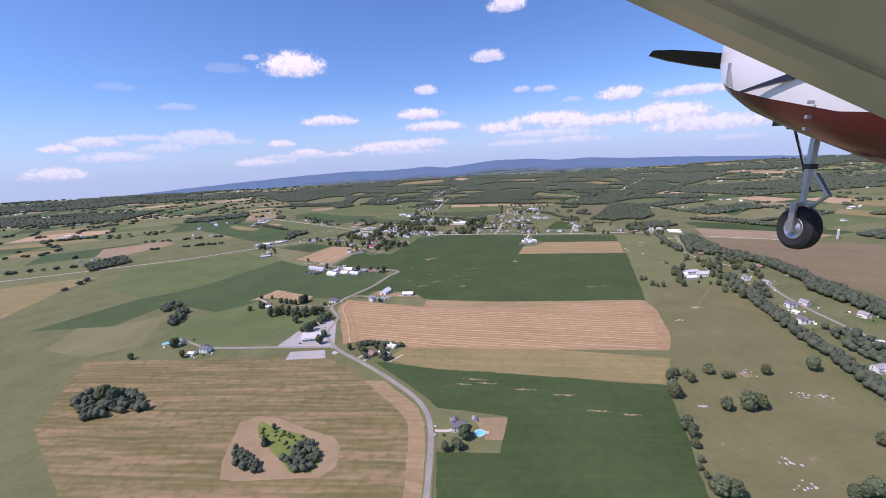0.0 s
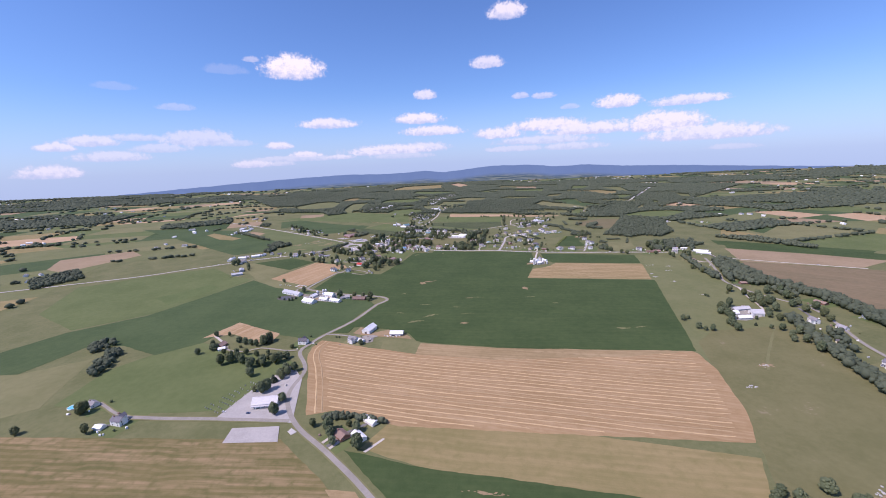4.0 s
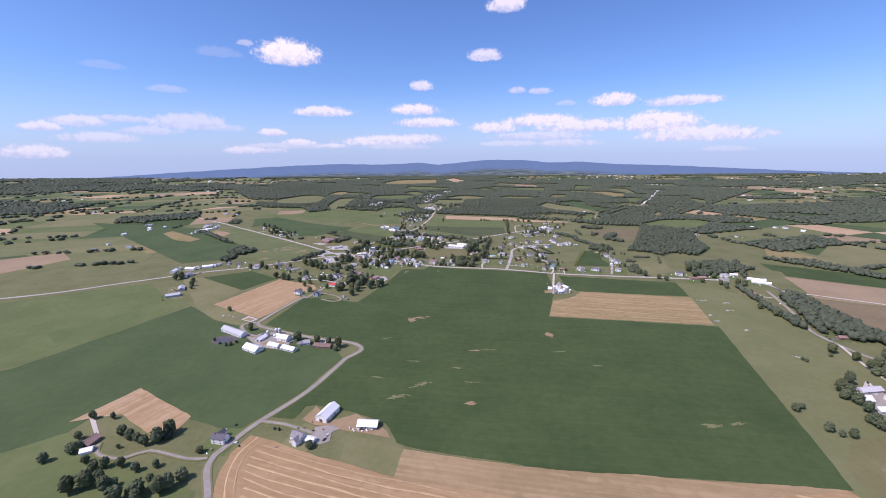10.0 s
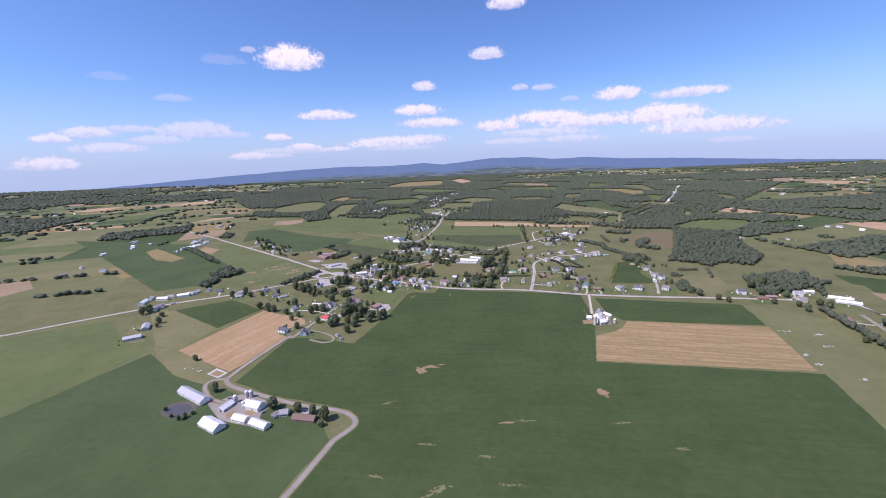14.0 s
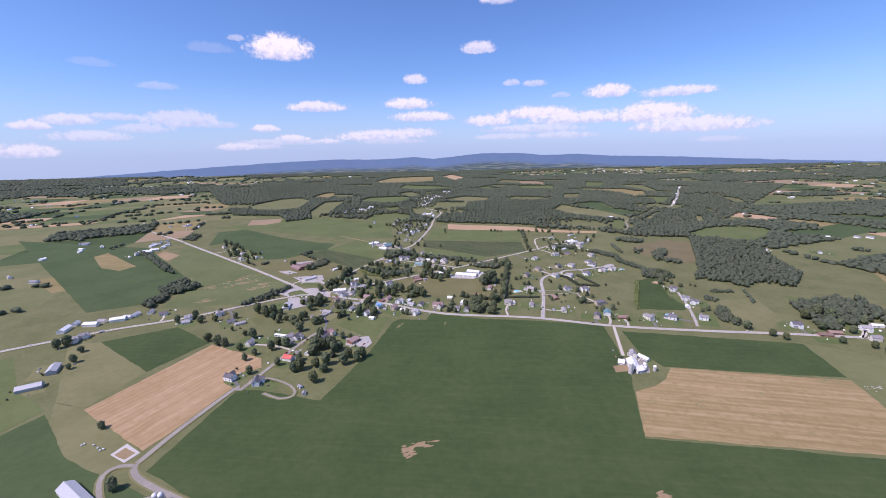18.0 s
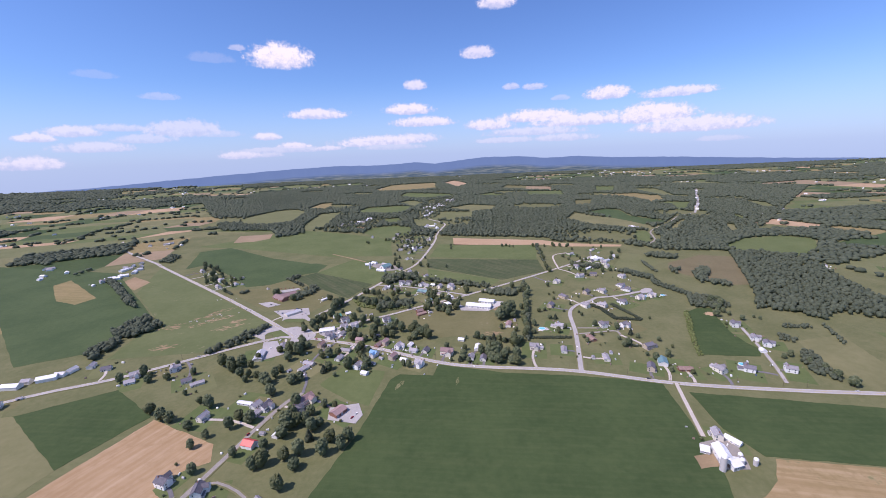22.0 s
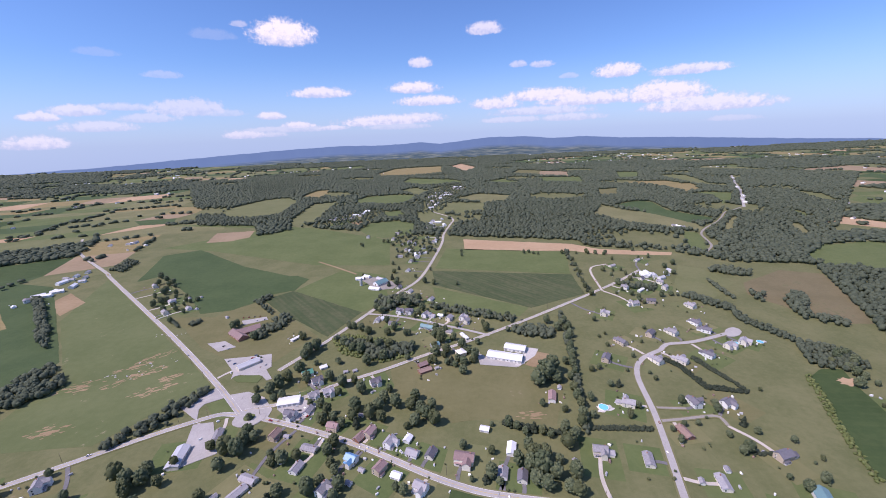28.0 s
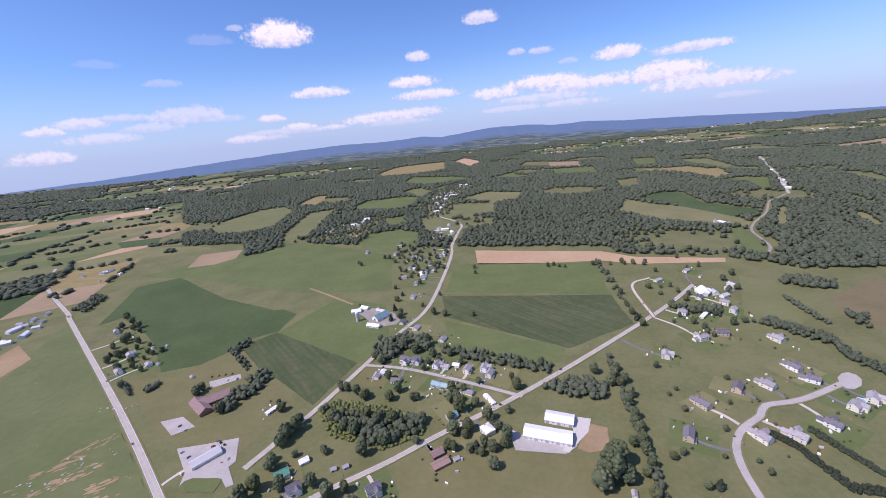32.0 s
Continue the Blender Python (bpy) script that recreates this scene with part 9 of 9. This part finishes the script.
def windrows():
    """Ridges of straw that the combine left, each a piece of the wheat field: along the field and twice round its headland by the road."""
    c = np.array(WHEAT)
    mid = c.mean(0)
    a = radians(-19)
    along, side = np.array([math.cos(a), math.sin(a)]), np.array([-math.sin(a), math.cos(a)])
    r = np.random.default_rng(9)

    def ridge(p):
        verts, faces, last = [], [], None
        for i, q in enumerate(p):
            d = p[min(i + 1, len(p) - 1)] - p[max(i - 1, 0)]
            d = d / (np.hypot(*d) + 1e-6)
            s = np.array([-d[1], d[0]])
            w = r.uniform(0.55, 1.15)
            n = len(verts)
            for off, z in ((-w, 0.15), (-w * 0.4, r.uniform(0.28, 0.45)), (w * 0.4, r.uniform(0.28, 0.45)), (w, 0.15)):
                verts.append((*(q + s * off), z))
            if last is not None:
                faces.extend((last + j, n + j, n + j + 1, last + j + 1) for j in range(3))
            last = n
        row = mesh_object("windrow", verts, faces, ["straw"])
        row.parent = WHEAT_FIELD

    edge = [Vector(p) for p in WHEAT[:6]]
    inner = None
    for off in (9.0, 16.0):
        line = np.array([tuple(p) for p in curve_points(edge, 5.0)])
        d = np.gradient(line, axis=0)
        s = np.stack([d[:, 1], -d[:, 0]], 1) / np.hypot(d[:, 0], d[:, 1])[:, None]
        line = line + s * (off + 0.8 * np.sin(np.arange(len(line)) / 6.0))[:, None]
        ridge(line)
        inner = line
    kept = [tuple(p) for p in inner + np.array([5.0, 0])] + [tuple(p) for p in (mid + (c[6:] - mid) * np.array([0.96, 0.95]))]
    for k in range(-36, 40):
        t = np.arange(-330, 331, 4.0)
        sway = 5.0 * np.sin(t / 95 + 0.4) + 0.00024 * t * t + 0.7 * np.sin(t / 23 + k) + 0.35 * np.sin(t / 9 + 2.3 * k) + 9.0 * np.clip((-t - 195) / 60, 0, 1) ** 2
        p = mid + t[:, None] * along + (k * 7.2 + sway)[:, None] * side
        ok = inside(p[:, 0], p[:, 1], kept)
        run = []
        for q, good in zip(p, ok):
            if good:
                run.append(q)
            elif run:
                if len(run) > 4:
                    ridge(np.array(run))
                run = []
        if len(run) > 4:
            ridge(np.array(run))


stones()
windrows()
far_country()

# ---- the aircraft that carries the camera, where it is as the flight begins ----


def rounded(ob):
    """Smooth shading over a curved skin."""
    ob.data.polygons.foreach_set("use_smooth", [True] * len(ob.data.polygons))
    return ob


def aircraft():
    tilt = radians(-PATH[0][5])
    c, s = math.cos(tilt), math.sin(tilt)
    eye = flown(*PATH[0][1:])
    # columns: to the right, forward, up, as seen from the camera's mount
    seat = eye @ Matrix(((1, 0, 0, 0), (0, s, c, 0), (0, -c, s, 0), (0, 0, 0, 1)))
    top = tagged(new("light_aircraft"), "white and red light aircraft in flight over the fields", "aircraft")
    top.matrix_basis = seat

    def loft(lo, hi, n=14):
        """The shell of the nose between two angles of its cross-section."""
        rings = [(2.66, 0.36, 0.42, 0.82), (2.62, 0.45, 0.37, 0.87), (2.52, 0.51, 0.30, 0.90), (2.36, 0.545, 0.21, 0.93), (2.1, 0.56, 0.10, 0.96), (1.7, 0.57, -0.05, 1.0), (1.2, 0.58, -0.13, 1.0), (0.6, 0.58, -0.16, 1.0)]
        verts, faces = [], []
        for f, half, low, high in rings:
            mid, tall = (low + high) / 2, (high - low) / 2
            for i in range(n + 1):
                a = lo + (hi - lo) * i / n
                ca, sa = math.cos(a), math.sin(a)
                verts.append((2.15 + half * math.copysign(abs(ca) ** 0.6, ca), f, mid + tall * math.copysign(abs(sa) ** 0.7, sa)))
        m = n + 1
        for j in range(len(rings) - 1):
            faces += [(j * m + i, j * m + i + 1, (j + 1) * m + i + 1, (j + 1) * m + i) for i in range(n)]
        return verts, faces

    rounded(part("upper_cowling", *loft(radians(-25), radians(205)), "plane_white", top, "white upper engine cowling"))
    lower = rounded(part("lower_cowling", *loft(radians(205), radians(335)), "plane_red", top, "glossy dark red lower cowling"))
    part("nose_bowl", *joined(([(2.15 + 0.37 * math.cos(a), 2.665, 0.62 + 0.19 * math.sin(a)) for a in np.linspace(0, 2 * math.pi, 24, endpoint=False)], [tuple(range(24))])), "plane_black", top, "dark air intake")
    for f, u in ((1.80, 0.23), (1.80, 0.17), (1.80, 0.12)):
        part("rivet", *box(1.580, f, u, 1.60, f + 0.014, u + 0.014), "steel", lower)
    part("stripe", [(1.583, 2.3, 0.34), (1.572, 1.5, 0.36), (1.572, 1.5, 0.42), (1.582, 2.3, 0.345), (1.60, 2.3, 0.34), (1.60, 1.5, 0.36), (1.60, 1.5, 0.42)], [(0, 1, 2, 3), (0, 4, 5, 1)], "plane_black", top, "black pinstripe")
    part("cowl_latch", *box(1.581, 1.85, 0.39, 1.60, 1.862, 0.48), "steel", top)
    part("cowl_latch", *box(1.60, 2.38, 0.40, 1.63, 2.392, 0.52), "steel", top)
    part("exhaust", *joined(box(1.94, 2.28, 0.16, 1.97, 2.33, 0.30), box(2.01, 2.27, 0.15, 2.04, 2.32, 0.30), box(1.88, 2.30, 0.18, 1.91, 2.36, 0.32)), "plane_black", top)
    prop = part("propeller", *[x for x in lathe([(0.02, -0.12), (0.09, -0.06), (0.11, 0.04)], 12)], "plane_black", top, "black propeller at rest")
    prop.matrix_basis = Matrix.Translation((2.15, 2.72, 0.56)) @ Matrix.Rotation(radians(90), 4, "X")
    for ang in (-174, 66, -54):
        pts = [(0.05, 0.022), (0.25, 0.032), (0.5, 0.033), (0.72, 0.025), (0.84, 0.01)]
        v = [(r, w, -0.012 - 0.05 * (1 - r)) for r, w in pts] + [(r, -w, 0.012 + 0.05 * (1 - r)) for r, w in pts]
        v += [(a, b, z + 0.018) for a, b, z in v]
        f = []
        for i in range(4):
            f += [(i, i + 1, i + 6, i + 5), (i + 10, i + 15, i + 16, i + 11), (i, i + 10, i + 11, i + 1), (i + 5, i + 6, i + 16, i + 15)]
        blade = part("blade", v, f, "plane_black", prop)
        blade.matrix_basis = Matrix.Rotation(radians(-ang), 4, "Z")
    # nose leg and wheel
    gear = part("nose_leg", *joined(box(2.142, 2.36, -0.14, 2.176, 2.39, 0.22), box(2.148, 2.365, -0.30, 2.170, 2.387, -0.1)), "steel", top, "steel nose gear leg")
    part("collar", *box(2.134, 2.35, -0.06, 2.184, 2.40, -0.03), "plane_black", gear)
    for u0, u1, d0, d1 in ((-0.08, -0.2, 0.0, 0.13), (-0.2, -0.29, 0.13, 0.0)):
        v = [(2.15 + dx, 2.34 - 0.1 * k + 0.0, z) for k, z in ((d0 * 8, u0), (d1 * 8, u1)) for dx in (0.0, 0.02)]
        v += [(x, y - 0.02, z) for x, y, z in v]
        part("torque_link", v, [(0, 1, 3, 2), (4, 6, 7, 5), (0, 2, 6, 4), (1, 5, 7, 3)], "steel", gear)
    part("fork", *joined(box(2.095, 2.345, -0.43, 2.110, 2.385, -0.26), box(2.095, 2.345, -0.275, 2.215, 2.385, -0.255), box(2.200, 2.345, -0.43, 2.215, 2.385, -0.26)), "steel", gear)
    v, f = lathe([(0.068, -0.035), (0.105, -0.042), (0.127, -0.028), (0.132, 0.0), (0.127, 0.028), (0.105, 0.042), (0.068, 0.035)], 28)
    wheel = part("wheel", [(2.155 + z, 2.365 + x, -0.41 + y) for x, y, z in v], f, "rubber", top, "black nose wheel tyre")
    v, f = lathe([(0.012, -0.042), (0.04, -0.025), (0.064, -0.036), (0.070, -0.032), (0.070, 0.032), (0.012, 0.036)], 24)
    part("rim", [(2.155 + z, 2.365 + x, -0.41 + y) for x, y, z in v], f, "steel", wheel)
    # the wing overhead: its lower skin, the rounded leading edge and the upper skin
    a, b = Vector((0.25, 1.42, 0.62)), Vector((1.5, 0.86, -0.16))
    wing = []
    for p in (a, b):
        for back, lift in ((0.0, 0.03), (0.02, 0.0), (0.12, -0.012), (0.5, 0.0), (1.3, 0.06), (1.3, 0.09), (0.5, 0.17), (0.1, 0.11), (0.02, 0.06)):
            wing.append((p.x, p.y - back, p.z + lift))
    n = 9
    part("wing", wing, [(i, (i + 1) % n, n + (i + 1) % n, n + i) for i in range(n)] + [tuple(range(n))[::-1], tuple(range(n, 2 * n))], "plane_wing", top, "glossy cream wing underside with ground reflection painted in")
    part("wing_seam", [(0.25, 1.22, 0.60), (1.5, 0.66, -0.18), (1.5, 0.65, -0.18), (0.25, 1.21, 0.60)], [(0, 1, 2, 3)], "steel", top)


aircraft()
